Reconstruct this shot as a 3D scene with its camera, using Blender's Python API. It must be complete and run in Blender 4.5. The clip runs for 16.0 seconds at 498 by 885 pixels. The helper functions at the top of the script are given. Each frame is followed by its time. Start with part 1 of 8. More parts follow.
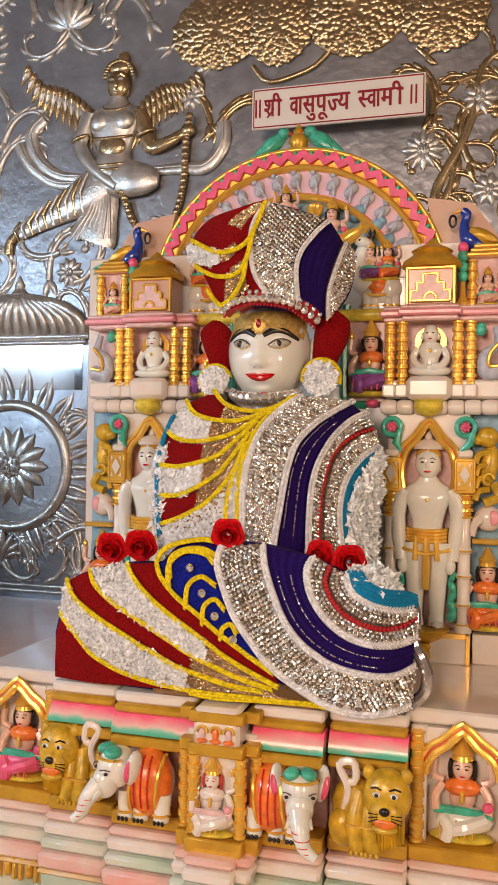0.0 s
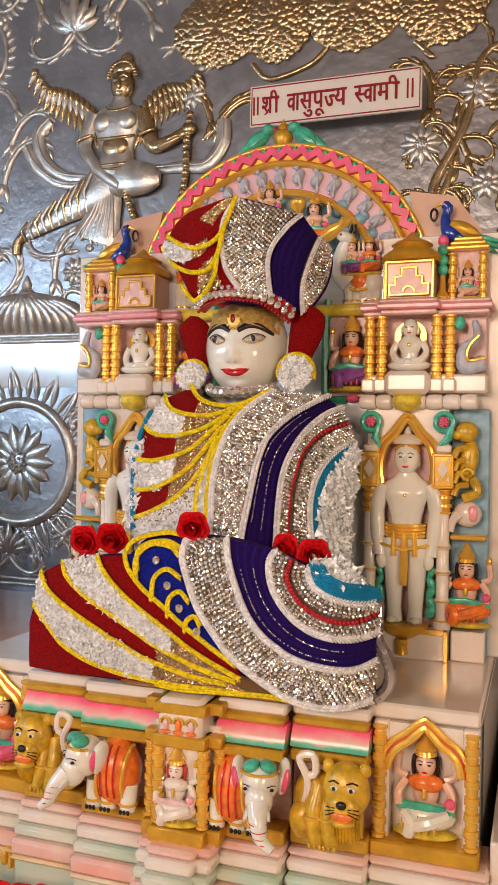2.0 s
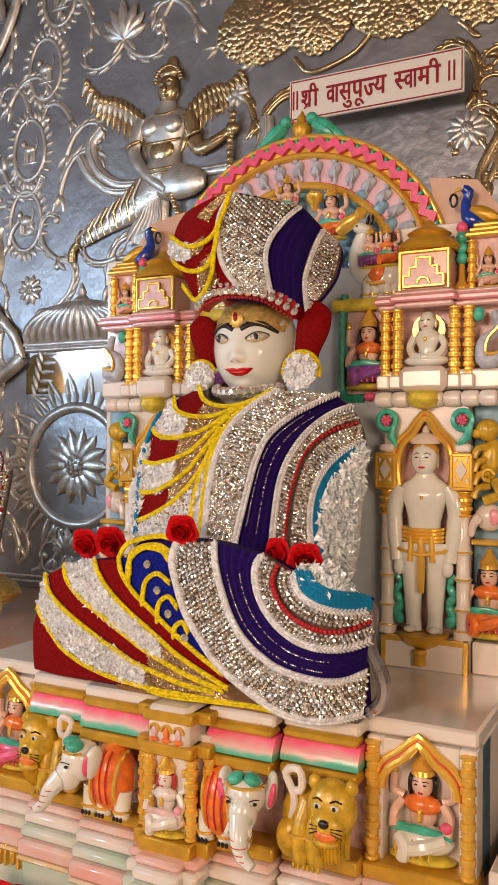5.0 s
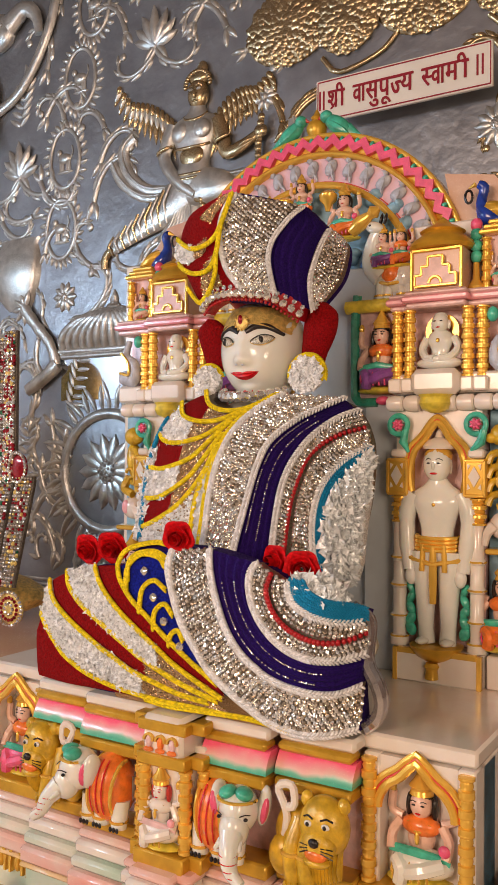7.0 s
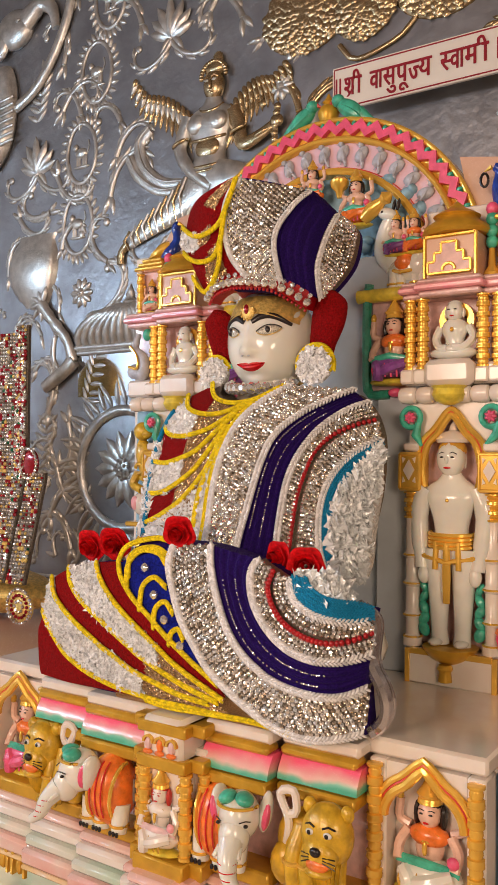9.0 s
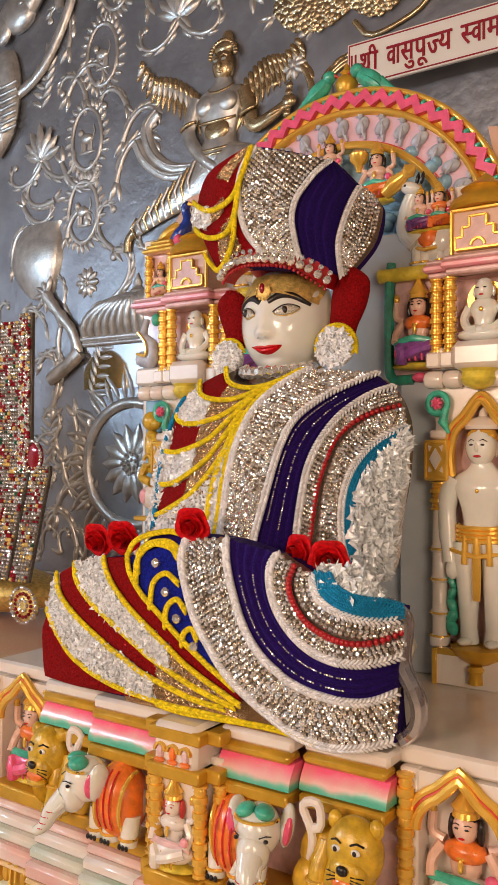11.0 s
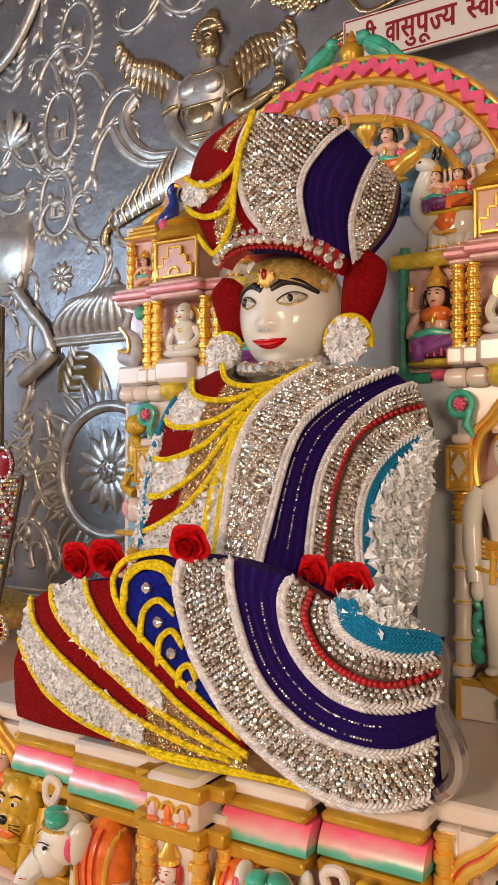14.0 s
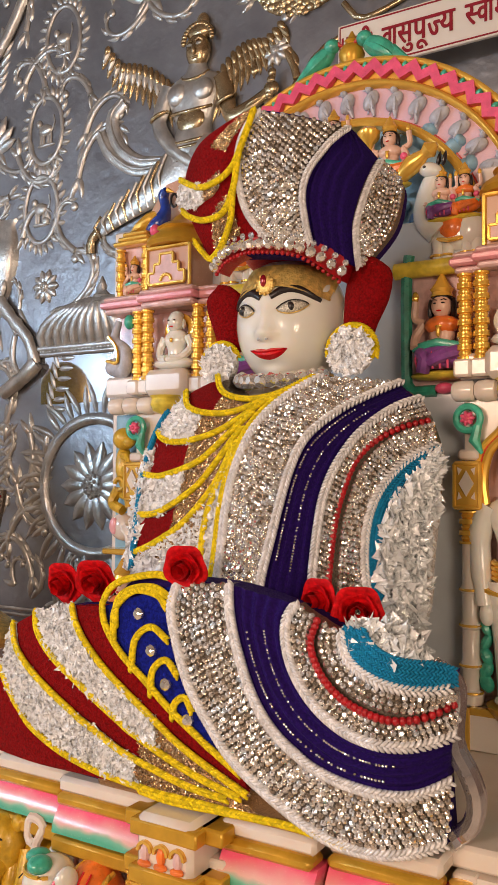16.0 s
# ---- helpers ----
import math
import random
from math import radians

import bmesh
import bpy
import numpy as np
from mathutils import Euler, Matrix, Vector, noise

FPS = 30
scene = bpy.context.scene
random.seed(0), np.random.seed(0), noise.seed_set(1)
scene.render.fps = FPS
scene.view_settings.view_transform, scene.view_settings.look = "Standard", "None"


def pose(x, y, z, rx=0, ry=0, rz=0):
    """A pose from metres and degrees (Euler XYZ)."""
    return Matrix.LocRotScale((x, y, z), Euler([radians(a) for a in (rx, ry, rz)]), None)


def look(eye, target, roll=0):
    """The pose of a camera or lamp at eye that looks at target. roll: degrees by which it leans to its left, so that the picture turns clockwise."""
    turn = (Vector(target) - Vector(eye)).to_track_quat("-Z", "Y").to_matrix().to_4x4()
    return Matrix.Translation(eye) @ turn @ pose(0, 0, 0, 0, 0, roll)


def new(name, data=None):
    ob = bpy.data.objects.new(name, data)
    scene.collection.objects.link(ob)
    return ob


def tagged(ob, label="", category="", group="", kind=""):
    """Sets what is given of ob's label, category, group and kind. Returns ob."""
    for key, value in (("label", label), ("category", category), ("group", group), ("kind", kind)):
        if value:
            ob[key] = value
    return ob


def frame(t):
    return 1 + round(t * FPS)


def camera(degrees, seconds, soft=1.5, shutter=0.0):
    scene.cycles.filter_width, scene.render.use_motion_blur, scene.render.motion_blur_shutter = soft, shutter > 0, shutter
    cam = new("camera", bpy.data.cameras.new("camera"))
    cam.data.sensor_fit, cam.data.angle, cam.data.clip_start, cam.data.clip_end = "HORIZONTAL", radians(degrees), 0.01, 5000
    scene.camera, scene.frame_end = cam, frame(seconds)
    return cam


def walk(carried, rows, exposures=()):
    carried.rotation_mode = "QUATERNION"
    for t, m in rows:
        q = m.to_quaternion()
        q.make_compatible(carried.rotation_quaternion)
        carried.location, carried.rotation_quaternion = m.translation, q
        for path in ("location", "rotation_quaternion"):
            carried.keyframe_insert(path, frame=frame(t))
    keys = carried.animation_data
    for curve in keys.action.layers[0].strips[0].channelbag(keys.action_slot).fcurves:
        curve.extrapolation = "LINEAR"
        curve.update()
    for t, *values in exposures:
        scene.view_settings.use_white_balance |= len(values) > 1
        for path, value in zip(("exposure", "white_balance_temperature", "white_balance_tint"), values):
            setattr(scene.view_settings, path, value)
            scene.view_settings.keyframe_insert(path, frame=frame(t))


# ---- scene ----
cam = camera(32.8, 16.0)
METRES, EYE, TILT, LEAN, TURN = 1.0, 1.5, 0.4, -1.0, 16.0
ROWS = [
    (0.0, 0.0, 0.0, 0.0, 0.0, 0.0, 0.0),
    (0.5, 0.0393, -0.0111, -0.0026, 0.79, 0.02, -0.01),
    (1.0, 0.0766, -0.0146, -0.0071, 1.48, 0.01, -0.1),
    (1.5, 0.1182, -0.0118, -0.0127, 2.26, -0.0, -0.12),
    (2.0, 0.1511, -0.0056, -0.0115, 2.96, -0.01, -0.04),
    (2.5, 0.1995, -0.0036, -0.0105, 4.25, 0.02, 0.21),
    (3.0, 0.2414, 0.0118, -0.0142, 5.89, 0.05, 0.49),
    (3.5, 0.2844, 0.0361, -0.0157, 7.56, 0.08, 0.61),
    (4.0, 0.3176, 0.0478, -0.0155, 8.69, 0.13, 0.63),
    (6.5, 0.4811, 0.1226, -0.0186, 14.39, 0.6, 0.55),
    (7.0, 0.5006, 0.1381, -0.0219, 15.34, 0.77, 0.55),
    (7.5, 0.5172, 0.1584, -0.0257, 16.17, 0.83, 0.56),
    (8.0, 0.5273, 0.1699, -0.0284, 16.66, 0.85, 0.56),
    (8.5, 0.5329, 0.1873, -0.0324, 17.11, 0.84, 0.56),
    (9.0, 0.5336, 0.2044, -0.0363, 17.43, 0.83, 0.55),
    (11.5, 0.4668, 0.321, -0.0581, 17.87, 0.78, 0.74),
    (12.0, 0.4491, 0.3451, -0.0576, 17.78, 0.78, 0.78),
    (12.5, 0.4289, 0.3732, -0.0563, 17.52, 0.77, 0.83),
    (13.0, 0.4073, 0.4078, -0.0558, 17.03, 0.78, 0.87),
    (13.5, 0.3932, 0.4333, -0.0551, 16.51, 0.9, 0.9),
    (14.0, 0.38, 0.4609, -0.0521, 15.94, 1.11, 0.94),
    (14.5, 0.3698, 0.4839, -0.0491, 15.29, 1.42, 0.93),
    (15.0, 0.3549, 0.5058, -0.0473, 14.85, 1.68, 0.82),
    (15.5, 0.3418, 0.5195, -0.0467, 14.66, 1.9, 0.73),
    (16.0, 0.3345, 0.527, -0.0467, 14.69, 1.99, 0.73),
]
walk(cam, [(t, pose(0, 0, EYE, TILT, LEAN, TURN) @ pose(METRES * x, METRES * y, METRES * z, 90 + pitch, roll, yaw)) for t, x, y, z, yaw, pitch, roll in ROWS])

# ---- light ----
world = bpy.data.worlds.new("world")
scene.world = world
world.use_nodes = True
world.node_tree.nodes["Background"].inputs[0].default_value = (0.9, 0.85, 0.8, 1)
world.node_tree.nodes["Background"].inputs[1].default_value = 0.15


def area_lamp(name, eye, target, sx, sy, power, colour):
    d = bpy.data.lights.new(name, "AREA")
    d.shape, d.size, d.size_y, d.energy, d.color = "RECTANGLE", sx, sy, power, colour
    ob = new(name, d)
    ob.matrix_world = look(eye, target)
    return ob


# unseen soft key light added in front, far below the ceiling
area_lamp("front_key_light", (-0.95, -2.3, 2.35), (-0.4, 1.9, 1.15), 1.5, 1.0, 94, (1.0, 0.705, 0.53))
# unseen fill added to brighten the throne's right side
area_lamp("right_fill_light", (1.7, -0.5, 1.75), (-0.25, 2.0, 1.25), 0.8, 0.8, 26, (1.0, 0.76, 0.55))
area_lamp("left_tube_light", (-3.9, -0.6, 2.32), (-1.9, 2.7, 1.5), 2.2, 0.14, 77, (0.54, 0.76, 1.0))

# ---- materials ----


def material(name, base, rough=0.5, metal=0.0, var=0.15, scale=40.0, bump=0.2, fine=400.0, second=None, mix=0.5, sheen=0.0, coat=0.0, sss=0.0, bump_dist=0.002, island=0.0):
    m = bpy.data.materials.new(name)
    m.use_nodes = True
    nt = m.node_tree
    bsdf = nt.nodes["Principled BSDF"]
    tc = nt.nodes.new("ShaderNodeTexCoord")
    n1 = nt.nodes.new("ShaderNodeTexNoise")
    n1.inputs["Scale"].default_value, n1.inputs["Detail"].default_value = scale, 5
    n2 = nt.nodes.new("ShaderNodeTexNoise")
    n2.inputs["Scale"].default_value, n2.inputs["Detail"].default_value = fine, 3
    nt.links.new(tc.outputs["Object"], n1.inputs["Vector"])
    nt.links.new(tc.outputs["Object"], n2.inputs["Vector"])
    ramp = nt.nodes.new("ShaderNodeValToRGB")
    dark = second or tuple(c * (1 - 2 * var) for c in base)
    light = base if second else tuple(min(1, c * (1 + var)) for c in base)
    lo, hi = (0.5 - mix * 0.25, 0.5 + mix * 0.25) if second else (0.3, 0.7)
    ramp.color_ramp.elements[0].position, ramp.color_ramp.elements[1].position = lo, hi
    ramp.color_ramp.elements[0].color, ramp.color_ramp.elements[1].color = (*dark, 1), (*light, 1)
    nt.links.new(n1.outputs["Fac"], ramp.inputs["Fac"])
    colour = ramp.outputs["Color"]
    if island:
        geo = nt.nodes.new("ShaderNodeNewGeometry")
        hsv = nt.nodes.new("ShaderNodeHueSaturation")
        mr = nt.nodes.new("ShaderNodeMapRange")
        mr.inputs["To Min"].default_value, mr.inputs["To Max"].default_value = 1 - island, 1 + island * 0.5
        nt.links.new(geo.outputs["Random Per Island"], mr.inputs["Value"])
        nt.links.new(mr.outputs["Result"], hsv.inputs["Value"])
        nt.links.new(colour, hsv.inputs["Color"])
        colour = hsv.outputs["Color"]
    nt.links.new(colour, bsdf.inputs["Base Color"])
    mr2 = nt.nodes.new("ShaderNodeMapRange")
    mr2.inputs["To Min"].default_value, mr2.inputs["To Max"].default_value = max(0.03, rough * 0.7), min(1, rough * 1.3)
    nt.links.new(n2.outputs["Fac"], mr2.inputs["Value"])
    nt.links.new(mr2.outputs["Result"], bsdf.inputs["Roughness"])
    bsdf.inputs["Metallic"].default_value = metal
    if sheen:
        bsdf.inputs["Specular IOR Level"].default_value = 0.12
        bsdf.inputs["Sheen Weight"].default_value = sheen
        bsdf.inputs["Sheen Roughness"].default_value = 0.4
        bsdf.inputs["Sheen Tint"].default_value = (*[min(1, c * 2 + 0.1) for c in base], 1)
    if coat:
        bsdf.inputs["Coat Weight"].default_value = coat
        bsdf.inputs["Coat Roughness"].default_value = 0.12
    if sss:
        bsdf.inputs["Subsurface Weight"].default_value = sss
        bsdf.inputs["Subsurface Radius"].default_value = (0.02, 0.012, 0.008)
        bsdf.inputs["Subsurface Scale"].default_value = 0.3
    if bump:
        b = nt.nodes.new("ShaderNodeBump")
        b.inputs["Strength"].default_value, b.inputs["Distance"].default_value = bump, bump_dist
        add = nt.nodes.new("ShaderNodeMath")
        nt.links.new(n1.outputs["Fac"], add.inputs[0])
        nt.links.new(n2.outputs["Fac"], add.inputs[1])
        nt.links.new(add.outputs[0], b.inputs["Height"])
        nt.links.new(b.outputs["Normal"], bsdf.inputs["Normal"])
    return m


SILVER = material("beaten_silver", (0.34, 0.355, 0.39), 0.34, 0.80, 0.12, 8, 0.26, 34, bump_dist=0.008)
SILVER_RELIEF = material("embossed_silver", (0.58, 0.57, 0.54), 0.33, 0.75, 0.15, 25, 0.3, 120, bump_dist=0.004)
# silver relief with the room's warm reflections put into its colour
WARM_SILVER = material("warm_tinted_silver", (0.50, 0.38, 0.22), 0.24, 0.9, 0.15, 25, 0.25, 120, bump_dist=0.003)
MARBLE = material("white_marble", (0.80, 0.76, 0.69), 0.20, 0, 0.07, 16, 0.06, 200, second=(0.74, 0.61, 0.52), mix=1.5, coat=0.4, sss=0.15)
MARBLE_WARM = material("cream_marble", (0.66, 0.45, 0.31), 0.25, 0, 0.1, 7, 0.05, 200, second=(0.60, 0.34, 0.25), mix=1.2, coat=0.3)
# marble with the grey-blue of its shade put into the colour
SHADED_MARBLE = material("shade_grey_marble", (0.57, 0.61, 0.65), 0.14, 0, 0.12, 6, 0.03, 200, coat=0.4)
FACE = material("polished_statue_marble", (0.76, 0.75, 0.68), 0.12, 0, 0.03, 9, 0.02, 200, coat=0.6, sss=0.2)
GOLD = material("gold_paint", (0.92, 0.55, 0.09), 0.22, 0.5, 0.05, 25, 0.0, 25, coat=0.2)
GOLD_DULL = material("ochre_gold_paint", (0.66, 0.37, 0.035), 0.33, 0.35, 0.10, 30, 0.08, 60)
GOLD_METAL = material("stamped_gold_sheet", (0.85, 0.58, 0.17), 0.42, 0.55, 0.2, 90, 0.8, 300)
PINK = material("pink_paint", (0.86, 0.26, 0.33), 0.3, 0, 0.1, 40, 0.1, 300, second=(0.80, 0.42, 0.42), mix=1.2, coat=0.3)
PALE_PINK = material("pale_pink_paint", (0.76, 0.50, 0.48), 0.35, 0, 0.1, 60, 0.3, 500, coat=0.2)
ROSE_PAINT = material("rose_paint", (0.80, 0.10, 0.22), 0.3, 0, 0.1, 60, 0.1, 300, coat=0.3)
GREEN = material("turquoise_green_paint", (0.06, 0.46, 0.32), 0.3, 0, 0.2, 60, 0.1, 300, coat=0.3)
DEEP_GREEN = material("deep_green_paint", (0.03, 0.26, 0.17), 0.3, 0, 0.2, 60, 0.1, 300, coat=0.3)
LEMON = material("lemon_paint", (0.75, 0.58, 0.06), 0.35, 0, 0.15, 60, 0.1, 300, coat=0.2)
SKY_PAINT = material("pale_blue_paint", (0.26, 0.46, 0.60), 0.4, 0, 0.2, 30, 0.2, 300)
# the pale blue field's shadows, put into a darker blue
SHADOW_BLUE = material("shadow_blue_paint", (0.05, 0.13, 0.26), 0.35, 0, 0.2, 40, 0.2, 300, coat=0.2)
PEACOCK = material("peacock_blue_paint", (0.01, 0.045, 0.33), 0.2, 0, 0.2, 60, 0.1, 300, coat=0.5)
ORANGE = material("orange_paint", (0.86, 0.20, 0.03), 0.3, 0, 0.15, 60, 0.1, 300, coat=0.3)
PURPLE = material("purple_paint", (0.25, 0.07, 0.32), 0.35, 0, 0.2, 60, 0.1, 300, coat=0.3)
SKIN = material("painted_figure", (0.78, 0.50, 0.38), 0.3, 0, 0.08, 60, 0.1, 300, coat=0.3)
HAIR = material("black_paint", (0.015, 0.010, 0.010), 0.3, 0, 0.1, 60, 0.0, 300)
LION = material("ochre_lion_paint", (0.66, 0.40, 0.025), 0.32, 0.05, 0.2, 50, 0.3, 200, coat=0.2)
RED_LINE = material("red_paint_line", (0.55, 0.04, 0.03), 0.35, 0, 0.1, 60, 0.0, 300)
LIPS = material("lip_red_enamel", (0.62, 0.006, 0.012), 0.22, 0, 0.05, 60, 0.05, 300, coat=0.4)
WHITE = material("white_enamel", (0.8, 0.78, 0.74), 0.2, 0, 0.03, 60, 0, 300, coat=0.5)
LILAC = material("lilac_paint", (0.74, 0.46, 0.52), 0.35, 0, 0.1, 50, 0.3, 300, second=(0.64, 0.46, 0.58), mix=1.0, coat=0.2)
BIRD_GREY = material("grey_bird_paint", (0.46, 0.48, 0.55), 0.35, 0, 0.15, 60, 0.2, 300)
RED_VELVET = material("red_velvet", (0.38, 0.003, 0.005), 0.95, 0, 0.25, 260, 1.0, 800, sheen=0.08, bump_dist=0.006)
NAVY_VELVET = material("navy_velvet", (0.020, 0.005, 0.115), 0.8, 0, 0.2, 260, 0.7, 900, sheen=0.10, bump_dist=0.003)
BLUE_FELT = material("royal_blue_felt", (0.008, 0.016, 0.30), 0.95, 0, 0.3, 220, 1.0, 900, sheen=0.08, bump_dist=0.003)
ROSE_CLOTH = material("red_rose_cloth", (0.62, 0.004, 0.008), 0.6, 0, 0.25, 120, 0.3, 700, sheen=0.08)
YELLOW_CORD = material("yellow_cord", (0.93, 0.70, 0.015), 0.5, 0, 0.12, 300, 0.4, 1500, sheen=0.2, island=0.32)
SILVER_CORD = material("silver_cord", (0.88, 0.87, 0.88), 0.34, 0.15, 0.10, 300, 0.4, 1500, island=0.22)
TEAL_CORD = material("turquoise_cord", (0.012, 0.25, 0.48), 0.5, 0, 0.15, 300, 0.4, 1500, sheen=0.3, island=0.15)
RED_CORD = material("red_bead_cord", (0.44, 0.004, 0.010), 0.34, 0.0, 0.15, 300, 0.2, 1500, island=0.2)
BROWN_GLITTER = material("bronze_glitter_cloth", (0.75, 0.46, 0.22), 0.35, 0.85, 0.4, 900, 1.0, 1600, second=(0.22, 0.10, 0.04), mix=0.8, bump_dist=0.003)
GEM_BED = material("rhinestone_setting", (0.20, 0.16, 0.12), 0.4, 0.6, 0.3, 500, 0.6, 900)
FOIL = material("crumpled_silver_foil", (0.96, 0.98, 1.0), 0.12, 0.15, 0.04, 200, 0.5, 700, island=0.20)
FOIL_BED = material("tinsel_bed", (0.82, 0.80, 0.77), 0.35, 0.4, 0.3, 300, 0.8, 900)
CRYSTAL = material("clear_crumpled_film", (0.93, 0.97, 1.0), 0.07, 0.22, 0.04, 200, 0.4, 500, island=0.24)
CHROME = material("acrylic_rim", (0.62, 0.58, 0.58), 0.1, 0.8, 0.08, 60, 0.0, 300)
BLUSH = material("blushed_marble", (0.76, 0.68, 0.58), 0.25, 0, 0.1, 11, 0.05, 200, second=(0.80, 0.36, 0.30), mix=1.0, coat=0.3)
GREEN_WASH = material("green_washed_marble", (0.76, 0.68, 0.58), 0.25, 0, 0.1, 9, 0.05, 200, second=(0.42, 0.58, 0.44), mix=0.9, coat=0.3)
YELLOW_WASH = material("yellow_washed_marble", (0.74, 0.64, 0.50), 0.25, 0, 0.1, 10, 0.05, 200, second=(0.78, 0.50, 0.16), mix=1.0, coat=0.3)
BRONZE_FLAKE = material("bronze_flakes", (0.95, 0.64, 0.36), 0.2, 0.75, 0.1, 300, 0, 900, island=0.75)
MIRROR = material("polished_silver", (0.66, 0.70, 0.76), 0.06, 1.0, 0.04, 9, 0.0, 60)
PLASTER = material("painted_plaster", (0.64, 0.60, 0.55), 0.6, 0, 0.08, 5, 0.2, 90)
# unseen ceiling, browned so the upper silver wall reflects darker
CEILING_M = material("browned_ceiling", (0.24, 0.18, 0.14), 0.6, 0, 0.1, 4, 0.2, 90)
# unseen wall made bluish white as a reflector for the silver's left part
REFLECTOR_WALL = material("bluish_reflector_plaster", (0.78, 0.84, 0.90), 0.6, 0, 0.06, 5, 0.2, 90)
FLOOR_M = material("marble_floor", (0.60, 0.52, 0.42), 0.2, 0, 0.1, 4, 0.03, 90, coat=0.3)
# colour of the dark gap right of the altar
GAP_DARK = material("dark_gap_colour", (0.16, 0.08, 0.06), 0.4, 0, 0.2, 12, 0.1, 90)
SIGN_WHITE = material("sign_board_white", (0.80, 0.74, 0.66), 0.35, 0, 0.03, 10, 0.03, 90, coat=0.2)
SIGN_RED = material("sign_red_letters", (0.30, 0.006, 0.022), 0.35, 0, 0.04, 40, 0, 90)
RUBY = material("ruby_stones", (0.36, 0.008, 0.02), 0.08, 0.3, 0.2, 200, 0, 900, coat=0.6, island=0.4)
EMERALD = material("emerald_stones", (0.01, 0.16, 0.07), 0.08, 0.3, 0.2, 200, 0, 900, coat=0.6, island=0.4)



EYE_WHITE = material("glittering_eye_enamel", (0.70, 0.66, 0.55), 0.25, 0.3, 0.3, 420, 0.5, 900, coat=0.4)


def cut_stone(name, rough=0.07, metal=0.8):
    """Foil-backed cut stones, their sparkle put into colour: each one white, bluish, honey or dark."""
    m = material(name, (0.9, 0.9, 0.9), rough, metal, 0.05, 300, 0, 900)
    nt = m.node_tree
    geo, ramp = nt.nodes.new("ShaderNodeNewGeometry"), nt.nodes.new("ShaderNodeValToRGB")
    e = ramp.color_ramp.elements
    e[0].position, e[0].color = 0.0, (0.36, 0.30, 0.24, 1)
    e[1].position, e[1].color = 1.0, (0.82, 0.91, 1.0, 1)
    for pos, col in ((0.18, (0.72, 0.64, 0.54)), (0.40, (0.95, 0.90, 0.82)), (0.60, (0.98, 0.96, 0.92)), (0.85, (1.0, 1.0, 1.0))):
        e.new(pos).color = (*col, 1)
    nt.links.new(geo.outputs["Random Per Island"], ramp.inputs["Fac"])
    nt.links.new(ramp.outputs["Color"], nt.nodes["Principled BSDF"].inputs["Base Color"])
    return m


GEM = cut_stone("rhinestone")


def moulding_paint():
    """Pink paint that runs out into white and then green down the height of the moulding."""
    m = material("pink_to_green_paint", (0.8, 0.5, 0.5), 0.25, 0, 0.1, 40, 0.08, 300, coat=0.3)
    nt = m.node_tree
    tc, sep = nt.nodes.new("ShaderNodeTexCoord"), nt.nodes.new("ShaderNodeSeparateXYZ")
    nz, add, mr = nt.nodes.new("ShaderNodeTexNoise"), nt.nodes.new("ShaderNodeMath"), nt.nodes.new("ShaderNodeMapRange")
    nz.inputs["Scale"].default_value = 22
    nt.links.new(tc.outputs["Object"], sep.inputs[0])
    nt.links.new(tc.outputs["Object"], nz.inputs["Vector"])
    mul = nt.nodes.new("ShaderNodeMath")
    mul.operation, mul.inputs[1].default_value = "MULTIPLY", 0.022
    nt.links.new(nz.outputs["Fac"], mul.inputs[0])
    nt.links.new(sep.outputs["Z"], add.inputs[0])
    nt.links.new(mul.outputs[0], add.inputs[1])
    mr.inputs["From Min"].default_value, mr.inputs["From Max"].default_value = 0.944, 0.986
    nt.links.new(add.outputs[0], mr.inputs["Value"])
    ramp = nt.nodes.new("ShaderNodeValToRGB")
    e = ramp.color_ramp.elements
    e[0].position, e[0].color = 0.12, (0.10, 0.46, 0.31, 1)
    e[1].position, e[1].color = 0.85, (0.90, 0.13, 0.24, 1)
    mid = e.new(0.42)
    mid.color = (0.78, 0.47, 0.40, 1)
    lo = e.new(0.26)
    lo.color = (0.20, 0.52, 0.37, 1)
    nt.links.new(mr.outputs["Result"], ramp.inputs["Fac"])
    nt.links.new(ramp.outputs["Color"], nt.nodes["Principled BSDF"].inputs["Base Color"])
    return m


MOULDING = moulding_paint()


def glow(name, colour, strength):
    m = bpy.data.materials.new(name)
    m.use_nodes = True
    b = m.node_tree.nodes["Principled BSDF"]
    b.inputs["Base Color"].default_value = (*colour, 1)
    b.inputs["Emission Color"].default_value = (*colour, 1)
    b.inputs["Emission Strength"].default_value = strength
    return m


TUBE_GLOW = glow("lit_tube", (0.85, 0.94, 1.0), 40)

# ---- mesh tools ----


class Acc:
    """Gathers vertices and faces (each with a material slot) for one mesh."""

    def __init__(self):
        self.v, self.f, self.m = [], [], []

    def add(self, verts, faces, mi=0):
        o = len(self.v)
        self.v.extend([tuple(map(float, p)) for p in verts])
        self.f.extend([tuple(o + i for i in q) for q in faces])
        self.m.extend([mi] * len(faces))


def thing(name, at, label, category, group="", kind=""):
    ob = new(name)
    ob.location = at
    ob.empty_display_size = 0.05
    return tagged(ob, label, category, group, kind)


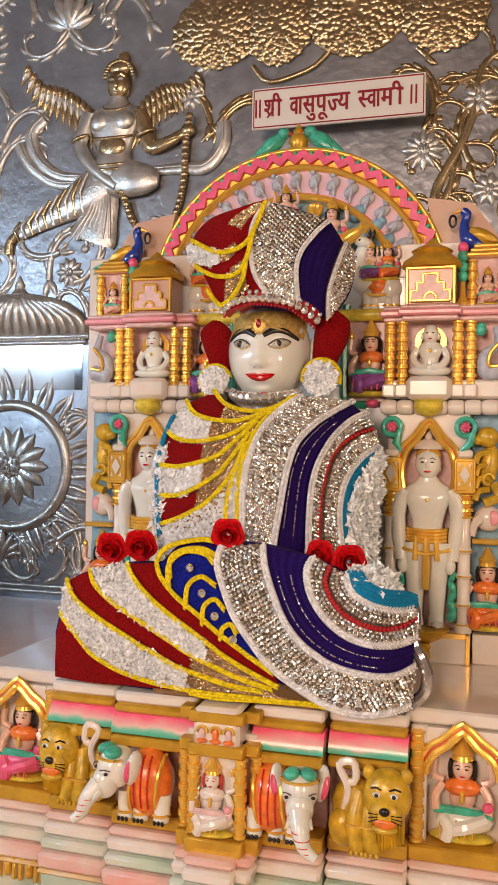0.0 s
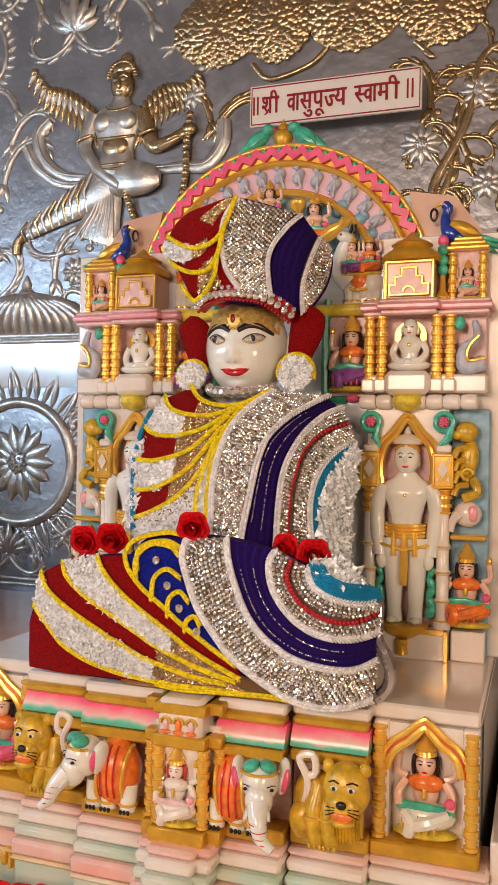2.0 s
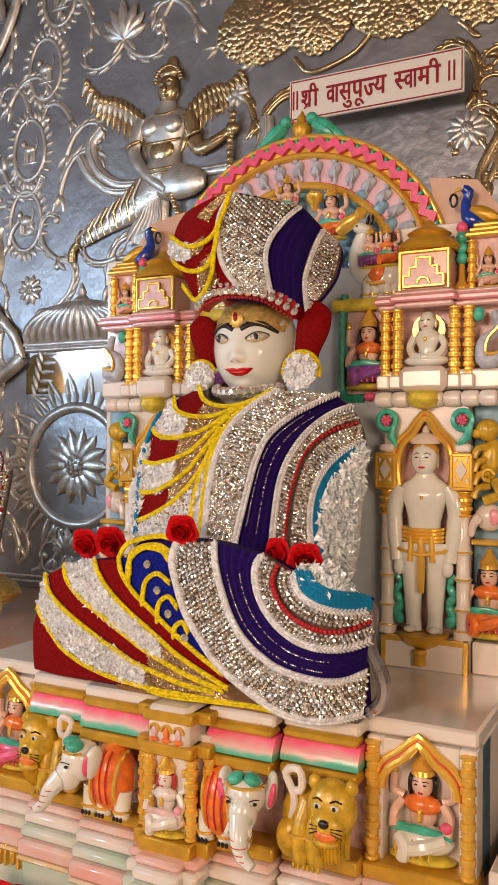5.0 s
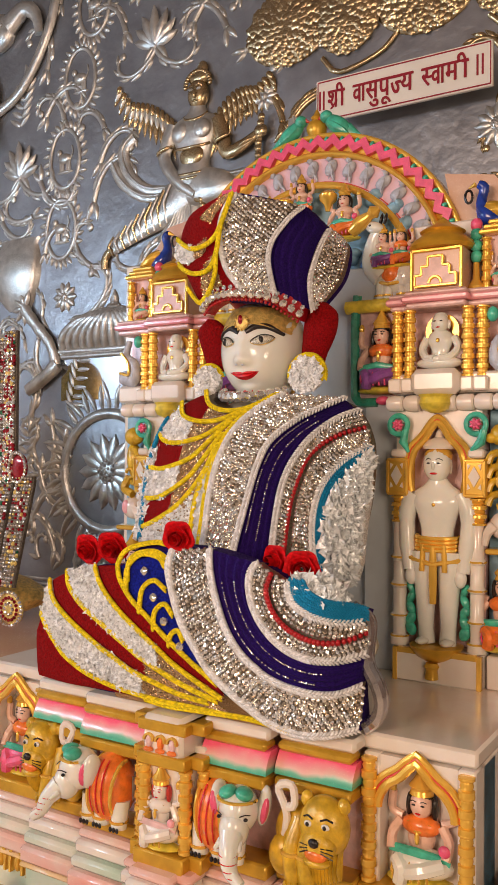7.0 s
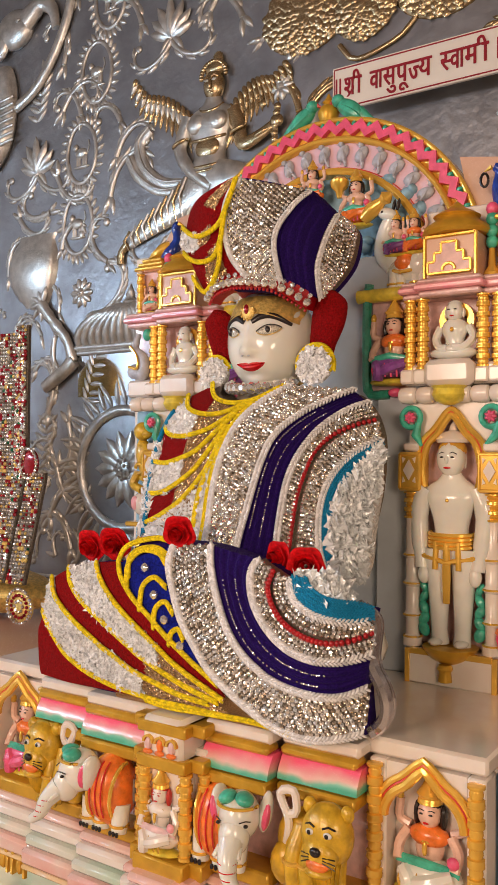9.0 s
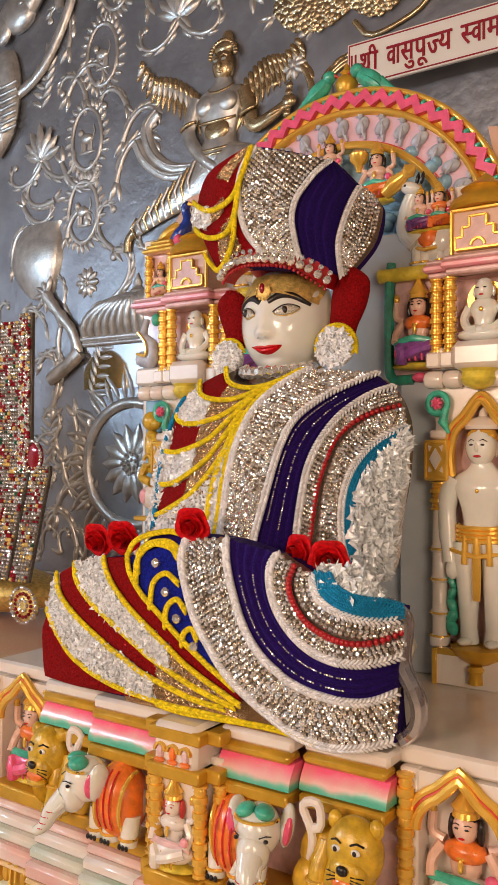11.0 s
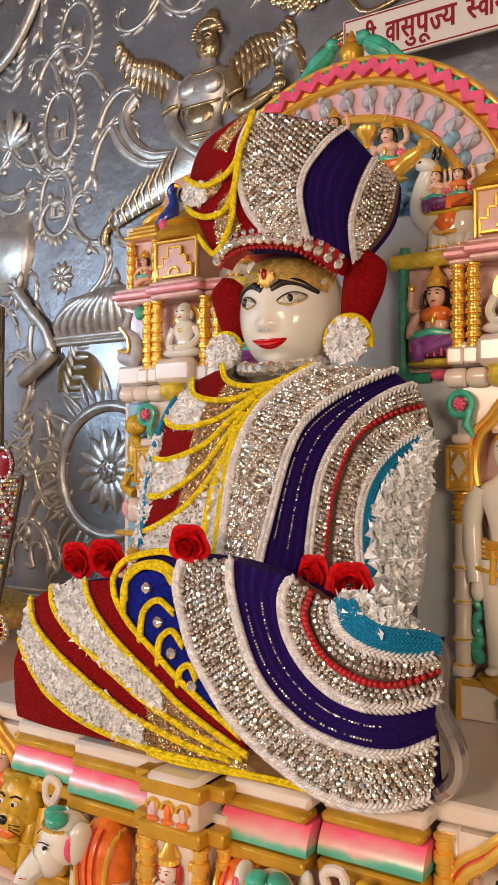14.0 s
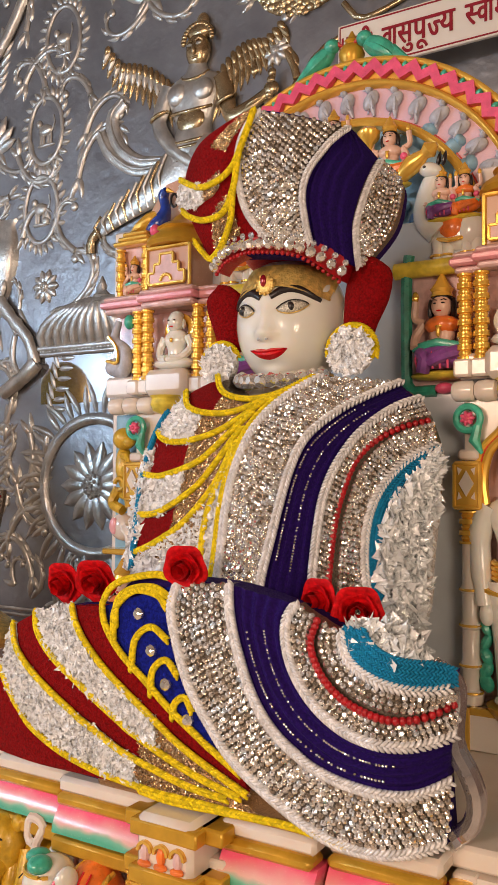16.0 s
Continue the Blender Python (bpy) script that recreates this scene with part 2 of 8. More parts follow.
def finish(name, acc, mats, parent=None, label="", smooth=True, angle=38):
    me = bpy.data.meshes.new(name)
    me.from_pydata(acc.v, [], acc.f)
    mats = mats if isinstance(mats, (list, tuple)) else [mats]
    for m in mats:
        me.materials.append(m)
    me.polygons.foreach_set("material_index", acc.m)
    bm = bmesh.new()
    bm.from_mesh(me)
    bmesh.ops.recalc_face_normals(bm, faces=bm.faces)
    bm.to_mesh(me)
    bm.free()
    if smooth:
        me.shade_smooth()
        me.set_sharp_from_angle(angle=radians(angle))
    ob = new(name, me)
    if parent is not None:
        ob.parent = parent
        if parent.type == "EMPTY":
            ob.matrix_parent_inverse = Matrix.Translation(-parent.location)
    if label:
        ob["label"] = label
    return ob


def ball_template(seg, rings):
    v = [(0, 0, 1)]
    for i in range(1, rings):
        a = math.pi * i / rings
        for j in range(seg):
            b = 2 * math.pi * j / seg
            v.append((math.sin(a) * math.cos(b), math.sin(a) * math.sin(b), math.cos(a)))
    v.append((0, 0, -1))
    f = [(0, 1 + j, 1 + (j + 1) % seg) for j in range(seg)]
    for i in range(rings - 2):
        for j in range(seg):
            a, b = 1 + i * seg + j, 1 + i * seg + (j + 1) % seg
            f.append((a, a + seg, b + seg, b))
    n = len(v) - 1
    f += [(n, n - seg + (j + 1) % seg, n - seg + j) for j in range(seg)]
    return np.array(v), f


BALLS = {}


def ell(a, c, r, rot=(0, 0, 0), mi=0, seg=12, rings=8):
    """An ellipsoid."""
    if (seg, rings) not in BALLS:
        BALLS[seg, rings] = ball_template(seg, rings)
    v, f = BALLS[seg, rings]
    r = (r, r, r) if isinstance(r, (int, float)) else r
    m = np.array(Euler([radians(x) for x in rot]).to_matrix())
    a.add((v * np.array(r)) @ m.T + np.array(c), f, mi)


def catmull(pts, n):
    """n + 1 points on a smooth line through pts."""
    p = [np.array(q, float) for q in pts]
    p = [2 * p[0] - p[1]] + p + [2 * p[-1] - p[-2]]
    lens = [np.linalg.norm(p[i + 1] - p[i]) for i in range(1, len(p) - 2)]
    total, out = sum(lens), []
    cum = np.concatenate([[0], np.cumsum(lens)])
    for k in range(n + 1):
        s = total * k / n
        i = min(int(np.searchsorted(cum, s, "right")) - 1, len(lens) - 1)
        t = (s - cum[i]) / lens[i]
        a, b, c, d = p[i], p[i + 1], p[i + 2], p[i + 3]
        out.append(0.5 * (2 * b + (c - a) * t + (2 * a - 5 * b + 4 * c - d) * t * t + (3 * b - a - 3 * c + d) * t ** 3))
    return out


def tube(a, pts, radius, seg=8, mi=0, flat=1.0):
    """A tube along 3D points; radius is a number or one per point; flat squeezes it along y."""
    pts = [np.array(p, float) for p in pts]
    n = len(pts)
    rad = [radius] * n if isinstance(radius, (int, float)) else radius
    v, f = [], []
    for i, p in enumerate(pts):
        d = pts[min(i + 1, n - 1)] - pts[max(i - 1, 0)]
        d /= np.linalg.norm(d) + 1e-9
        up = np.array((0, 1, 0)) if abs(d[1]) < 0.9 else np.array((1, 0, 0))
        s = np.cross(d, up)
        s /= np.linalg.norm(s)
        u = np.cross(s, d)
        for j in range(seg):
            b = 2 * math.pi * j / seg
            v.append(p + rad[i] * (math.cos(b) * s + math.sin(b) * u * flat))
    for i in range(n - 1):
        for j in range(seg):
            k = (j + 1) % seg
            f.append((i * seg + j, i * seg + k, (i + 1) * seg + k, (i + 1) * seg + j))
    f.append(tuple(range(seg))[::-1])
    f.append(tuple((n - 1) * seg + j for j in range(seg)))
    a.add(v, f, mi)


def lathe(a, prof, cx, cy, mi=0, seg=16):
    """A turned shape: prof is a list of (radius, z)."""
    v, f = [], []
    for r, z in prof:
        for j in range(seg):
            b = 2 * math.pi * j / seg
            v.append((cx + r * math.cos(b), cy + r * math.sin(b), z))
    for i in range(len(prof) - 1):
        for j in range(seg):
            k = (j + 1) % seg
            f.append((i * seg + j, i * seg + k, (i + 1) * seg + k, (i + 1) * seg + j))
    f += [tuple(range(seg))[::-1], tuple((len(prof) - 1) * seg + j for j in range(seg))]
    a.add(v, f, mi)


def box(a, x0, x1, y0, y1, z0, z1, mi=0, bev=0.003):
    """A box with chamfered edges."""
    lo, hi = np.array((x0, y0, z0)), np.array((x1, y1, z1))
    b = min(bev, 0.45 * min(hi - lo))
    idx, v = {}, []
    for sx in (0, 1):
        for sy in (0, 1):
            for sz in (0, 1):
                s = (sx, sy, sz)
                for ax in range(3):
                    p = [(hi if s[k] else lo)[k] + (0 if k == ax else (-b if s[k] else b)) for k in range(3)]
                    idx[s, ax] = len(v)
                    v.append(p)
    f = []
    for ax in range(3):
        o = [k for k in range(3) if k != ax]
        for s in (0, 1):
            q = []
            for c in ((0, 0), (1, 0), (1, 1), (0, 1)):
                key = [0, 0, 0]
                key[ax], key[o[0]], key[o[1]] = s, c[0], c[1]
                q.append(idx[tuple(key), ax])
            f.append(tuple(q))
        for c0 in (0, 1):
            for c1 in (0, 1):
                k0, k1 = [0, 0, 0], [0, 0, 0]
                k0[o[0]] = k1[o[0]] = c0
                k0[o[1]] = k1[o[1]] = c1
                k1[ax] = 1
                f.append((idx[tuple(k0), o[0]], idx[tuple(k1), o[0]], idx[tuple(k1), o[1]], idx[tuple(k0), o[1]]))
    for s in [(x, y, z) for x in (0, 1) for y in (0, 1) for z in (0, 1)]:
        f.append(tuple(idx[s, ax] for ax in range(3)))
    a.add(v, f, mi)


def plate(a, outline, y0, y1, mi=0):
    """A plate of an (x, z) outline from y0 (front) to y1 (back)."""
    n = len(outline)
    v = [(x, y0, z) for x, z in outline] + [(x, y1, z) for x, z in outline]
    f = [tuple(range(n)), tuple(range(2 * n - 1, n - 1, -1))]
    f += [(i, i + n, (i + 1) % n + n, (i + 1) % n) for i in range(n)]
    a.add(v, f, mi)


def arc_band(a, cx, cz, r0, r1, a0, a1, y0, y1, mi=0, n=40, bulge=0.0):
    """A curved band between two radii; bulge rounds its front."""
    v, f, k = [], [], 5
    for i in range(n + 1):
        t = radians(a0 + (a1 - a0) * i / n)
        c, s = math.cos(t), math.sin(t)
        for j in range(k):
            r = r0 + (r1 - r0) * j / (k - 1)
            v.append((cx + r * c, y0 - bulge * (1 - (2 * j / (k - 1) - 1) ** 2), cz + r * s))
        v += [(cx + r1 * c, y1, cz + r1 * s), (cx + r0 * c, y1, cz + r0 * s)]
    w = k + 2
    for i in range(n):
        for j in range(w):
            q = (j + 1) % w
            f.append((i * w + j, i * w + q, (i + 1) * w + q, (i + 1) * w + j))
    f += [tuple(range(w)), tuple(n * w + j for j in range(w))[::-1]]
    a.add(v, f, mi)


def leaf(a, base, ang, length, width, y, lift=0.02, mi=0, curl=0.0):
    """A pointed, ribbed leaf lying on a wall plane y, its tip towards ang (degrees in the wall's plane)."""
    t = radians(ang)
    n, v, f = 6, [], []
    for i in range(n + 1):
        s = i / n
        w = width * math.sin(math.pi * min(1, s * 0.92 + 0.08)) ** 0.6 * (1 - 0.25 * s)
        bend = curl * s * s * length
        for j in range(-2, 3):
            q = j / 2
            px = s * length
            pz = q * w / 2 + bend
            h = lift * math.sin(math.pi * (0.12 + 0.8 * s)) * (1 - 0.75 * abs(q)) - (0.25 * lift if j == 0 else 0)
            if abs(j) == 2:
                h = -0.002
            v.append((base[0] + px * math.cos(t) - pz * math.sin(t), y - h, base[1] + px * math.sin(t) + pz * math.cos(t)))
    for i in range(n):
        for j in range(4):
            f.append((i * 5 + j, i * 5 + j + 1, i * 5 + j + 6, i * 5 + j + 5))
    a.add(v, f, mi)


def spiral(a, start, ang, size, turn, y, r=0.011, mi=0, leaves=4, n=34):
    """An acanthus scroll that runs out from start and rolls up, with curling leaves on its back. turn is +1 or -1."""
    p, t, pts = np.array(start, float), radians(ang), []
    step = size * 3.0 / n
    for i in range(n + 1):
        pts.append((p[0], y - 0.004, p[1]))
        s = i / n
        t += turn * (0.9 + 8.5 * s ** 1.7) / size * step * (1 - 0.62 * s) * 0.55
        p = p + step * (1 - 0.62 * s) * np.array((math.cos(t), math.sin(t)))
        if leaves and i % max(1, n // (leaves + 2)) == 2 and i < n * 0.85:
            q = 1 - 0.45 * s
            leaf(a, p, math.degrees(t) - turn * 38, size * 0.42 * q, size * 0.27 * q, y, 0.016, mi, turn * 0.55)
            leaf(a, p, math.degrees(t) + turn * 30, size * 0.24 * q, size * 0.13 * q, y, 0.012, mi, -turn * 0.4)
    tube(a, pts, [r * (1.15 - 0.65 * i / n) for i in range(n + 1)], 8, mi)
    ell(a, pts[-1], (r * 1.5, r, r * 1.5), mi=mi, seg=10, rings=6)


def flower(a, c, r, n, y, lift=0.02, mi=0, core=0.35):
    for i in range(n):
        leaf(a, c, 360 * i / n, r, 3.7 * r / n ** 0.75, y - 0.004, lift, mi)
    ell(a, (c[0], y - 0.006, c[1]), (r * core, lift, r * core), mi=mi, seg=14, rings=8)
    for i in range(int(core * 60)):
        q, d = i * 2.4, r * core * 0.9 * math.sqrt(i / (core * 60))
        ell(a, (c[0] + d * math.cos(q), y - 0.006 - lift * math.sqrt(max(0, 1 - (d / r / core) ** 2)), c[1] + d * math.sin(q)), r * 0.05, mi=mi, seg=5, rings=4)

# ---- the room ----
XC = -0.485          # the altar's middle line
TOP = 1.02           # top of the altar slab
WALL = 2.76          # face of the silver wall


def slab(name, x0, x1, y0, y1, z0, z1, mat, label, category):
    a = Acc()
    box(a, x0, x1, y0, y1, z0, z1, 0, 0.004)
    return tagged(finish(name, a, mat, None, label), label, category, kind="structure")


slab("floor", -4.2, 3.2, -3.6, 2.76, -0.1, 0.0, FLOOR_M, "polished cream marble floor of the shrine", "floor")
slab("ceiling", -4.2, 3.2, -3.6, 2.76, 4.0, 4.1, CEILING_M, "unseen plain ceiling, browned to darken the silver wall's reflections", "ceiling")
slab("wall_south", -4.2, 3.2, -3.8, -3.6, 0, 4.0, PLASTER, "cream painted plaster wall behind the visitor", "wall")
slab("wall_east", 3.2, 3.4, -3.6, 2.76, 0, 4.0, PLASTER, "cream painted plaster side wall", "wall")
slab("wall_west", -4.4, -4.2, -3.6, 2.76, 0, 4.0, REFLECTOR_WALL, "unseen side wall, made bluish white to brighten the silver's reflections", "wall")
wall = slab("wall_north", -4.2, 3.2, WALL, 2.95, 0.0, 4.0, SILVER, "beaten silver sheet wall with embossed relief, partly coloured for warm reflections", "wall")
slab("neighbour_altar_slab", -4.0, -1.12, 1.75, WALL - 0.003, 0.0, 0.94, MARBLE_WARM, "plain cream marble ledge under the neighbouring statue", "ledge")
# sheet added to darken the gap beside the altar
slab("dark_gap_sheet", 0.35, 3.2, 2.70, WALL - 0.002, 0.0, 1.9, GAP_DARK, "dark sheet standing in for the dark gap beside the altar", "panel")
slab("east_ledge", 0.075, 1.6, 1.60, 2.69, 0.0, 0.80, MARBLE, "lower white marble ledge with a gilded edge", "ledge")

# ---- altar pedestal ----
altar = thing("altar_pedestal", (XC, 1.9, 0.0), "painted white marble altar pedestal with carved lions and elephants in panels", "pedestal")


def mx(x):
    """The matching place on the other half, which is a little wider."""
    return 2 * XC - x - 0.035 * min(1, max(0, (x + 0.428) / 0.138))


def altar_box(name, x0, x1, y0, y1, z0, z1, mat, both=True, label="", bev=0.003):
    for s in ((0, 1) if both else (0,)):
        a = Acc()
        u, w = (x0, x1) if s == 0 else (mx(x1), mx(x0))
        box(a, u, w, y0, y1, z0, z1, 0, bev)
        finish(name, a, mat, altar, label)


altar_box("core", mx(0.055), 0.055, 1.645, 2.70, 0.0, TOP - 0.03, MARBLE, False)
altar_box("top_slab", mx(0.055), 0.055, 1.615, 2.72, TOP - 0.029, TOP, MARBLE, False, "grey-veined polished marble slab", 0.005)
# corner block with the niche, panels, middle pillar
PANELS = [(-0.285, -0.138, 1.585), (-0.428, -0.290, 1.562)]
for x0, x1, y in PANELS:
    altar_box("slab_edge", x0, x1, y - 0.012, y + 0.09, TOP - 0.030, TOP - 0.006, MARBLE, label="", bev=0.006)
    altar_box("gilded_strip", x0 + 0.002, x1 - 0.002, y - 0.020, y + 0.02, TOP - 0.046, TOP - 0.028, GOLD_DULL, bev=0.006)
    for s in (0, 1):
        u, w = (x0, x1) if s == 0 else (mx(x1), mx(x0))
        a = Acc()
        prof = [(y - 0.003 - 0.020 * math.sin(math.pi * (k + 0.3) / 18), 0.974 - 0.0043 * k) for k in range(10)]
        ring = prof + [(y + 0.03, prof[-1][1]), (y + 0.03, prof[0][1])]
        n = len(ring)
        a.add([(u, p, q) for p, q in ring] + [(w, p, q) for p, q in ring], [(i, (i + 1) % n, n + (i + 1) % n, n + i) for i in range(n)] + [tuple(range(n)), tuple(range(2 * n - 1, n - 1, -1))])
        finish("painted_moulding", a, MOULDING, altar, "pink and green painted moulding", angle=80)
    altar_box("gilded_strip", x0 + 0.001, x1 - 0.001, y - 0.028, y + 0.02, 0.910, 0.932, GOLD_DULL, bev=0.004)
    altar_box("panel_back", x0, x1, y + 0.035, y + 0.07, 0.775, 0.910, PALE_PINK)
    altar_box("panel_side", x0, x0 + 0.006, y + 0.002, y + 0.05, 0.776, 0.909, PALE_PINK)
    altar_box("gilded_strip", x0, x1, y - 0.018, y + 0.05, 0.752, 0.780, GOLD_DULL, bev=0.004)


def turned_post(a, x, y, z0, z1, r, mi=0, rings=6, seg=12):
    """A gilded post with ringed swellings."""
    prof, h = [], (z1 - z0) / rings
    prof.append((r * 1.15, z0))
    for k in range(rings):
        b = z0 + k * h
        prof += [(r * 1.15, b + 0.06 * h), (r * 1.18, b + 0.22 * h), (r * 0.85, b + 0.28 * h), (r, b + 0.5 * h), (r * 0.85, b + 0.72 * h), (r * 1.2, b + 0.8 * h), (r * 1.2, b + 0.96 * h)]
    prof.append((r * 0.8, z1))
    lathe(a, prof, x, y, mi, seg)


def post(parent, x, y, z0, z1, r, rings=6, mat=GOLD, name="post"):
    a = Acc()
    turned_post(a, x, y, z0, z1, r, 0, rings)
    return finish(name, a, mat, parent, angle=60)


# corner niche blocks
for side in (0, 1):
    sx = (lambda x: x) if side == 0 else mx
    lo, hi = sorted((sx(-0.137), sx(0.055)))
    c = sx(-0.043)
    a = Acc()
    box(a, lo, hi, 1.650, 1.72, 0.75, TOP - 0.031, 0, 0.003)
    finish("niche_back", a, SKY_PAINT, altar)
    for e in (lo, hi - 0.030):
        a = Acc()
        box(a, e, e + 0.030, 1.606, 1.66, 0.775, TOP - 0.03, 0, 0.003)
        finish("niche_jamb", a, MARBLE, altar)
    # the block above the arch
    a = Acc()
    arch = []
    for i in range(17):
        t = math.pi * i / 16
        arch.append((c + 0.062 * math.cos(t), 0.905 + 0.055 * math.sin(t) + 0.022 * max(0, 1 - abs(t - math.pi / 2) * 2.2)))
    plate(a, [(lo + 0.03, TOP - 0.031), (hi - 0.03, TOP - 0.031), (hi - 0.03, 0.905)] + arch + [(lo + 0.03, 0.905)], 1.608, 1.655)
    finish("niche_spandrel", a, MARBLE, altar)
    for off, y, r, mat in ((0.0, 1.602, 0.008, GOLD), (0.015, 1.604, 0.006, GOLD), (0.0075, 1.603, 0.003, RED_LINE)):
        pts = []
        for i in range(25):
            t = math.pi * i / 24
            k = 0.066 + off
            pts.append((c + k * math.cos(t), y, 0.905 + (k - 0.008) * math.sin(t) + 0.024 * max(0, 1 - abs(t - math.pi / 2) * 2.2)))
        a = Acc()
        tube(a, pts, r, 8)
        finish("arch_moulding", a, mat, altar)
    for e in (lo + 0.013, hi - 0.013):
        post(altar, e, 1.600, 0.78, 0.985, 0.0115, 7)
    altar_base = Acc()
    box(altar_base, lo - 0.002, hi + 0.002, 1.585, 1.66, 0.748, 0.778, 0, 0.004)
    finish("gilded_strip", altar_base, GOLD_DULL, altar)

# middle pillar with a small deity
altar_box("pillar_head", -0.530, -0.440, 1.50, 1.62, 0.930, TOP - 0.004, MARBLE, False, bev=0.008)
for x0, x1, y in ((-0.560, -0.410, 1.530), (-0.535, -0.435, 1.508)):
    altar_box("pillar_body", x0 + 0.006, x1 - 0.006, y + 0.012, 1.64, 0.755, 0.96, MARBLE, False)
    altar_box("pillar_foot", x0 - 0.006, x1 + 0.006, y - 0.018, 1.62, 0.745, 0.775, GOLD_DULL, False)
    altar_box("pillar_cap", x0 - 0.004, x1 + 0.004, y - 0.012, 1.62, 0.925, 0.948, GOLD_DULL, False)
    altar_box("pillar_cap", x0 - 0.004, x1 + 0.004, y - 0.010, 1.62, TOP - 0.034, TOP - 0.012, GOLD_DULL, False)
    for x in (x0 + 0.004, x1 - 0.004):
        post(altar, x, y + 0.004, 0.778, 0.925, 0.011, 6)
for k in (-1, 0, 1):
    a = Acc()
    x = XC + 0.026 * k
    arc_band(a, x, 0.972, 0.008, 0.012, -10, 190, 1.494, 1.502, 0, 12)
    ell(a, (x, 1.498, 0.968), (0.007, 0.006, 0.012), mi=1 if k == 0 else 2, seg=8, rings=6)
    ell(a, (x, 1.496, 0.955), (0.011, 0.006, 0.005), mi=1, seg=8, rings=6)
    finish("carved_head", a, [GOLD, ORANGE, PALE_PINK], altar, "gilded and orange carving")
# stepped tiers below
z = 0.750
for i, (h, out, mat) in enumerate([(0.018, 0.030, BLUSH), (0.026, 0.038, MARBLE), (0.024, 0.050, GREEN_WASH), (0.034, 0.060, BLUSH), (0.010, 0.060, YELLOW_WASH), (0.080, 0.045, GREEN_WASH), (0.020, 0.150, GOLD_DULL), (0.080, 0.155, BLUSH), (0.458, 0.17, BLUSH)]):
    for x0, x1, y in [(-0.137, 0.055, 1.605)] + PANELS:
        altar_box("tier", x0 - 0.001, x1 + (0.02 if x1 > 0 else 0.001), y - out, 1.70, z - h + 0.0005, z, mat, bev=0.007)
    altar_box("tier", -0.562, -0.408, 1.515 - out, 1.70, z - h, z, mat, False, bev=0.007)
    altar_box("tier", -0.535, -0.435, 1.495 - out, 1.60, z - h, z, mat, False, bev=0.007)
    z -= h

# ---- garment surfaces ----


def lin(x, xs, zs):
    return float(np.interp(x, xs, zs))


def legs_y(x, z):
    y = 1.530 + 0.33 * max(0, abs(x + 0.45) - 0.15) ** 2 + 8.4 * max(0, x + 0.21) ** 2
    up = max(0, z - 1.12)
    return y + 1.95 * (x + 0.45) ** 2 * up + 0.5 * up ** 2 + 0.153 * max(0, 1.12 - z)


def torso_y(x, z):
    r, w = max(0, x + 0.48), max(0, -x - 0.48)
    y = 1.667 - 0.039 * (x + 0.48) + 3.4 * r ** 2 + 1.35 * w ** 2
    return y + 0.36 * (z - 1.45) + 3.85 * max(0, min(z, 1.63) - 1.5) ** 2 + 0.124 * r * (z - 1.45)


def crown_y(x, z):
    u, h = x + 0.47, z - 1.9
    return 1.691 + 0.146 * u + 3.33 * u ** 2 - 0.253 * h + 1.63 * h ** 2 + 23 * max(0, min(x, -0.27) + 0.36) ** 2 - 1.15 * u * h


def normal_at(surf, x, z):
    e = 0.003
    n = np.array(((surf(x + e, z) - surf(x - e, z)) / (2 * e), -1.0, (surf(x, z + e) - surf(x, z - e)) / (2 * e)))
    return n / np.linalg.norm(n)


def strip(a, c1, c2, surf, off=0.003, n=36, m=8, back=0.02, mi=0, keep=None, wave=0.0):
    """A padded panel between two lines on a garment surface."""
    p, q = catmull(c1, n), catmull(c2, n)
    v, f = [], []
    for i in range(n + 1):
        for j in range(m + 1):
            s = j / m
            x, zz = p[i] * (1 - s) + q[i] * s
            puff = off + 0.004 * (1 - (2 * s - 1) ** 4) + wave * math.sin(s * 2 * math.pi * 5)
            v.append((x, surf(x, zz) - puff, zz))
    k = len(v)
    v += [(x, y + back, zz) for x, y, zz in v]
    w = m + 1
    cells = set()
    for i in range(n):
        for j in range(m):
            x, zz = (v[i * w + j][0] + v[(i + 1) * w + j + 1][0]) / 2, (v[i * w + j][2] + v[(i + 1) * w + j + 1][2]) / 2
            if keep is None or keep(x, zz):
                cells.add((i, j))
    for i, j in cells:
        c = [i * w + j, i * w + j + 1, (i + 1) * w + j + 1, (i + 1) * w + j]
        f += [tuple(c), tuple(k + t for t in c[::-1])]
        for (di, dj), (s, t) in (((-1, 0), (0, 1)), ((0, 1), (1, 2)), ((1, 0), (2, 3)), ((0, -1), (3, 0))):
            if (i + di, j + dj) not in cells:
                f.append((c[s], c[t], k + c[t], k + c[s]))
    used = sorted({t for q2 in f for t in q2})
    back_to = {t: i for i, t in enumerate(used)}
    a.add([v[t] for t in used], [tuple(back_to[t] for t in q2) for q2 in f], mi)


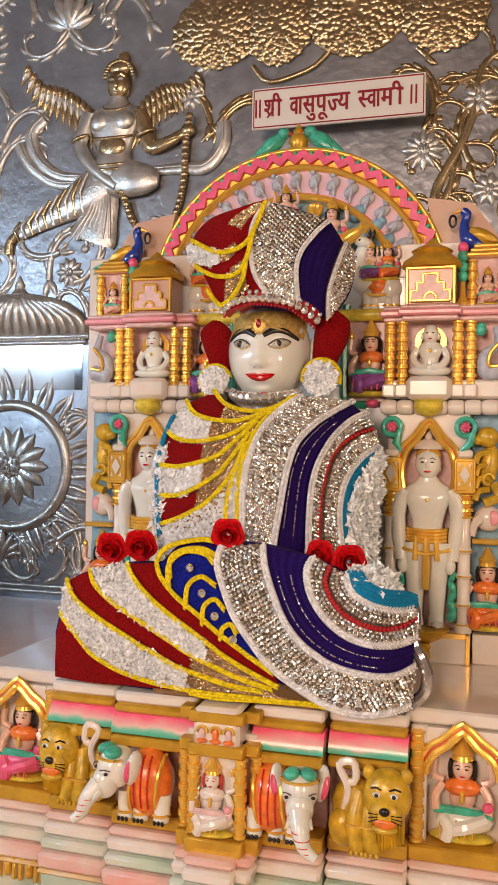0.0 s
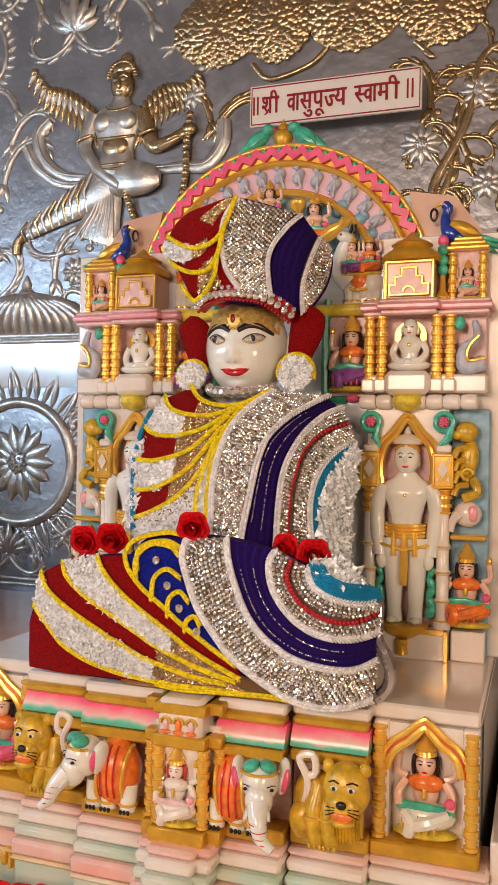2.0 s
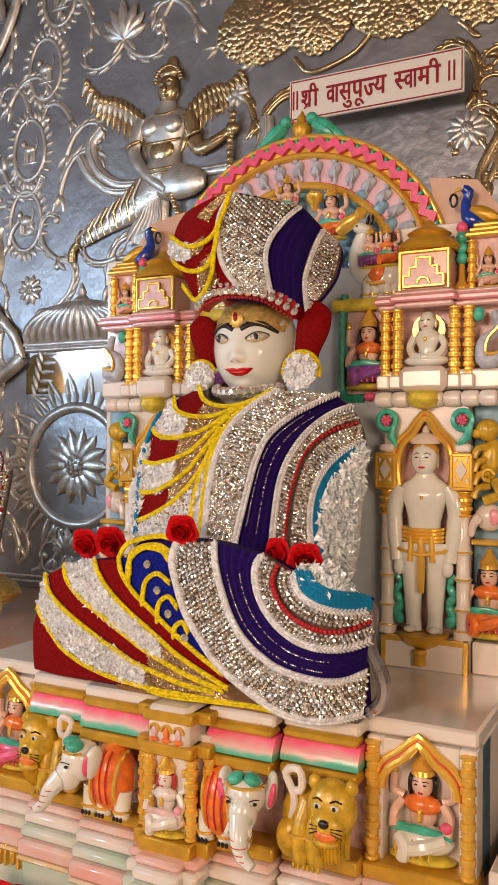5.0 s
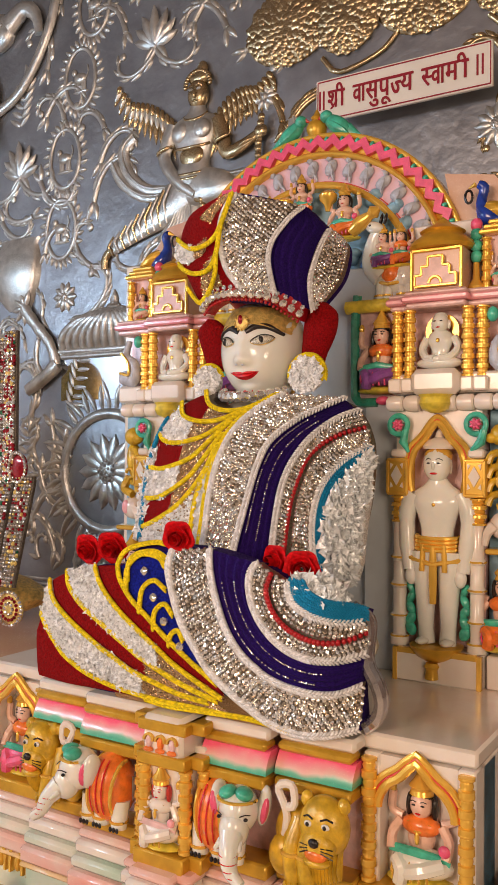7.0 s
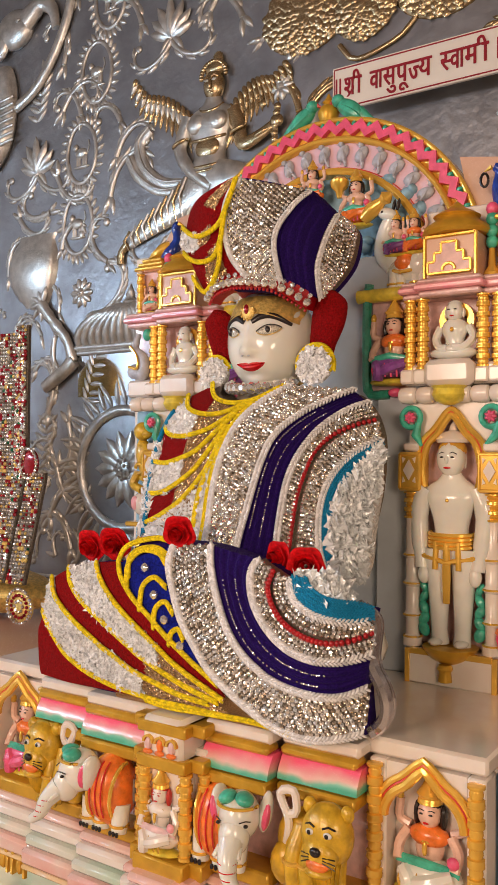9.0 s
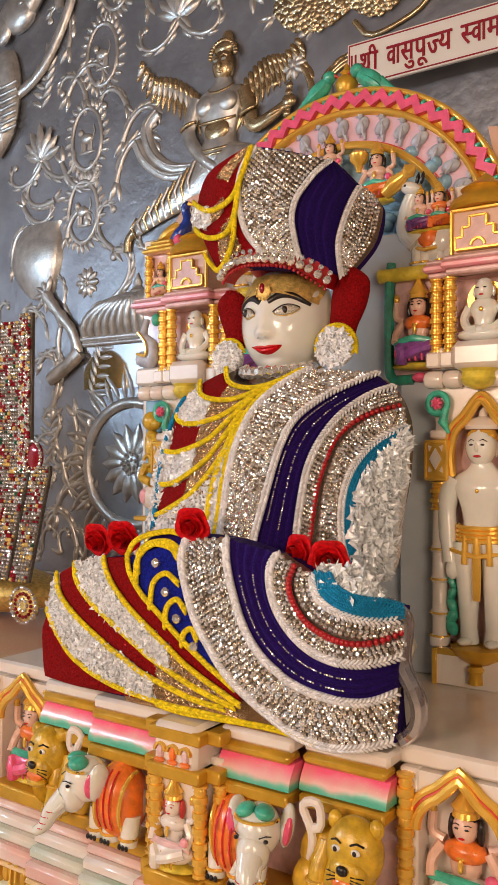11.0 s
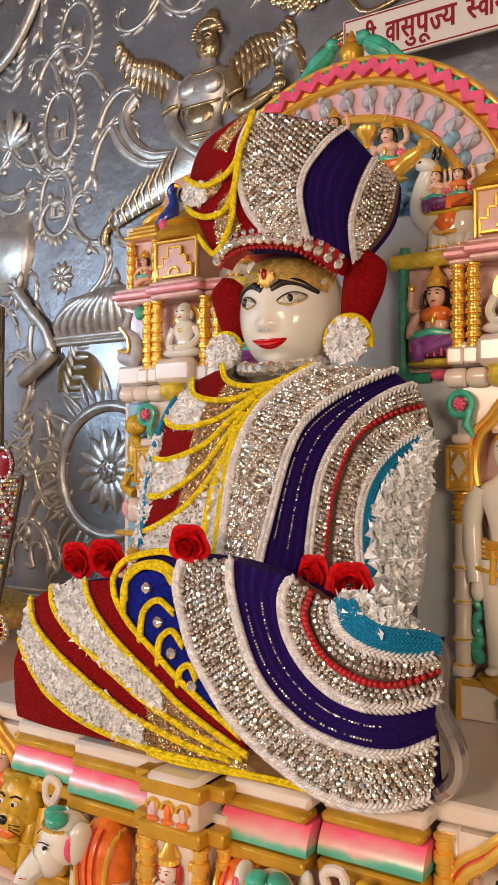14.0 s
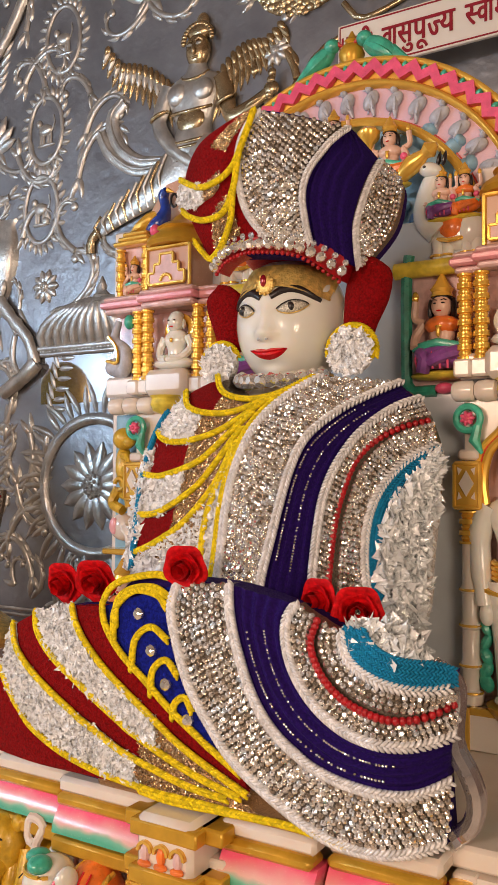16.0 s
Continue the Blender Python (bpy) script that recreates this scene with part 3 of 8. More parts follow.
def rope(a, line, surf, r=0.006, off=0.008, mi=0):
    """A plaited cord: two rows of slanting strands laid along a line on a surface."""
    if (6, 4) not in BALLS:
        BALLS[6, 4] = ball_template(6, 4)
    bv, bf = BALLS[6, 4]
    rough = catmull(line, 60)
    length = sum(np.linalg.norm(rough[i + 1] - rough[i]) for i in range(60))
    n = max(4, int(length / (r * 0.82)))
    pts = catmull(line, n)
    for i in range(n):
        x, zz = pts[i]
        t2 = pts[i + 1] - pts[i]
        t2 = t2 / (np.linalg.norm(t2) + 1e-9)
        nor = normal_at(surf, x, zz)
        y = surf(x, zz)
        t = np.array((t2[0], surf(x + t2[0] * 0.003, zz + t2[1] * 0.003) / 0.003 - y / 0.003, t2[1]))
        t /= np.linalg.norm(t)
        side = np.cross(t, nor)
        c = np.array((x, y, zz)) + nor * off
        for s in (-1, 1):
            d = t * 0.80 + side * s * 0.60
            e = np.cross(d, nor)
            mat3 = np.stack([d * r * 1.10, e * r * 0.43, nor * r * 0.80])
            a.add(bv @ mat3 + c + side * s * r * 0.48 + t * (r * 0.55 if s > 0 else 0), bf, mi)


def bead_line(a, line, surf, r=0.004, off=0.008, mi=0, gap=1.9):
    rough = catmull(line, 60)
    length = sum(np.linalg.norm(rough[i + 1] - rough[i]) for i in range(60))
    n = max(3, int(length / (r * gap)))
    for x, zz in catmull(line, n):
        ell(a, (x, surf(x, zz) - off, zz), r, mi=mi, seg=7, rings=5)


GEM_V = np.array([(0.46 * math.cos(i * math.pi / 4), 0.46 * math.sin(i * math.pi / 4), 0.72) for i in range(8)] + [(math.cos((i + 0.5) * math.pi / 4), math.sin((i + 0.5) * math.pi / 4), 0.1) for i in range(8)] + [(0.9 * math.cos((i + 0.5) * math.pi / 4), 0.9 * math.sin((i + 0.5) * math.pi / 4), -0.5) for i in range(8)])
GEM_F = [tuple(range(8))] + [t for i in range(8) for t in ((i, 8 + i, (i + 1) % 8), (8 + i, 8 + (i + 1) % 8, (i + 1) % 8), (8 + i, 16 + i, 16 + (i + 1) % 8, 8 + (i + 1) % 8))]
RNG = np.random.default_rng(7)


def gem(a, c, nor, r, mi=0, tilt=0.16):
    nor = nor + RNG.normal(0, tilt, 3)
    nor /= np.linalg.norm(nor)
    u = np.cross(nor, (0.3, 0.2, 1.0))
    u /= np.linalg.norm(u)
    w = np.cross(nor, u)
    a.add(GEM_V @ np.stack([u * r, w * r, nor * r]) + c, GEM_F, mi)


def gems(a, c1, c2, surf, pitch=0.0080, off=0.007, mi=0, inset=0.006):
    """Rows of cut stones that follow the two border lines, spaced along the surface itself."""
    p0, q0 = catmull(c1, 50), catmull(c2, 50)
    on = lambda p: np.array((p[0], surf(p[0], p[1]), p[1]))
    span = [sum(np.linalg.norm(on(p + (q - p) * (k + 1) / 4) - on(p + (q - p) * k / 4)) for k in range(4)) for p, q in zip(p0, q0)]
    width = max(span) - 2 * inset
    rows = max(1, int(width / pitch))
    for k in range(rows):
        s = (k + 0.5) / rows
        line = [p0[i] + (q0[i] - p0[i]) * min(max((inset + (span[i] - 2 * inset) * s) / (span[i] + 1e-9), 0.08), 0.92) for i in range(51)]
        seg = [np.linalg.norm(on(line[i + 1]) - on(line[i])) for i in range(50)]
        cum = np.concatenate([[0], np.cumsum(seg)])
        n = int(cum[-1] / pitch)
        for j in range(n):
            d = min(cum[-1], (j + (0.75 if k % 2 else 0.25)) * cum[-1] / n + RNG.normal(0, pitch * 0.05))
            x, zz = np.interp(d, cum, [v[0] for v in line]), np.interp(d, cum, [v[1] for v in line])
            i = min(49, int(np.searchsorted(cum, d)))
            if span[i] < width * 0.40 and k % 2:
                continue
            nor = normal_at(surf, x, zz)
            gem(a, on((x, zz)) + nor * off, nor, pitch * RNG.uniform(0.46, 0.56), mi, 0.30)


def shards(a, c1, c2, surf, count, size, off=0.006, depth=0.012, mi=0, keep=None):
    """Crumpled slips of foil strewn over a panel."""
    p, q = catmull(c1, 60), catmull(c2, 60)
    made = 0
    while made < count:
        i, s = int(RNG.integers(0, 61)), RNG.random() * 0.94 + 0.03
        x, zz = p[i] * (1 - s) + q[i] * s + RNG.normal(0, 0.002, 2)
        made += 1
        if keep is not None and not keep(x, zz):
            continue
        c = np.array((x, surf(x, zz) - off - RNG.random() * depth, zz))
        w = [c + RNG.normal(0, size, 3) * (1, 0.55, 1) for _ in range(5)]
        a.add(w, [(0, 1, 2), (0, 2, 3), (0, 3, 4), (1, 2, 4)], mi)


# lines of the garment over the crossed legs
BOTTOM = [(-0.852, 1.026), (-0.758, 1.025), (-0.642, 1.029), (-0.475, 1.029), (-0.387, 1.029)]
R1 = [(-0.836, 1.156), (-0.806, 1.132), (-0.781, 1.113), (-0.755, 1.087), (-0.701, 1.062), (-0.637, 1.046), (-0.583, 1.039), (-0.514, 1.033), (-0.454, 1.033), (-0.353, 1.031)]
R2 = [(-0.834, 1.222), (-0.809, 1.191), (-0.760, 1.164), (-0.694, 1.135), (-0.629, 1.107), (-0.578, 1.082), (-0.522, 1.066), (-0.468, 1.053), (-0.406, 1.047)]
R3 = [(-0.779, 1.247), (-0.762, 1.220), (-0.720, 1.192), (-0.657, 1.163), (-0.597, 1.133), (-0.551, 1.110), (-0.497, 1.086), (-0.446, 1.068), (-0.386, 1.053)]
R4 = [(-0.690, 1.266), (-0.676, 1.244), (-0.645, 1.215), (-0.601, 1.184), (-0.551, 1.154), (-0.505, 1.126), (-0.463, 1.101), (-0.423, 1.081), (-0.375, 1.059)]
R5 = [(-0.625, 1.272), (-0.613, 1.246), (-0.580, 1.213), (-0.535, 1.183), (-0.494, 1.153), (-0.461, 1.132), (-0.421, 1.108), (-0.383, 1.084)]
L1 = [(-0.493, 1.313), (-0.499, 1.278), (-0.483, 1.232), (-0.460, 1.183), (-0.425, 1.137), (-0.391, 1.099), (-0.352, 1.070), (-0.304, 1.042), (-0.265, 1.026), (-0.223, 1.021), (-0.179, 1.025), (-0.141, 1.033)]
L2 = [(-0.412, 1.318), (-0.405, 1.278), (-0.388, 1.231), (-0.364, 1.182), (-0.334, 1.146), (-0.297, 1.121), (-0.255, 1.104), (-0.206, 1.096), (-0.166, 1.095), (-0.134, 1.108)]
L3 = [(-0.315, 1.300), (-0.326, 1.278), (-0.322, 1.245), (-0.306, 1.212), (-0.278, 1.181), (-0.243, 1.159), (-0.206, 1.149), (-0.172, 1.147), (-0.149, 1.151), (-0.131, 1.157)]
L4 = [(-0.284, 1.283), (-0.290, 1.256), (-0.277, 1.226), (-0.254, 1.202), (-0.225, 1.187), (-0.190, 1.178), (-0.162, 1.178), (-0.143, 1.184), (-0.131, 1.190)]
L5 = [(-0.255, 1.270), (-0.248, 1.247), (-0.232, 1.230), (-0.208, 1.218), (-0.183, 1.210), (-0.159, 1.207), (-0.139, 1.209)]
L6 = [(-0.229, 1.269), (-0.215, 1.253), (-0.192, 1.241), (-0.170, 1.237), (-0.155, 1.235), (-0.140, 1.223)]
LAP_TOP = [(-0.845, 1.158), (-0.834, 1.218), (-0.779, 1.247), (-0.690, 1.266), (-0.625, 1.272), (-0.580, 1.312), (-0.500, 1.318), (-0.412, 1.314), (-0.330, 1.296), (-0.275, 1.276), (-0.205, 1.248), (-0.140, 1.222)]
LAP_LOW = [(-0.852, 1.024), (-0.834, 1.024), (-0.779, 1.024), (-0.690, 1.024), (-0.625, 1.024), (-0.580, 1.024), (-0.500, 1.024), (-0.412, 1.024), (-0.330, 1.024), (-0.275, 1.024), (-0.205, 1.024), (-0.140, 1.024)]
garment = thing("jewelled_garment", (XC, 1.75, TOP), "jewelled velvet garment with rhinestone bands on the seated statue", "garment")


def panel(name, mat, c1, c2, surf, label="", **kw):
    a = Acc()
    strip(a, c1, c2, surf, **kw)
    return finish(name, a, mat, garment, label, angle=60)


def cord(mat, line, surf, r=0.006, off=0.010, parent=None, label=""):
    a = Acc()
    rope(a, line, surf, r, off)
    return finish("cord", a, mat, parent or garment, label, angle=80)


panel("lap_shell", NAVY_VELVET, LAP_LOW, LAP_TOP, legs_y, "velvet backing shell", off=-0.004, n=50, m=14, back=0.045)
panel("glitter_panel", BROWN_GLITTER, [(-0.628, 1.019), (-0.455, 1.019), (-0.304, 1.019)], [(-0.626, 1.046), (-0.453, 1.072), (-0.303, 1.046)], legs_y, "", off=0.001)
a = Acc()
strip(a, BOTTOM, R1, legs_y, off=0.004)
finish("velvet_panel", a, RED_VELVET, garment, "red velvet panel", angle=60)
for k, (c1, c2) in enumerate(((R1, R2), (R2, R3), (R3, R4), (R4, R5))):
    foil = k % 2 == 0
    a = Acc()
    strip(a, c1, c2, legs_y, keep=lambda x, z: x < -0.565 + 0.02 * k, wave=0.0)
    finish("tinsel_panel" if foil else "velvet_panel", a, FOIL_BED if foil else RED_VELVET, garment, angle=60)
    a = Acc()
    strip(a, c1, c2, legs_y, keep=lambda x, z: x >= -0.565 + 0.02 * k)
    finish("glitter_panel", a, BROWN_GLITTER if k != 3 else RED_VELVET, garment, angle=60)
    if k != 3:
        a = Acc()
        shards(a, c1, c2, legs_y, 5200, 0.0011, 0.0065, 0.003, keep=lambda x, z: x >= -0.565 + 0.02 * k)
        tagged(finish("glitter", a, BRONZE_FLAKE, garment, "bronze glitter flakes", smooth=False), kind="stuff")
    if foil:
        a = Acc()
        shards(a, c1, c2, legs_y, 4200, 0.0031, depth=0.007, keep=lambda x, z: x < -0.555 + 0.02 * k)
        tagged(finish("tinsel", a, FOIL, garment, "crumpled silver foil slips", smooth=False), kind="stuff")
panel("felt_panel", BLUE_FELT, R5, L1[:8], legs_y, "royal blue felt panel", n=44)
for line in (R1, R2, R3, R4, R5):
    cord(YELLOW_CORD, line, legs_y, 0.0046)
for d in (0.0,):
    cord(YELLOW_CORD, [(-0.551, 1.031), (-0.496, 1.026), (-0.42, 1.029 + d * 0.9), (-0.315, 1.032 + d * 0.5), (-0.243, 1.023)], legs_y, 0.0046)
cord(YELLOW_CORD, [(-0.625, 1.272), (-0.613, 1.296), (-0.583, 1.311), (-0.535, 1.321), (-0.505, 1.319)], legs_y, 0.0047)
cord(YELLOW_CORD, [(-0.593, 1.243), (-0.596, 1.279), (-0.574, 1.298), (-0.532, 1.304), (-0.498, 1.291)], legs_y, 0.0046)
PETALS = [([(-0.594, 1.226), (-0.598, 1.268), (-0.568, 1.296), (-0.526, 1.295), (-0.506, 1.279)], (-0.554, 1.269)),
          ([(-0.558, 1.191), (-0.555, 1.233), (-0.529, 1.252), (-0.498, 1.237)], (-0.526, 1.223)),
          ([(-0.522, 1.163), (-0.521, 1.196), (-0.500, 1.212), (-0.478, 1.193)], (-0.498, 1.182)),
          ([(-0.485, 1.138), (-0.482, 1.159), (-0.466, 1.168), (-0.453, 1.150)], (-0.460, 1.141))]
for line, (gx, gz) in PETALS:
    cord(YELLOW_CORD, line, legs_y, 0.0046)
    a = Acc()
    gem(a, np.array((gx, legs_y(gx, gz) - 0.012, gz)), normal_at(legs_y, gx, gz), 0.0085, 0, 0.02)
    finish("stone", a, GEM, garment, "single clear cut stone", smooth=False)


def gem_panel(c1, c2, surf, parent, pitch=0.0080, bed=GEM_BED):
    a = Acc()
    strip(a, c1, c2, surf, off=0.002)
    finish("stone_bed", a, bed, parent, angle=60)
    a = Acc()
    gems(a, c1, c2, surf, pitch, 0.0085)
    return tagged(finish("rhinestone_field", a, GEM, parent, "rows of clear rhinestones", smooth=False), kind="stuff")


gem_panel(L1, L2, legs_y, garment, 0.0086)
panel("velvet_panel", NAVY_VELVET, L2, L3, legs_y, "navy velvet panel", n=44, wave=0.0026, m=40)
gem_panel(L3, L4, legs_y, garment)
gem_panel(L4, L5, legs_y, garment)
a = Acc()
strip(a, L5, L6, legs_y)
finish("turquoise_panel", a, TEAL_CORD, garment, "woven turquoise panel", angle=60)
for line in (L1, L2, L3, L5):
    cord(SILVER_CORD, line, legs_y, 0.0062)
for k in range(4):
    line = [tuple(np.array(p) * (1 - k / 3.6) + np.array(q) * (k / 3.6)) for p, q in zip(catmull(L5, 8), catmull(L6, 8))]
    cord(TEAL_CORD, [(x + 0.004, zz + 0.005) for x, zz in line], legs_y, 0.0046)
a = Acc()
bead_line(a, L4, legs_y, 0.0052, 0.011, gap=1.3)
tagged(finish("bead_cord", a, RED_CORD, garment), kind="stuff")
# torso lines
C1 = [(-0.400, 1.609), (-0.437, 1.571), (-0.463, 1.528), (-0.480, 1.467), (-0.482, 1.406), (-0.477, 1.358), (-0.474, 1.315)]
C2 = [(-0.301, 1.604), (-0.328, 1.582), (-0.359, 1.554), (-0.390, 1.512), (-0.402, 1.467), (-0.407, 1.417), (-0.410, 1.369), (-0.413, 1.322)]
C3 = [(-0.273, 1.579), (-0.299, 1.561), (-0.328, 1.523), (-0.348, 1.477), (-0.357, 1.432), (-0.358, 1.384), (-0.356, 1.332), (-0.354, 1.304)]
C4 = [(-0.254, 1.547), (-0.279, 1.535), (-0.304, 1.513), (-0.322, 1.482), (-0.330, 1.442), (-0.334, 1.398), (-0.333, 1.350), (-0.331, 1.308)]
C5 = [(-0.244, 1.507), (-0.267, 1.491), (-0.288, 1.462), (-0.301, 1.427), (-0.306, 1.388), (-0.304, 1.345), (-0.297, 1.302), (-0.288, 1.269)]
C6 = [(-0.240, 1.489), (-0.258, 1.469), (-0.275, 1.440), (-0.287, 1.407), (-0.290, 1.368), (-0.287, 1.330), (-0.279, 1.292), (-0.266, 1.259)]
C1, C2, C3, C4, C5 = [c + [(c[-1][0], c[-1][1] - 0.035)] for c in (C1, C2, C3, C4, C5)]
CR = [(-0.240, 1.486), (-0.236, 1.442), (-0.233, 1.406), (-0.233, 1.366), (-0.232, 1.317), (-0.230, 1.279), (-0.233, 1.246)]
EDGE_R = [(-0.393, 1.619), (-0.303, 1.604), (-0.268, 1.575), (-0.247, 1.537), (-0.236, 1.491), (-0.231, 1.400), (-0.235, 1.303), (-0.234, 1.246)]
EDGE_L = [(-0.596, 1.627), (-0.655, 1.603), (-0.684, 1.564), (-0.694, 1.519), (-0.701, 1.461), (-0.688, 1.394), (-0.664, 1.310), (-0.647, 1.256)]
panel("torso_shell", GEM_BED, EDGE_L, [(x - 0.010, z) for x, z in EDGE_R], torso_y, "metallic cloth backing shell", off=-0.004, n=60, m=40, back=0.05, keep=lambda x, z: ((x + 0.488) / 0.088) ** 2 + ((z - 1.640) / 0.062) ** 2 > 1)
gem_panel(C1, C2, torso_y, garment)
panel("velvet_panel", NAVY_VELVET, C2, C3, torso_y, "navy velvet panel", n=44, wave=0.0026, m=40)
gem_panel(C3, C4, torso_y, garment)
gem_panel(C4, C5, torso_y, garment)
panel("turquoise_panel", TEAL_CORD, C5, C6, torso_y)
for k in range(3):
    line = [tuple(np.array(p) * (0.8 - k / 2.8) + np.array(q) * (0.2 + k / 2.8)) for p, q in zip(catmull(C5, 8), catmull(C6, 8))]
    cord(TEAL_CORD, line, torso_y, 0.0046)
for line in (C1, C2, C3, C5):
    cord(SILVER_CORD, line, torso_y, 0.0062)
a = Acc()
bead_line(a, C4, torso_y, 0.0052, 0.011, gap=1.3)
tagged(finish("bead_cord", a, RED_CORD, garment), kind="stuff")
panel("tinsel_panel", FOIL_BED, C6, CR, torso_y)
a = Acc()
shards(a, [(x + 0.010, z - 0.004) for x, z in C6], [(x + 0.002, z) for x, z in CR], torso_y, 1700, 0.0068, 0.012, 0.026)
tagged(finish("tinsel", a, CRYSTAL, garment, "large crumpled clear foil petals", smooth=False), kind="stuff")
a = Acc()
shards(a, [(-0.265, 1.260), (-0.203, 1.246), (-0.162, 1.236)], [(-0.238, 1.283), (-0.193, 1.282), (-0.168, 1.258)], lambda x, z: legs_y(x, z) + 0.03, 420, 0.0055, 0.012, 0.03)
tagged(finish("tinsel", a, CRYSTAL, garment, smooth=False), kind="stuff")
# swags on the shoulder
Y0 = [(-0.602, 1.624), (-0.554, 1.588), (-0.497, 1.573), (-0.449, 1.580), (-0.414, 1.606)]
Y1 = [(-0.665, 1.600), (-0.621, 1.567), (-0.551, 1.552), (-0.496, 1.557), (-0.439, 1.585)]
Y2 = [(-0.694, 1.534), (-0.659, 1.516), (-0.602, 1.510), (-0.538, 1.520), (-0.496, 1.541), (-0.454, 1.574)]
Y3 = [(-0.700, 1.459), (-0.639, 1.456), (-0.563, 1.474), (-0.524, 1.500), (-0.473, 1.552)]
Y4 = [(-0.685, 1.392), (-0.622, 1.399), (-0.554, 1.434), (-0.521, 1.470), (-0.482, 1.530)]
Y5 = [(-0.670, 1.333), (-0.623, 1.349), (-0.566, 1.379), (-0.528, 1.418), (-0.505, 1.456), (-0.488, 1.510)]
Y6 = [(-0.509, 1.333), (-0.514, 1.389), (-0.507, 1.436), (-0.491, 1.500)]
for k, (c1, c2) in enumerate(((Y0, Y1), (Y1, Y2), (Y2, Y3), (Y3, Y4), (Y4, Y5), (Y5, Y6))):
    foil = k in (1, 3)
    split = -0.588 + (0.03 if k == 0 else 0)
    if k < 5:
        a = Acc()
        strip(a, c1, c2, torso_y, keep=lambda x, z: x < split)
        finish("tinsel_panel" if foil else "velvet_panel", a, FOIL_BED if foil else RED_VELVET, garment, angle=60)
    a = Acc()
    strip(a, c1, c2, torso_y, keep=lambda x, z: x >= split or k == 5)
    finish("glitter_panel", a, BROWN_GLITTER, garment, angle=60)
    a = Acc()
    shards(a, c1, c2, torso_y, 3600, 0.0011, 0.0065, 0.003, keep=lambda x, z: x >= split or k == 5)
    tagged(finish("glitter", a, BRONZE_FLAKE, garment, "bronze glitter flakes", smooth=False), kind="stuff")
    if foil:
        a = Acc()
        shards(a, c1, c2, torso_y, 2200, 0.0034, depth=0.006, keep=lambda x, z: x < split + 0.006)
        tagged(finish("tinsel", a, FOIL, garment, smooth=False), kind="stuff")
for line in (Y0, Y1, Y2, Y3, Y4, Y5, Y6):
    cord(YELLOW_CORD, line, torso_y, 0.0047)
cord(YELLOW_CORD, [(x - 0.010, z) for x, z in C1], torso_y, 0.0047)
cord(TEAL_CORD, EDGE_L[2:7], torso_y, 0.006)
a = Acc()
shards(a, [(-0.710, 1.500), (-0.721, 1.442), (-0.703, 1.385), (-0.700, 1.323)], [(-0.688, 1.500), (-0.688, 1.441), (-0.681, 1.384), (-0.664, 1.310)], torso_y, 420, 0.006, 0.0, 0.015)
tagged(finish("tinsel", a, FOIL, garment, smooth=False), kind="stuff")
a = Acc()
strip(a, Y5, [(-0.658, 1.275), (-0.612, 1.280), (-0.561, 1.287), (-0.505, 1.296), (-0.487, 1.305), (-0.478, 1.315)], torso_y)
finish("tinsel_panel", a, FOIL_BED, garment, angle=60)
a = Acc()
shards(a, Y5, [(-0.659, 1.283), (-0.614, 1.289), (-0.562, 1.297), (-0.506, 1.305), (-0.488, 1.315), (-0.479, 1.324)], torso_y, 1100, 0.0035, depth=0.006)
tagged(finish("tinsel", a, FOIL, garment, smooth=False), kind="stuff")
a = Acc()
rim = catmull([(-0.152, 1.233), (-0.132, 1.204), (-0.130, 1.142), (-0.114, 1.113), (-0.104, 1.079), (-0.111, 1.047), (-0.136, 1.024)], 24)
tube(a, [(x, legs_y(min(x, -0.13), z) + 0.028, z) for x, z in rim], 0.0045, 8)
tube(a, [(x - 0.004, legs_y(min(x, -0.13), z) + 0.008, z) for x, z in rim], 0.012, 8)
finish("clear_rim", a, CHROME, garment, "clear shiny moulded rim")
# two thin sequin lines on the navy velvet
for s in (0.28, 0.62):
    for c1, c2, surf in ((C2, C3, torso_y), (L2, L3, legs_y)):
        a = Acc()
        line = [p * (1 - s) + q * s for p, q in zip(catmull(c1, 90), catmull(c2, 90))]
        for x, zz in line[12:-14]:
            if RNG.random() < 0.75:
                gem(a, np.array((x, surf(x, zz) - 0.009, zz)), normal_at(surf, x, zz), 0.0018, 0, 0.3)
        tagged(finish("sequin_line", a, GEM, garment, smooth=False), kind="stuff")

# ---- crown ----
crown = thing("crown", (-0.47, 1.86, 1.80), "tall plumed crown of rhinestones, navy and red velvet", "crown")
K1 = [(-0.450, 2.005), (-0.471, 1.978), (-0.483, 1.946), (-0.485, 1.898), (-0.478, 1.860), (-0.457, 1.826)]
K2 = [(-0.342, 1.982), (-0.368, 1.947), (-0.390, 1.915), (-0.401, 1.883), (-0.403, 1.847), (-0.403, 1.817)]
K3 = [(-0.336, 1.985), (-0.318, 1.949), (-0.328, 1.915), (-0.338, 1.879), (-0.347, 1.845), (-0.351, 1.813), (-0.353, 1.788)]
K4 = [(-0.314, 1.949), (-0.302, 1.932), (-0.305, 1.896), (-0.313, 1.858), (-0.327, 1.824), (-0.346, 1.792)]
FAN = [(-0.459, 2.012), (-0.522, 1.999), (-0.592, 1.990), (-0.640, 1.965), (-0.645, 1.925), (-0.616, 1.890), (-0.589, 1.846), (-0.571, 1.812)]
a = Acc()
strip(a, FAN, [(-0.336, 1.982), (-0.314, 1.947), (-0.304, 1.930), (-0.306, 1.896), (-0.314, 1.858), (-0.328, 1.824), (-0.347, 1.792)], crown_y, off=-0.004, m=24, back=0.035)
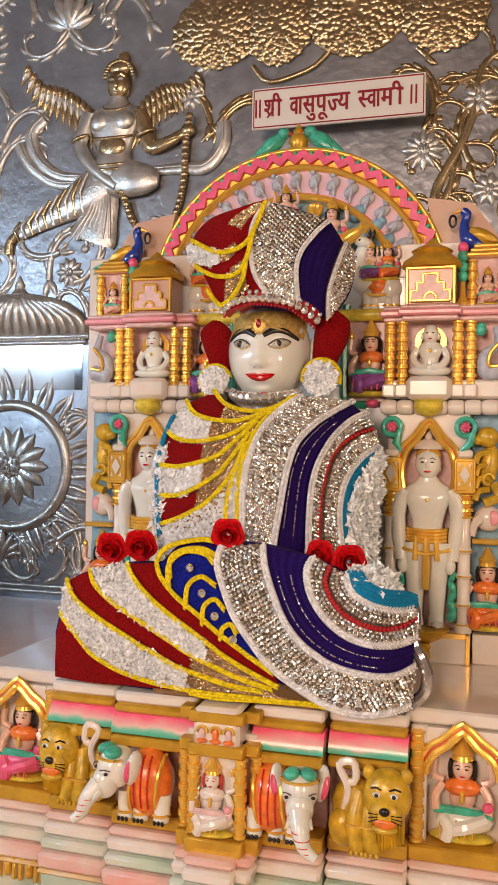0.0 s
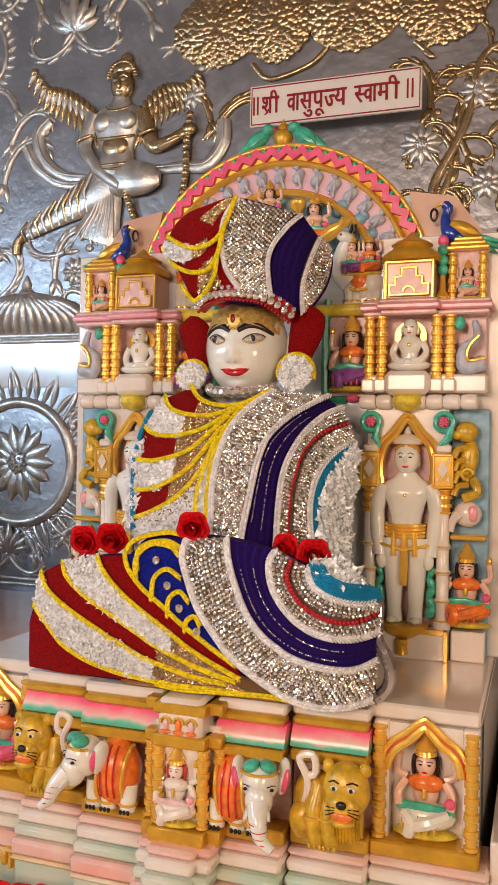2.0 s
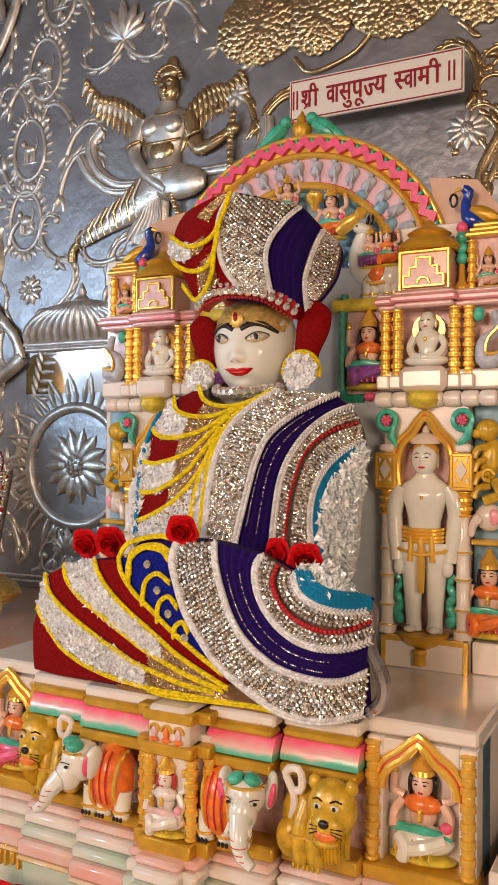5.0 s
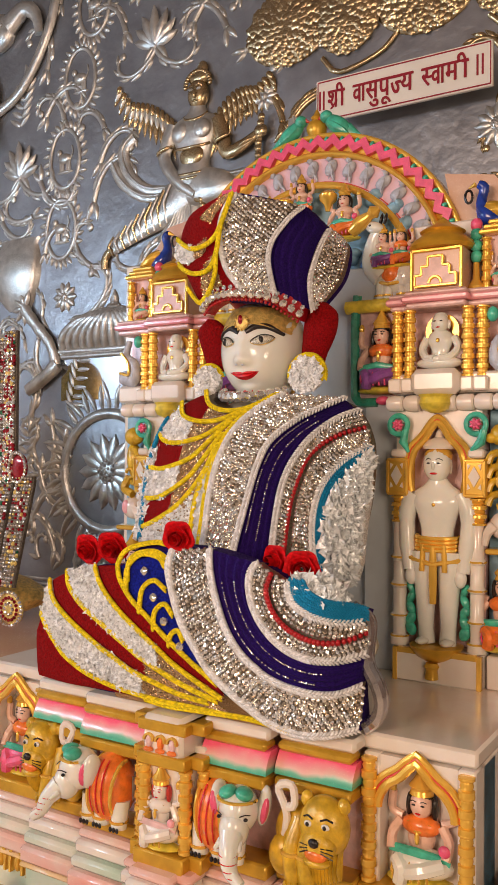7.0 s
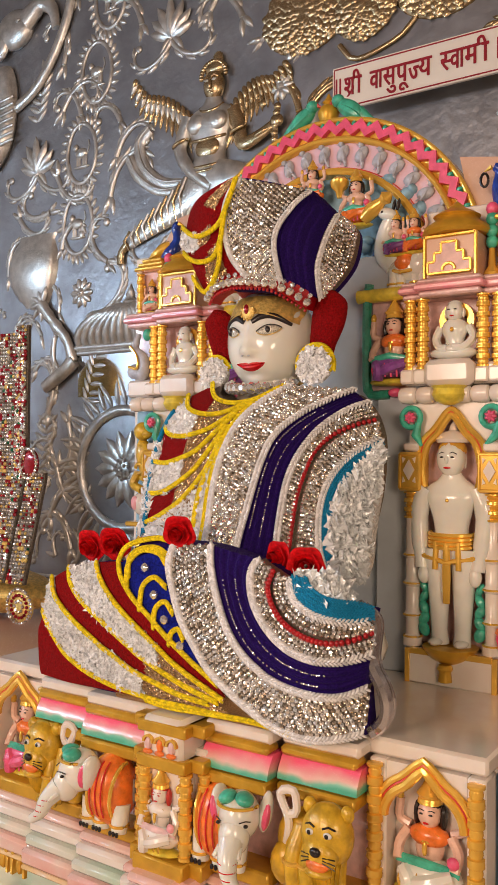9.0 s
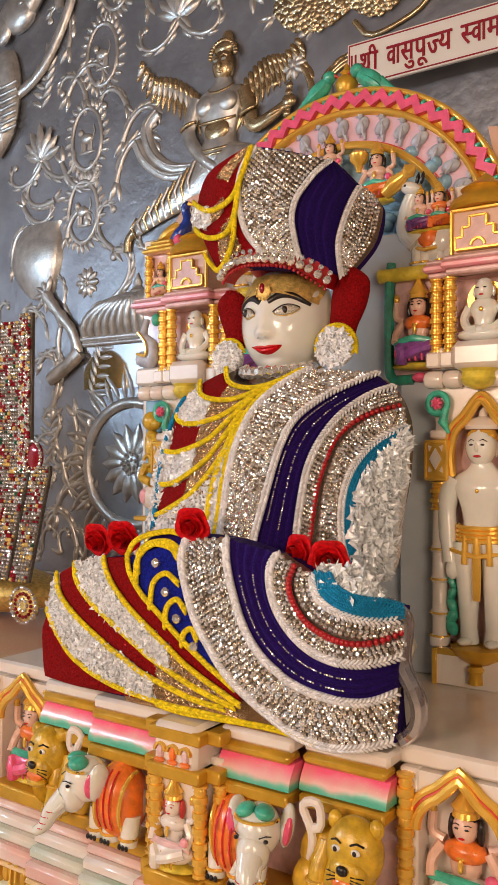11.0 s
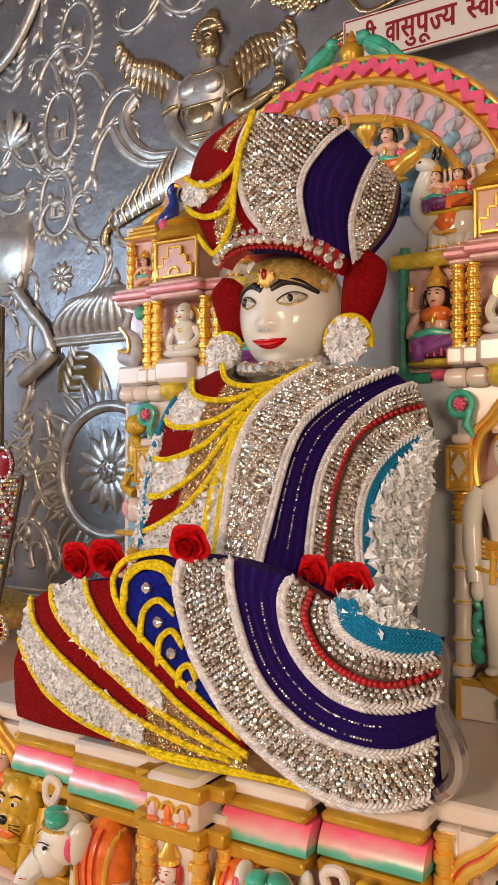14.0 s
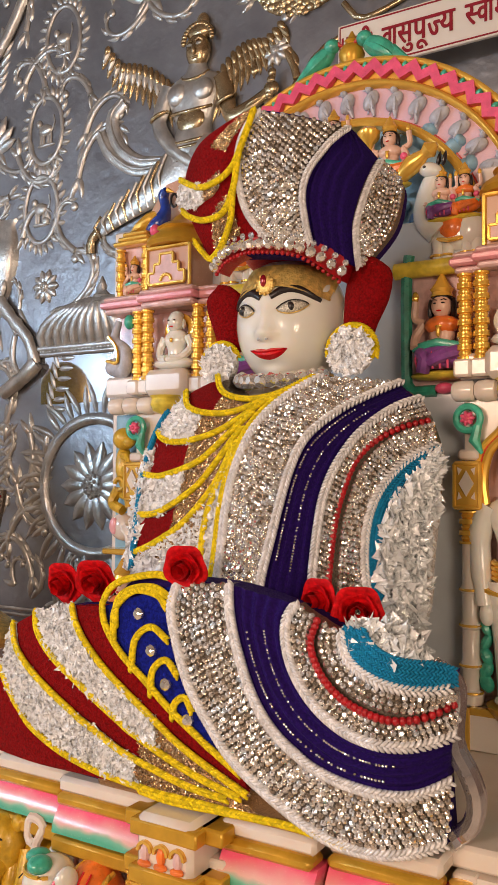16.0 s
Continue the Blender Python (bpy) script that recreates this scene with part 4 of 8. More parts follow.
finish("crown_shell", a, NAVY_VELVET, crown)
a = Acc()
strip(a, FAN, K1, crown_y, off=0.006, m=16)
finish("velvet_panel", a, RED_VELVET, crown, "red velvet fan")
gem_panel(K1, K2, crown_y, crown, 0.0076)
a = Acc()
strip(a, K2, K3, crown_y, wave=0.0026, m=40)
finish("velvet_panel", a, NAVY_VELVET, crown, "navy velvet panel")
gem_panel(K3[1:], K4, crown_y, crown, 0.0076)
for line in (K1, K2, K3[1:]):
    cord(SILVER_CORD, line, crown_y, 0.0052, 0.010, crown)
KR = [[(-0.454, 2.006), (-0.463, 1.980), (-0.480, 1.943), (-0.495, 1.924), (-0.523, 1.912), (-0.564, 1.915), (-0.634, 1.954)],
      [(-0.478, 1.945), (-0.493, 1.897), (-0.517, 1.867), (-0.555, 1.864), (-0.592, 1.878), (-0.620, 1.897)],
      [(-0.492, 1.900), (-0.504, 1.857), (-0.528, 1.825), (-0.556, 1.809), (-0.571, 1.820), (-0.590, 1.842)]]
for line in KR:
    cord(YELLOW_CORD, line, lambda x, z: crown_y(x, z) - 0.006, 0.0046, 0.010, crown)
a = Acc()
strip(a, [(-0.648, 1.945), (-0.590, 1.921), (-0.564, 1.917)], [(-0.635, 1.907), (-0.588, 1.890), (-0.557, 1.891)], crown_y, off=0.010)
finish("tinsel_panel", a, FOIL_BED, crown)
a = Acc()
shards(a, [(-0.658, 1.950), (-0.591, 1.923), (-0.564, 1.919)], [(-0.640, 1.906), (-0.588, 1.889), (-0.557, 1.891)], crown_y, 520, 0.0036, 0.012, 0.006)
tagged(finish("tinsel", a, FOIL, crown, smooth=False), kind="stuff")
a = Acc()
strip(a, [(-0.561, 1.916), (-0.539, 1.917), (-0.519, 1.926)], [(-0.555, 1.891), (-0.537, 1.894), (-0.523, 1.903)], crown_y, off=0.010)
fan_l, fan_r = catmull(FAN, 20), catmull(K1, 20)
strip(a, [tuple(fan_l[i] * 0.52 + fan_r[i] * 0.48) for i in range(1, 8)], [tuple(fan_l[i] * 0.20 + fan_r[i] * 0.80) for i in range(1, 8)], crown_y, off=0.0072)
strip(a, [(-0.542, 1.866), (-0.522, 1.881), (-0.506, 1.891)], [(-0.548, 1.818), (-0.519, 1.823), (-0.495, 1.828)], crown_y, off=0.0085)
finish("glitter_panel", a, BROWN_GLITTER, crown)
a = Acc()
shards(a, [(-0.561, 1.916), (-0.539, 1.917), (-0.519, 1.926)], [(-0.555, 1.891), (-0.537, 1.894), (-0.523, 1.903)], crown_y, 700, 0.0011, 0.0135, 0.003)
shards(a, [tuple(fan_l[i] * 0.52 + fan_r[i] * 0.48) for i in range(1, 8)], [tuple(fan_l[i] * 0.20 + fan_r[i] * 0.80) for i in range(1, 8)], crown_y, 2600, 0.0011, 0.0105, 0.003)
shards(a, [(-0.542, 1.866), (-0.522, 1.881), (-0.506, 1.891)], [(-0.548, 1.818), (-0.519, 1.823), (-0.495, 1.828)], crown_y, 1200, 0.0011, 0.012, 0.003)
tagged(finish("glitter", a, BRONZE_FLAKE, crown, "bronze glitter flakes", smooth=False), kind="stuff")
BASE = [(-0.559, 1.806), (-0.533, 1.824), (-0.496, 1.829), (-0.454, 1.828), (-0.409, 1.823), (-0.379, 1.813), (-0.358, 1.796)]
BASE2 = [(-0.555, 1.785), (-0.534, 1.797), (-0.499, 1.806), (-0.461, 1.806), (-0.420, 1.801), (-0.397, 1.787), (-0.374, 1.767)]
a = Acc()
strip(a, BASE, BASE2, crown_y, off=0.006, back=0.03)
ell(a, (-0.485, 1.872, 1.850), (0.098, 0.090, 0.060), seg=24, rings=14)
finish("base_band", a, RED_CORD, crown)
for p, q in list(zip(catmull(BASE, 15), catmull(BASE2, 15))):
    a = Acc()
    x, zz = (p + q) / 2
    gem(a, np.array((x, crown_y(x, zz) - 0.016, zz - 0.003)), normal_at(crown_y, x, zz), 0.0088, 0, 0.1)
    d = (p - q) / np.linalg.norm(p - q)
    gem(a, np.array((x + d[0] * 0.011, crown_y(x, zz) - 0.014, zz + d[1] * 0.011)), normal_at(crown_y, x, zz), 0.0055, 0, 0.1)
    finish("drop_stone", a, GEM, crown, "large clear drop stone", smooth=False)
a = Acc()
bead_line(a, [(x, z - 0.003) for x, z in BASE2], crown_y, 0.0035, 0.016)
tagged(finish("bead_cord", a, RED_CORD, crown), kind="stuff")

# ---- the statue: one mesh ----
HX, HY, HZ = -0.488, 1.862, 1.715


def head_point(u, w):
    """A point of the head: u is the angle round it (0 in front), w from 0 (chin) to 1 (crown of the head)."""
    lat = (w - 0.5) * math.pi
    cx, cz = math.cos(lat), math.sin(lat)
    jaw = 1 - 0.07 * max(0, -cz) ** 1.5
    full = cx ** 0.80 if cz < 0 else cx
    x = 0.094 * full * math.sin(u) * jaw
    y = -0.098 * full * math.cos(u) * (1 - 0.05 * max(0, -cz))
    zz = (0.118 if cz > 0 else 0.107) * cz

    def bump(x0, z0, sx, sz):
        return math.exp(-((x - x0) / sx) ** 2 - ((zz - z0) / sz) ** 2)

    if math.cos(u) > 0:
        d = 0.013 * bump(0, -0.028, 0.0145, 0.012) + 0.006 * bump(0, -0.006, 0.012, 0.024) + 0.005 * (bump(0.013, -0.031, 0.007, 0.008) + bump(-0.013, -0.031, 0.007, 0.008))
        d += 0.007 * bump(0, -0.058, 0.024, 0.010) + 0.008 * bump(0, -0.094, 0.022, 0.016) - 0.005 * bump(0, -0.075, 0.02, 0.006)
        d += 0.006 * (bump(0.048, -0.035, 0.026, 0.028) + bump(-0.048, -0.035, 0.026, 0.028)) - 0.006 * (bump(0.042, 0.012, 0.024, 0.012) + bump(-0.042, 0.012, 0.024, 0.012))
        y -= d
    return (HX + x, HY + y, HZ + zz)


def face_y(x, zz):
    """The front of the face at x, z relative to the head's middle."""
    w = 0.5 + math.asin(max(-1, min(1, zz / (0.118 if zz > 0 else 0.107)))) / math.pi
    cx = math.cos((w - 0.5) * math.pi) ** (0.80 if zz < 0 else 1.0) * 0.094 * (1 - 0.07 * max(0, -zz / 0.107) ** 1.5)
    u = math.asin(max(-1, min(1, x / cx)))
    return head_point(u, w)[1]


s = Acc()
nu, nw = 96, 64
s.add([head_point(2 * math.pi * i / nu, j / nw) for j in range(nw + 1) for i in range(nu)],
      [(j * nu + i, j * nu + (i + 1) % nu, (j + 1) * nu + (i + 1) % nu, (j + 1) * nu + i) for j in range(nw) for i in range(nu)], 0)
lathe(s, [(0.068, 1.50), (0.060, 1.58), (0.056, 1.62), (0.060, 1.66)], HX, HY + 0.01, 0, 24)
ell(s, (-0.487, 1.88, 1.40), (0.200, 0.105, 0.235), seg=24, rings=16)
ell(s, (-0.490, 1.735, 1.130), (0.320, 0.165, 0.110), seg=24, rings=14)
for sg in (-1, 1):
    ell(s, (HX + sg * 0.098, HY + 0.015, HZ - 0.005), (0.010, 0.022, 0.045), seg=10, rings=8)
    # eyes, brows
    ex, ez = sg * 0.043, 0.013
    n, ring_v = 20, []
    layers = [(1.0, 0.001), (0.93, 0.0045), (0.55, 0.0085), (0.0, 0.0095)]
    ev, ef = [], []
    for k, (q, h) in enumerate(layers):
        for i in range(n):
            t = 2 * math.pi * i / n
            c, d = math.cos(t), math.sin(t)
            dx = 0.0208 * c * q
            dz = 0.0100 * d * q * (1 - 0.35 * c * c) + 0.004 * c * sg * q
            ev.append((HX + ex + dx, face_y(ex + dx, ez + dz) - h, HZ + ez + dz))
    for k in range(3):
        for i in range(n):
            ef.append((k * n + i, k * n + (i + 1) % n, (k + 1) * n + (i + 1) % n, (k + 1) * n + i))
    s.add(ev, ef, 2)
    fy = face_y(ex, ez)
    ell(s, (HX + ex - 0.002, fy - 0.0075, HZ + ez), (0.0074, 0.004, 0.0078), mi=3, seg=16, rings=8)
    # small painted highlight on the iris
    ell(s, (HX + ex - 0.005, fy - 0.0115, HZ + ez + 0.003), (0.0018, 0.001, 0.0018), mi=2, seg=6, rings=4)
    lid = [(ex + 0.0222 * math.cos(t), ez + 0.0106 * math.sin(t) * (1 - 0.35 * math.cos(t) ** 2) + 0.004 * math.cos(t) * sg) for t in np.linspace(0.05, math.pi - 0.05, 12)]
    tube(s, [(HX + x, face_y(x, zz) - 0.003, HZ + zz) for x, zz in lid], 0.0012, 6, 3)
    lid = [(ex + 0.0222 * math.cos(t), ez + 0.0106 * math.sin(t) * (1 - 0.35 * math.cos(t) ** 2) + 0.004 * math.cos(t) * sg) for t in np.linspace(-0.05, -math.pi + 0.05, 12)]
    tube(s, [(HX + x, face_y(x, zz) - 0.002, HZ + zz) for x, zz in lid], 0.0009, 6, 1)
    brow = catmull([(sg * 0.009, 0.030), (sg * 0.030, 0.042), (sg * 0.052, 0.040), (sg * 0.078, 0.024)], 16)
    tube(s, [(HX + x, face_y(x, zz) - 0.001, HZ + zz) for x, zz in brow], [0.0030 + 0.0042 * math.sin(math.pi * (0.15 + 0.8 * i / 16)) for i in range(17)], 8, 3, 0.5)
# lips
for up in (1, -1):
    lv, lf = [], []
    for i in range(17):
        t = i / 16 * 2 - 1
        x = 0.034 * t
        h = (0.0072 if up > 0 else 0.0098) * (1 - t * t) ** 0.8 - (0.002 * math.exp(-(t / 0.16) ** 2) if up > 0 else 0)
        zc = -0.0585 + 0.0065 * t * t
        for q, o in ((0, 0.001), (0.4, 0.0045), (1, 0.0)):
            zz = zc + up * h * q
            lv.append((HX + x, face_y(x, zz) - o, HZ + zz))
    lf = [(i * 3 + j, i * 3 + j + 1, i * 3 + j + 4, i * 3 + j + 3) for i in range(16) for j in range(2)]
    s.add(lv, lf, 4)
# nostrils: small grey dots painted for their shade
for sg in (-1, 1):
    ell(s, (HX + sg * 0.0075, face_y(sg * 0.0075, -0.035) - 0.001, HZ - 0.0385), (0.003, 0.002, 0.002), mi=5, seg=8, rings=5)
statue = finish("statue", s, [FACE, GOLD_METAL, EYE_WHITE, HAIR, LIPS, SHADED_MARBLE], None, angle=60)
tagged(statue, "polished white marble seated statue with red lips and enamel eyes", "statue")

# forehead band
band_o = thing("forehead_band", (HX, HY, HZ + 0.06), "stamped gold sheet band with a red stone", "ornament")
a = Acc()
v, f = [], []
for i in range(33):
    x = -0.086 + 0.172 * i / 32
    t = x / 0.086
    for zz, o in ((0.026 + 0.022 * (1 - t * t) + (-0.012 * math.exp(-(t / 0.12) ** 2)), 0.006), (0.058 + 0.014 * (1 - t * t), 0.008), (0.085, 0.010)):
        v.append((HX + x, face_y(x, min(zz, 0.095)) - o, HZ + zz))
f = [(i * 3 + j, i * 3 + j + 1, i * 3 + j + 4, i * 3 + j + 3) for i in range(32) for j in range(2)]
k = len(v)
v += [(x, y + 0.004, zz) for x, y, zz in v]
f += [tuple(k + t for t in q[::-1]) for q in f]
f += [(i * 3, (i + 1) * 3, k + (i + 1) * 3, k + i * 3) for i in range(32)]
a.add(v, f)
gold_band = finish("band", a, GOLD_METAL, band_o)
a = Acc()
ell(a, (HX, face_y(0, 0.058) - 0.010, HZ + 0.050), (0.016, 0.005, 0.016), seg=16, rings=8)
for i in range(12):
    t = 2 * math.pi * i / 12
    ell(a, (HX + 0.0155 * math.cos(t), face_y(0, 0.058) - 0.012, HZ + 0.050 + 0.0155 * math.sin(t)), 0.0028, seg=6, rings=4)
setting = finish("setting", a, GOLD_METAL, gold_band)
a = Acc()
ell(a, (HX - 0.001, face_y(0, 0.058) - 0.015, HZ + 0.056), (0.0055, 0.004, 0.010), seg=12, rings=8)
finish("red_stone", a, RUBY, band_o, "dark red drop stone")

# neck stones
necklace = thing("necklace", (HX, 1.78, 1.60), "short necklace of large clear cut stones round the neck", "necklace")
for line_z, nst, r in ((1.610, 13, 0.0130),):
    for i in range(nst):
        t = -1.15 + 2.3 * i / (nst - 1)
        x, y = HX + 0.084 * math.sin(t), HY + 0.005 - 0.114 * math.cos(t)
        a = Acc()
        gem(a, np.array((x, y, line_z + 0.010 * t * t)), np.array((math.sin(t), -math.cos(t), 0.15)), r, 0, 0.08)
        finish("stone", a, GEM, necklace, smooth=False)
a = Acc()
tube(a, [(HX + 0.078 * math.sin(t), HY + 0.008 - 0.106 * math.cos(t), 1.604 + 0.010 * t * t) for t in np.linspace(-1.4, 1.4, 20)], 0.005, 6)
finish("chain", a, GOLD_METAL, necklace)

# ---- ear ornaments ----


def ear_ornament(sg, xs, disc, r):
    o = thing("ear_ornament", (disc[0], 1.83, disc[1]), "red velvet ear hanging with a crumpled silver foil disc", "ornament", "ear ornaments")
    a = Acc()
    pts = catmull(xs, 14)
    n = len(pts)
    v, f = [], []
    for i, (x, zz) in enumerate(pts):
        q = i / (n - 1)
        w = 0.023 + 0.021 * math.sin(math.pi * min(1, q * 0.9 + 0.1)) * (1 - 0.5 * q)
        w *= math.sqrt(min(1, 0.12 + 5 * q))
        for j in range(12):
            t = 2 * math.pi * j / 12
            v.append((x + w * math.cos(t), 1.842 + 0.018 * math.sin(t), zz))
    f = [(i * 12 + j, i * 12 + (j + 1) % 12, (i + 1) * 12 + (j + 1) % 12, (i + 1) * 12 + j) for i in range(n - 1) for j in range(12)]
    f += [tuple(range(12)), tuple((n - 1) * 12 + j for j in range(12))]
    a.add(v, f)
    finish("velvet_drop", a, RED_VELVET, o, angle=70)
    a = Acc()
    ell(a, (disc[0], 1.826, disc[1]), (r * 0.9, 0.014, r * 0.9), seg=18, rings=8)
    disc_o = finish("disc", a, FOIL_BED, o)
    a = Acc()
    for i in range(760):
        t, d = RNG.random() * 6.283, r * 0.92 * math.sqrt(RNG.random())
        c = np.array((disc[0] + d * math.cos(t), 1.812 - 0.008 * RNG.random(), disc[1] + d * math.sin(t)))
        a.add([c + RNG.normal(0, 0.0036, 3) * (1, 0.6, 1) for _ in range(5)], [(0, 1, 2), (0, 2, 3), (0, 3, 4), (1, 2, 4)])
    tagged(finish("tinsel", a, FOIL, disc_o, "crumpled silver foil", smooth=False), kind="stuff")
    a = Acc()
    rope(a, [(disc[0] + r * 1.02 * math.cos(t), disc[1] + r * 1.02 * math.sin(t)) for t in np.linspace(math.pi * 1.05, -0.35 if sg > 0 else 0.2, 14)], lambda x, z: 1.822, 0.0062, 0.004)
    finish("cord", a, YELLOW_CORD, disc_o, "yellow plaited cord rim", angle=80)


ear_ornament(1, [(-0.340, 1.806), (-0.340, 1.775), (-0.346, 1.735), (-0.356, 1.70), (-0.358, 1.675)], (-0.360, 1.656), 0.039)
ear_ornament(-1, [(-0.612, 1.79), (-0.612, 1.765), (-0.604, 1.735), (-0.598, 1.70), (-0.600, 1.675)], (-0.604, 1.650), 0.034)

# ---- roses ----


def rose(x, y, zz, r, tilt):
    o = thing("artificial_rose", (x, y, zz), "red cloth artificial rose pinned to the garment", "flower", "red roses")
    rot = Euler((radians(tilt[0]), 0, radians(tilt[1]))).to_matrix()
    for ring, (count, rad, op) in enumerate(((1, 0.30, 0.1), (3, 0.42, 0.25), (5, 0.68, 0.6), (6, 0.95, 1.0))):
        for k in range(count):
            t0 = 2 * math.pi * (k + 0.37 * ring) / count
            a = Acc()
            v, f = [], []
            for i in range(7):
                for j in range(9):
                    q, t = i / 6, t0 + (j / 8 - 0.5) * (2 * math.pi / count * 1.35 if count > 1 else 6.5)
                    rr = r * rad * (0.35 + 0.65 * q ** (0.6 if ring > 1 else 0.2)) * (1 + 0.06 * math.sin(5 * t + ring))
                    edge = abs(j / 8 - 0.5) * 2
                    up = r * (0.85 - 0.22 * ring) * (q * (1 - 0.35 * op) - op * 0.30 * max(0, q - 0.75) * 4) * (1 - 0.25 * edge ** 3)
                    p = rot @ Vector((rr * math.cos(t), -up, rr * math.sin(t)))
                    v.append((x + p[0], y + p[1], zz + p[2]))
            f = [(i * 9 + j, i * 9 + j + 1, i * 9 + j + 10, i * 9 + j + 9) for i in range(6) for j in range(8)]
            m2 = len(v)
            b = rot @ Vector((0, 0.0012, 0))
            v += [(p[0] + b[0], p[1] + b[1], p[2] + b[2]) for p in v]
            f += [tuple(m2 + t for t in q[::-1]) for q in f]
            a.add(v, f)
            finish("petal", a, ROSE_CLOTH, o, angle=80)


rose(-0.480, 1.540, 1.336, 0.034, (10, 10))
rose(-0.314, 1.610, 1.296, 0.033, (0, -15))
rose(-0.258, 1.606, 1.287, 0.036, (0, 20))
rose(-0.744, 1.592, 1.292, 0.036, (15, 0))
rose(-0.682, 1.592, 1.300, 0.036, (15, 15))

# ---- sign board ----
sign = thing("sign_board", (-0.492, 2.66, 2.545), "white sign board with dark red lettering and border", "sign")
SX0, SX1, SZ0, SZ1, SY = -0.771, -0.212, 2.542, 2.676, 2.655
a = Acc()
box(a, SX0, SX1, SY, SY + 0.012, SZ0, SZ1, 0, 0.002)
finish("board", a, SIGN_WHITE, sign)
for nm, (x0, x1, z0, z1) in dict(t=(SX0 + 0.006, SX1 - 0.006, SZ1 - 0.009, SZ1 - 0.005), b=(SX0 + 0.006, SX1 - 0.006, SZ0 + 0.005, SZ0 + 0.009), l=(SX0 + 0.005, SX0 + 0.008, SZ0 + 0.009, SZ1 - 0.009), r=(SX1 - 0.008, SX1 - 0.005, SZ0 + 0.009, SZ1 - 0.009)).items():
    a = Acc()
    box(a, x0, x1, SY - 0.0015, SY + 0.002, z0, z1, 0, 0.0003)
    finish("border", a, SIGN_RED, sign)
for sx in (-0.66, -0.32):
    a = Acc()
    tube(a, [(sx, SY + 0.012, 2.61), (sx, WALL + 0.01, 2.61)], 0.006, 8)
    finish("bracket", a, GOLD_METAL, sign)


def letters(body, x0, x1, z0, z1, clip=1.0):
    """One sign of the lettering, fitted to a box on the board; clip keeps only its left part."""
    cu = bpy.data.curves.new("lettering", "FONT")
    cu.body, cu.size, cu.extrude, cu.offset = body, 0.1, 0.0006, 0.0
    tmp = bpy.data.objects.new("lettering", cu)
    scene.collection.objects.link(tmp)
    bpy.context.view_layer.update()
    me = bpy.data.meshes.new_from_object(tmp)
    bpy.data.objects.remove(tmp)
    if clip < 1:
        xs = [v.co[0] for v in me.vertices]
        bm = bmesh.new()
        bm.from_mesh(me)
        bmesh.ops.bisect_plane(bm, geom=bm.verts[:] + bm.edges[:] + bm.faces[:], plane_co=(min(xs) + clip * (max(xs) - min(xs)), 0, 0), plane_no=(1, 0, 0), clear_outer=True)
        bm.to_mesh(me)
        bm.free()
    co = np.array([v.co[:] for v in me.vertices])
    lo, hi = co.min(0), co.max(0)
    for v in me.vertices:
        p = v.co
        v.co = (x0 + (p[0] - lo[0]) / (hi[0] - lo[0]) * (x1 - x0), SY - 0.0012 - p[2], z0 + (p[1] - lo[1]) / (hi[1] - lo[1]) * (z1 - z0))
    me.materials.append(SIGN_RED)
    bm = bmesh.new()
    for dx, dz, dy in ((-0.0016, 0.0006, 0.0), (0.0016, -0.0006, 0.0003), (0.0, 0.0, 0.0006), (0.0008, 0.0008, 0.0009), (-0.0008, -0.0008, 0.0012)):
        m0 = me.copy()
        m0.transform(Matrix.Translation((dx, -dy, dz)))
        bm.from_mesh(m0)
        bpy.data.meshes.remove(m0)
    bm.to_mesh(me)
    bm.free()
    ob = new("lettering", me)
    ob.parent = sign
    ob.matrix_parent_inverse = Matrix.Translation(-sign.location)


LINE, FOOT = 2.636, 2.582
letters("\u0936", -0.728, -0.694, FOOT, LINE)
letters("\u0940", -0.700, -0.672, FOOT, LINE + 0.020)
letters("\u0935\u093e", -0.643, -0.602, FOOT, LINE)
letters("\u0938", -0.600, -0.560, FOOT, LINE)
letters("\u0941", -0.588, -0.560, FOOT - 0.026, FOOT - 0.003)
letters("\u092a", -0.558, -0.522, FOOT, LINE)
letters("\u0942", -0.548, -0.520, FOOT - 0.026, FOOT - 0.003)
letters("\u091c", -0.520, -0.488, FOOT, LINE, 0.72)
letters("\u092f", -0.488, -0.449, FOOT, LINE)
letters("\u0938", -0.422, -0.392, FOOT, LINE, 0.70)
letters("\u0935\u093e", -0.392, -0.352, FOOT, LINE)
letters("\u092e", -0.350, -0.312, FOOT, LINE)
letters("\u0940", -0.314, -0.282, FOOT, LINE + 0.020)
a = Acc()
plate(a, [(-0.722, FOOT - 0.004), (-0.715, FOOT - 0.004), (-0.697, FOOT + 0.018), (-0.697, FOOT + 0.026)], SY - 0.0016, SY + 0.001)
finish("stroke", a, SIGN_RED, sign)
for x0, x1 in ((-0.730, -0.672), (-0.645, -0.447), (-0.424, -0.282)):
    a = Acc()
    box(a, x0, x1, SY - 0.0017, SY + 0.002, LINE - 0.006, LINE + 0.0005, 0, 0.0004)
    finish("head_line", a, SIGN_RED, sign)
for x in (-0.757, -0.744, -0.256, -0.241):
    a = Acc()
    box(a, x - 0.003, x + 0.003, SY - 0.0014, SY + 0.002, 2.580, 2.640, 0, 0.0004)
    finish("stroke", a, SIGN_RED, sign)

# ---- carved throne back ----
throne = thing("carved_throne_back", (XC, 2.05, TOP), "painted and gilded marble throne back with pillars, niches and an arch", "throne")


def tpart(name, acc, mats, label="", angle=40, parent=None):
    return finish(name, acc, mats, parent or throne, label, angle=angle)


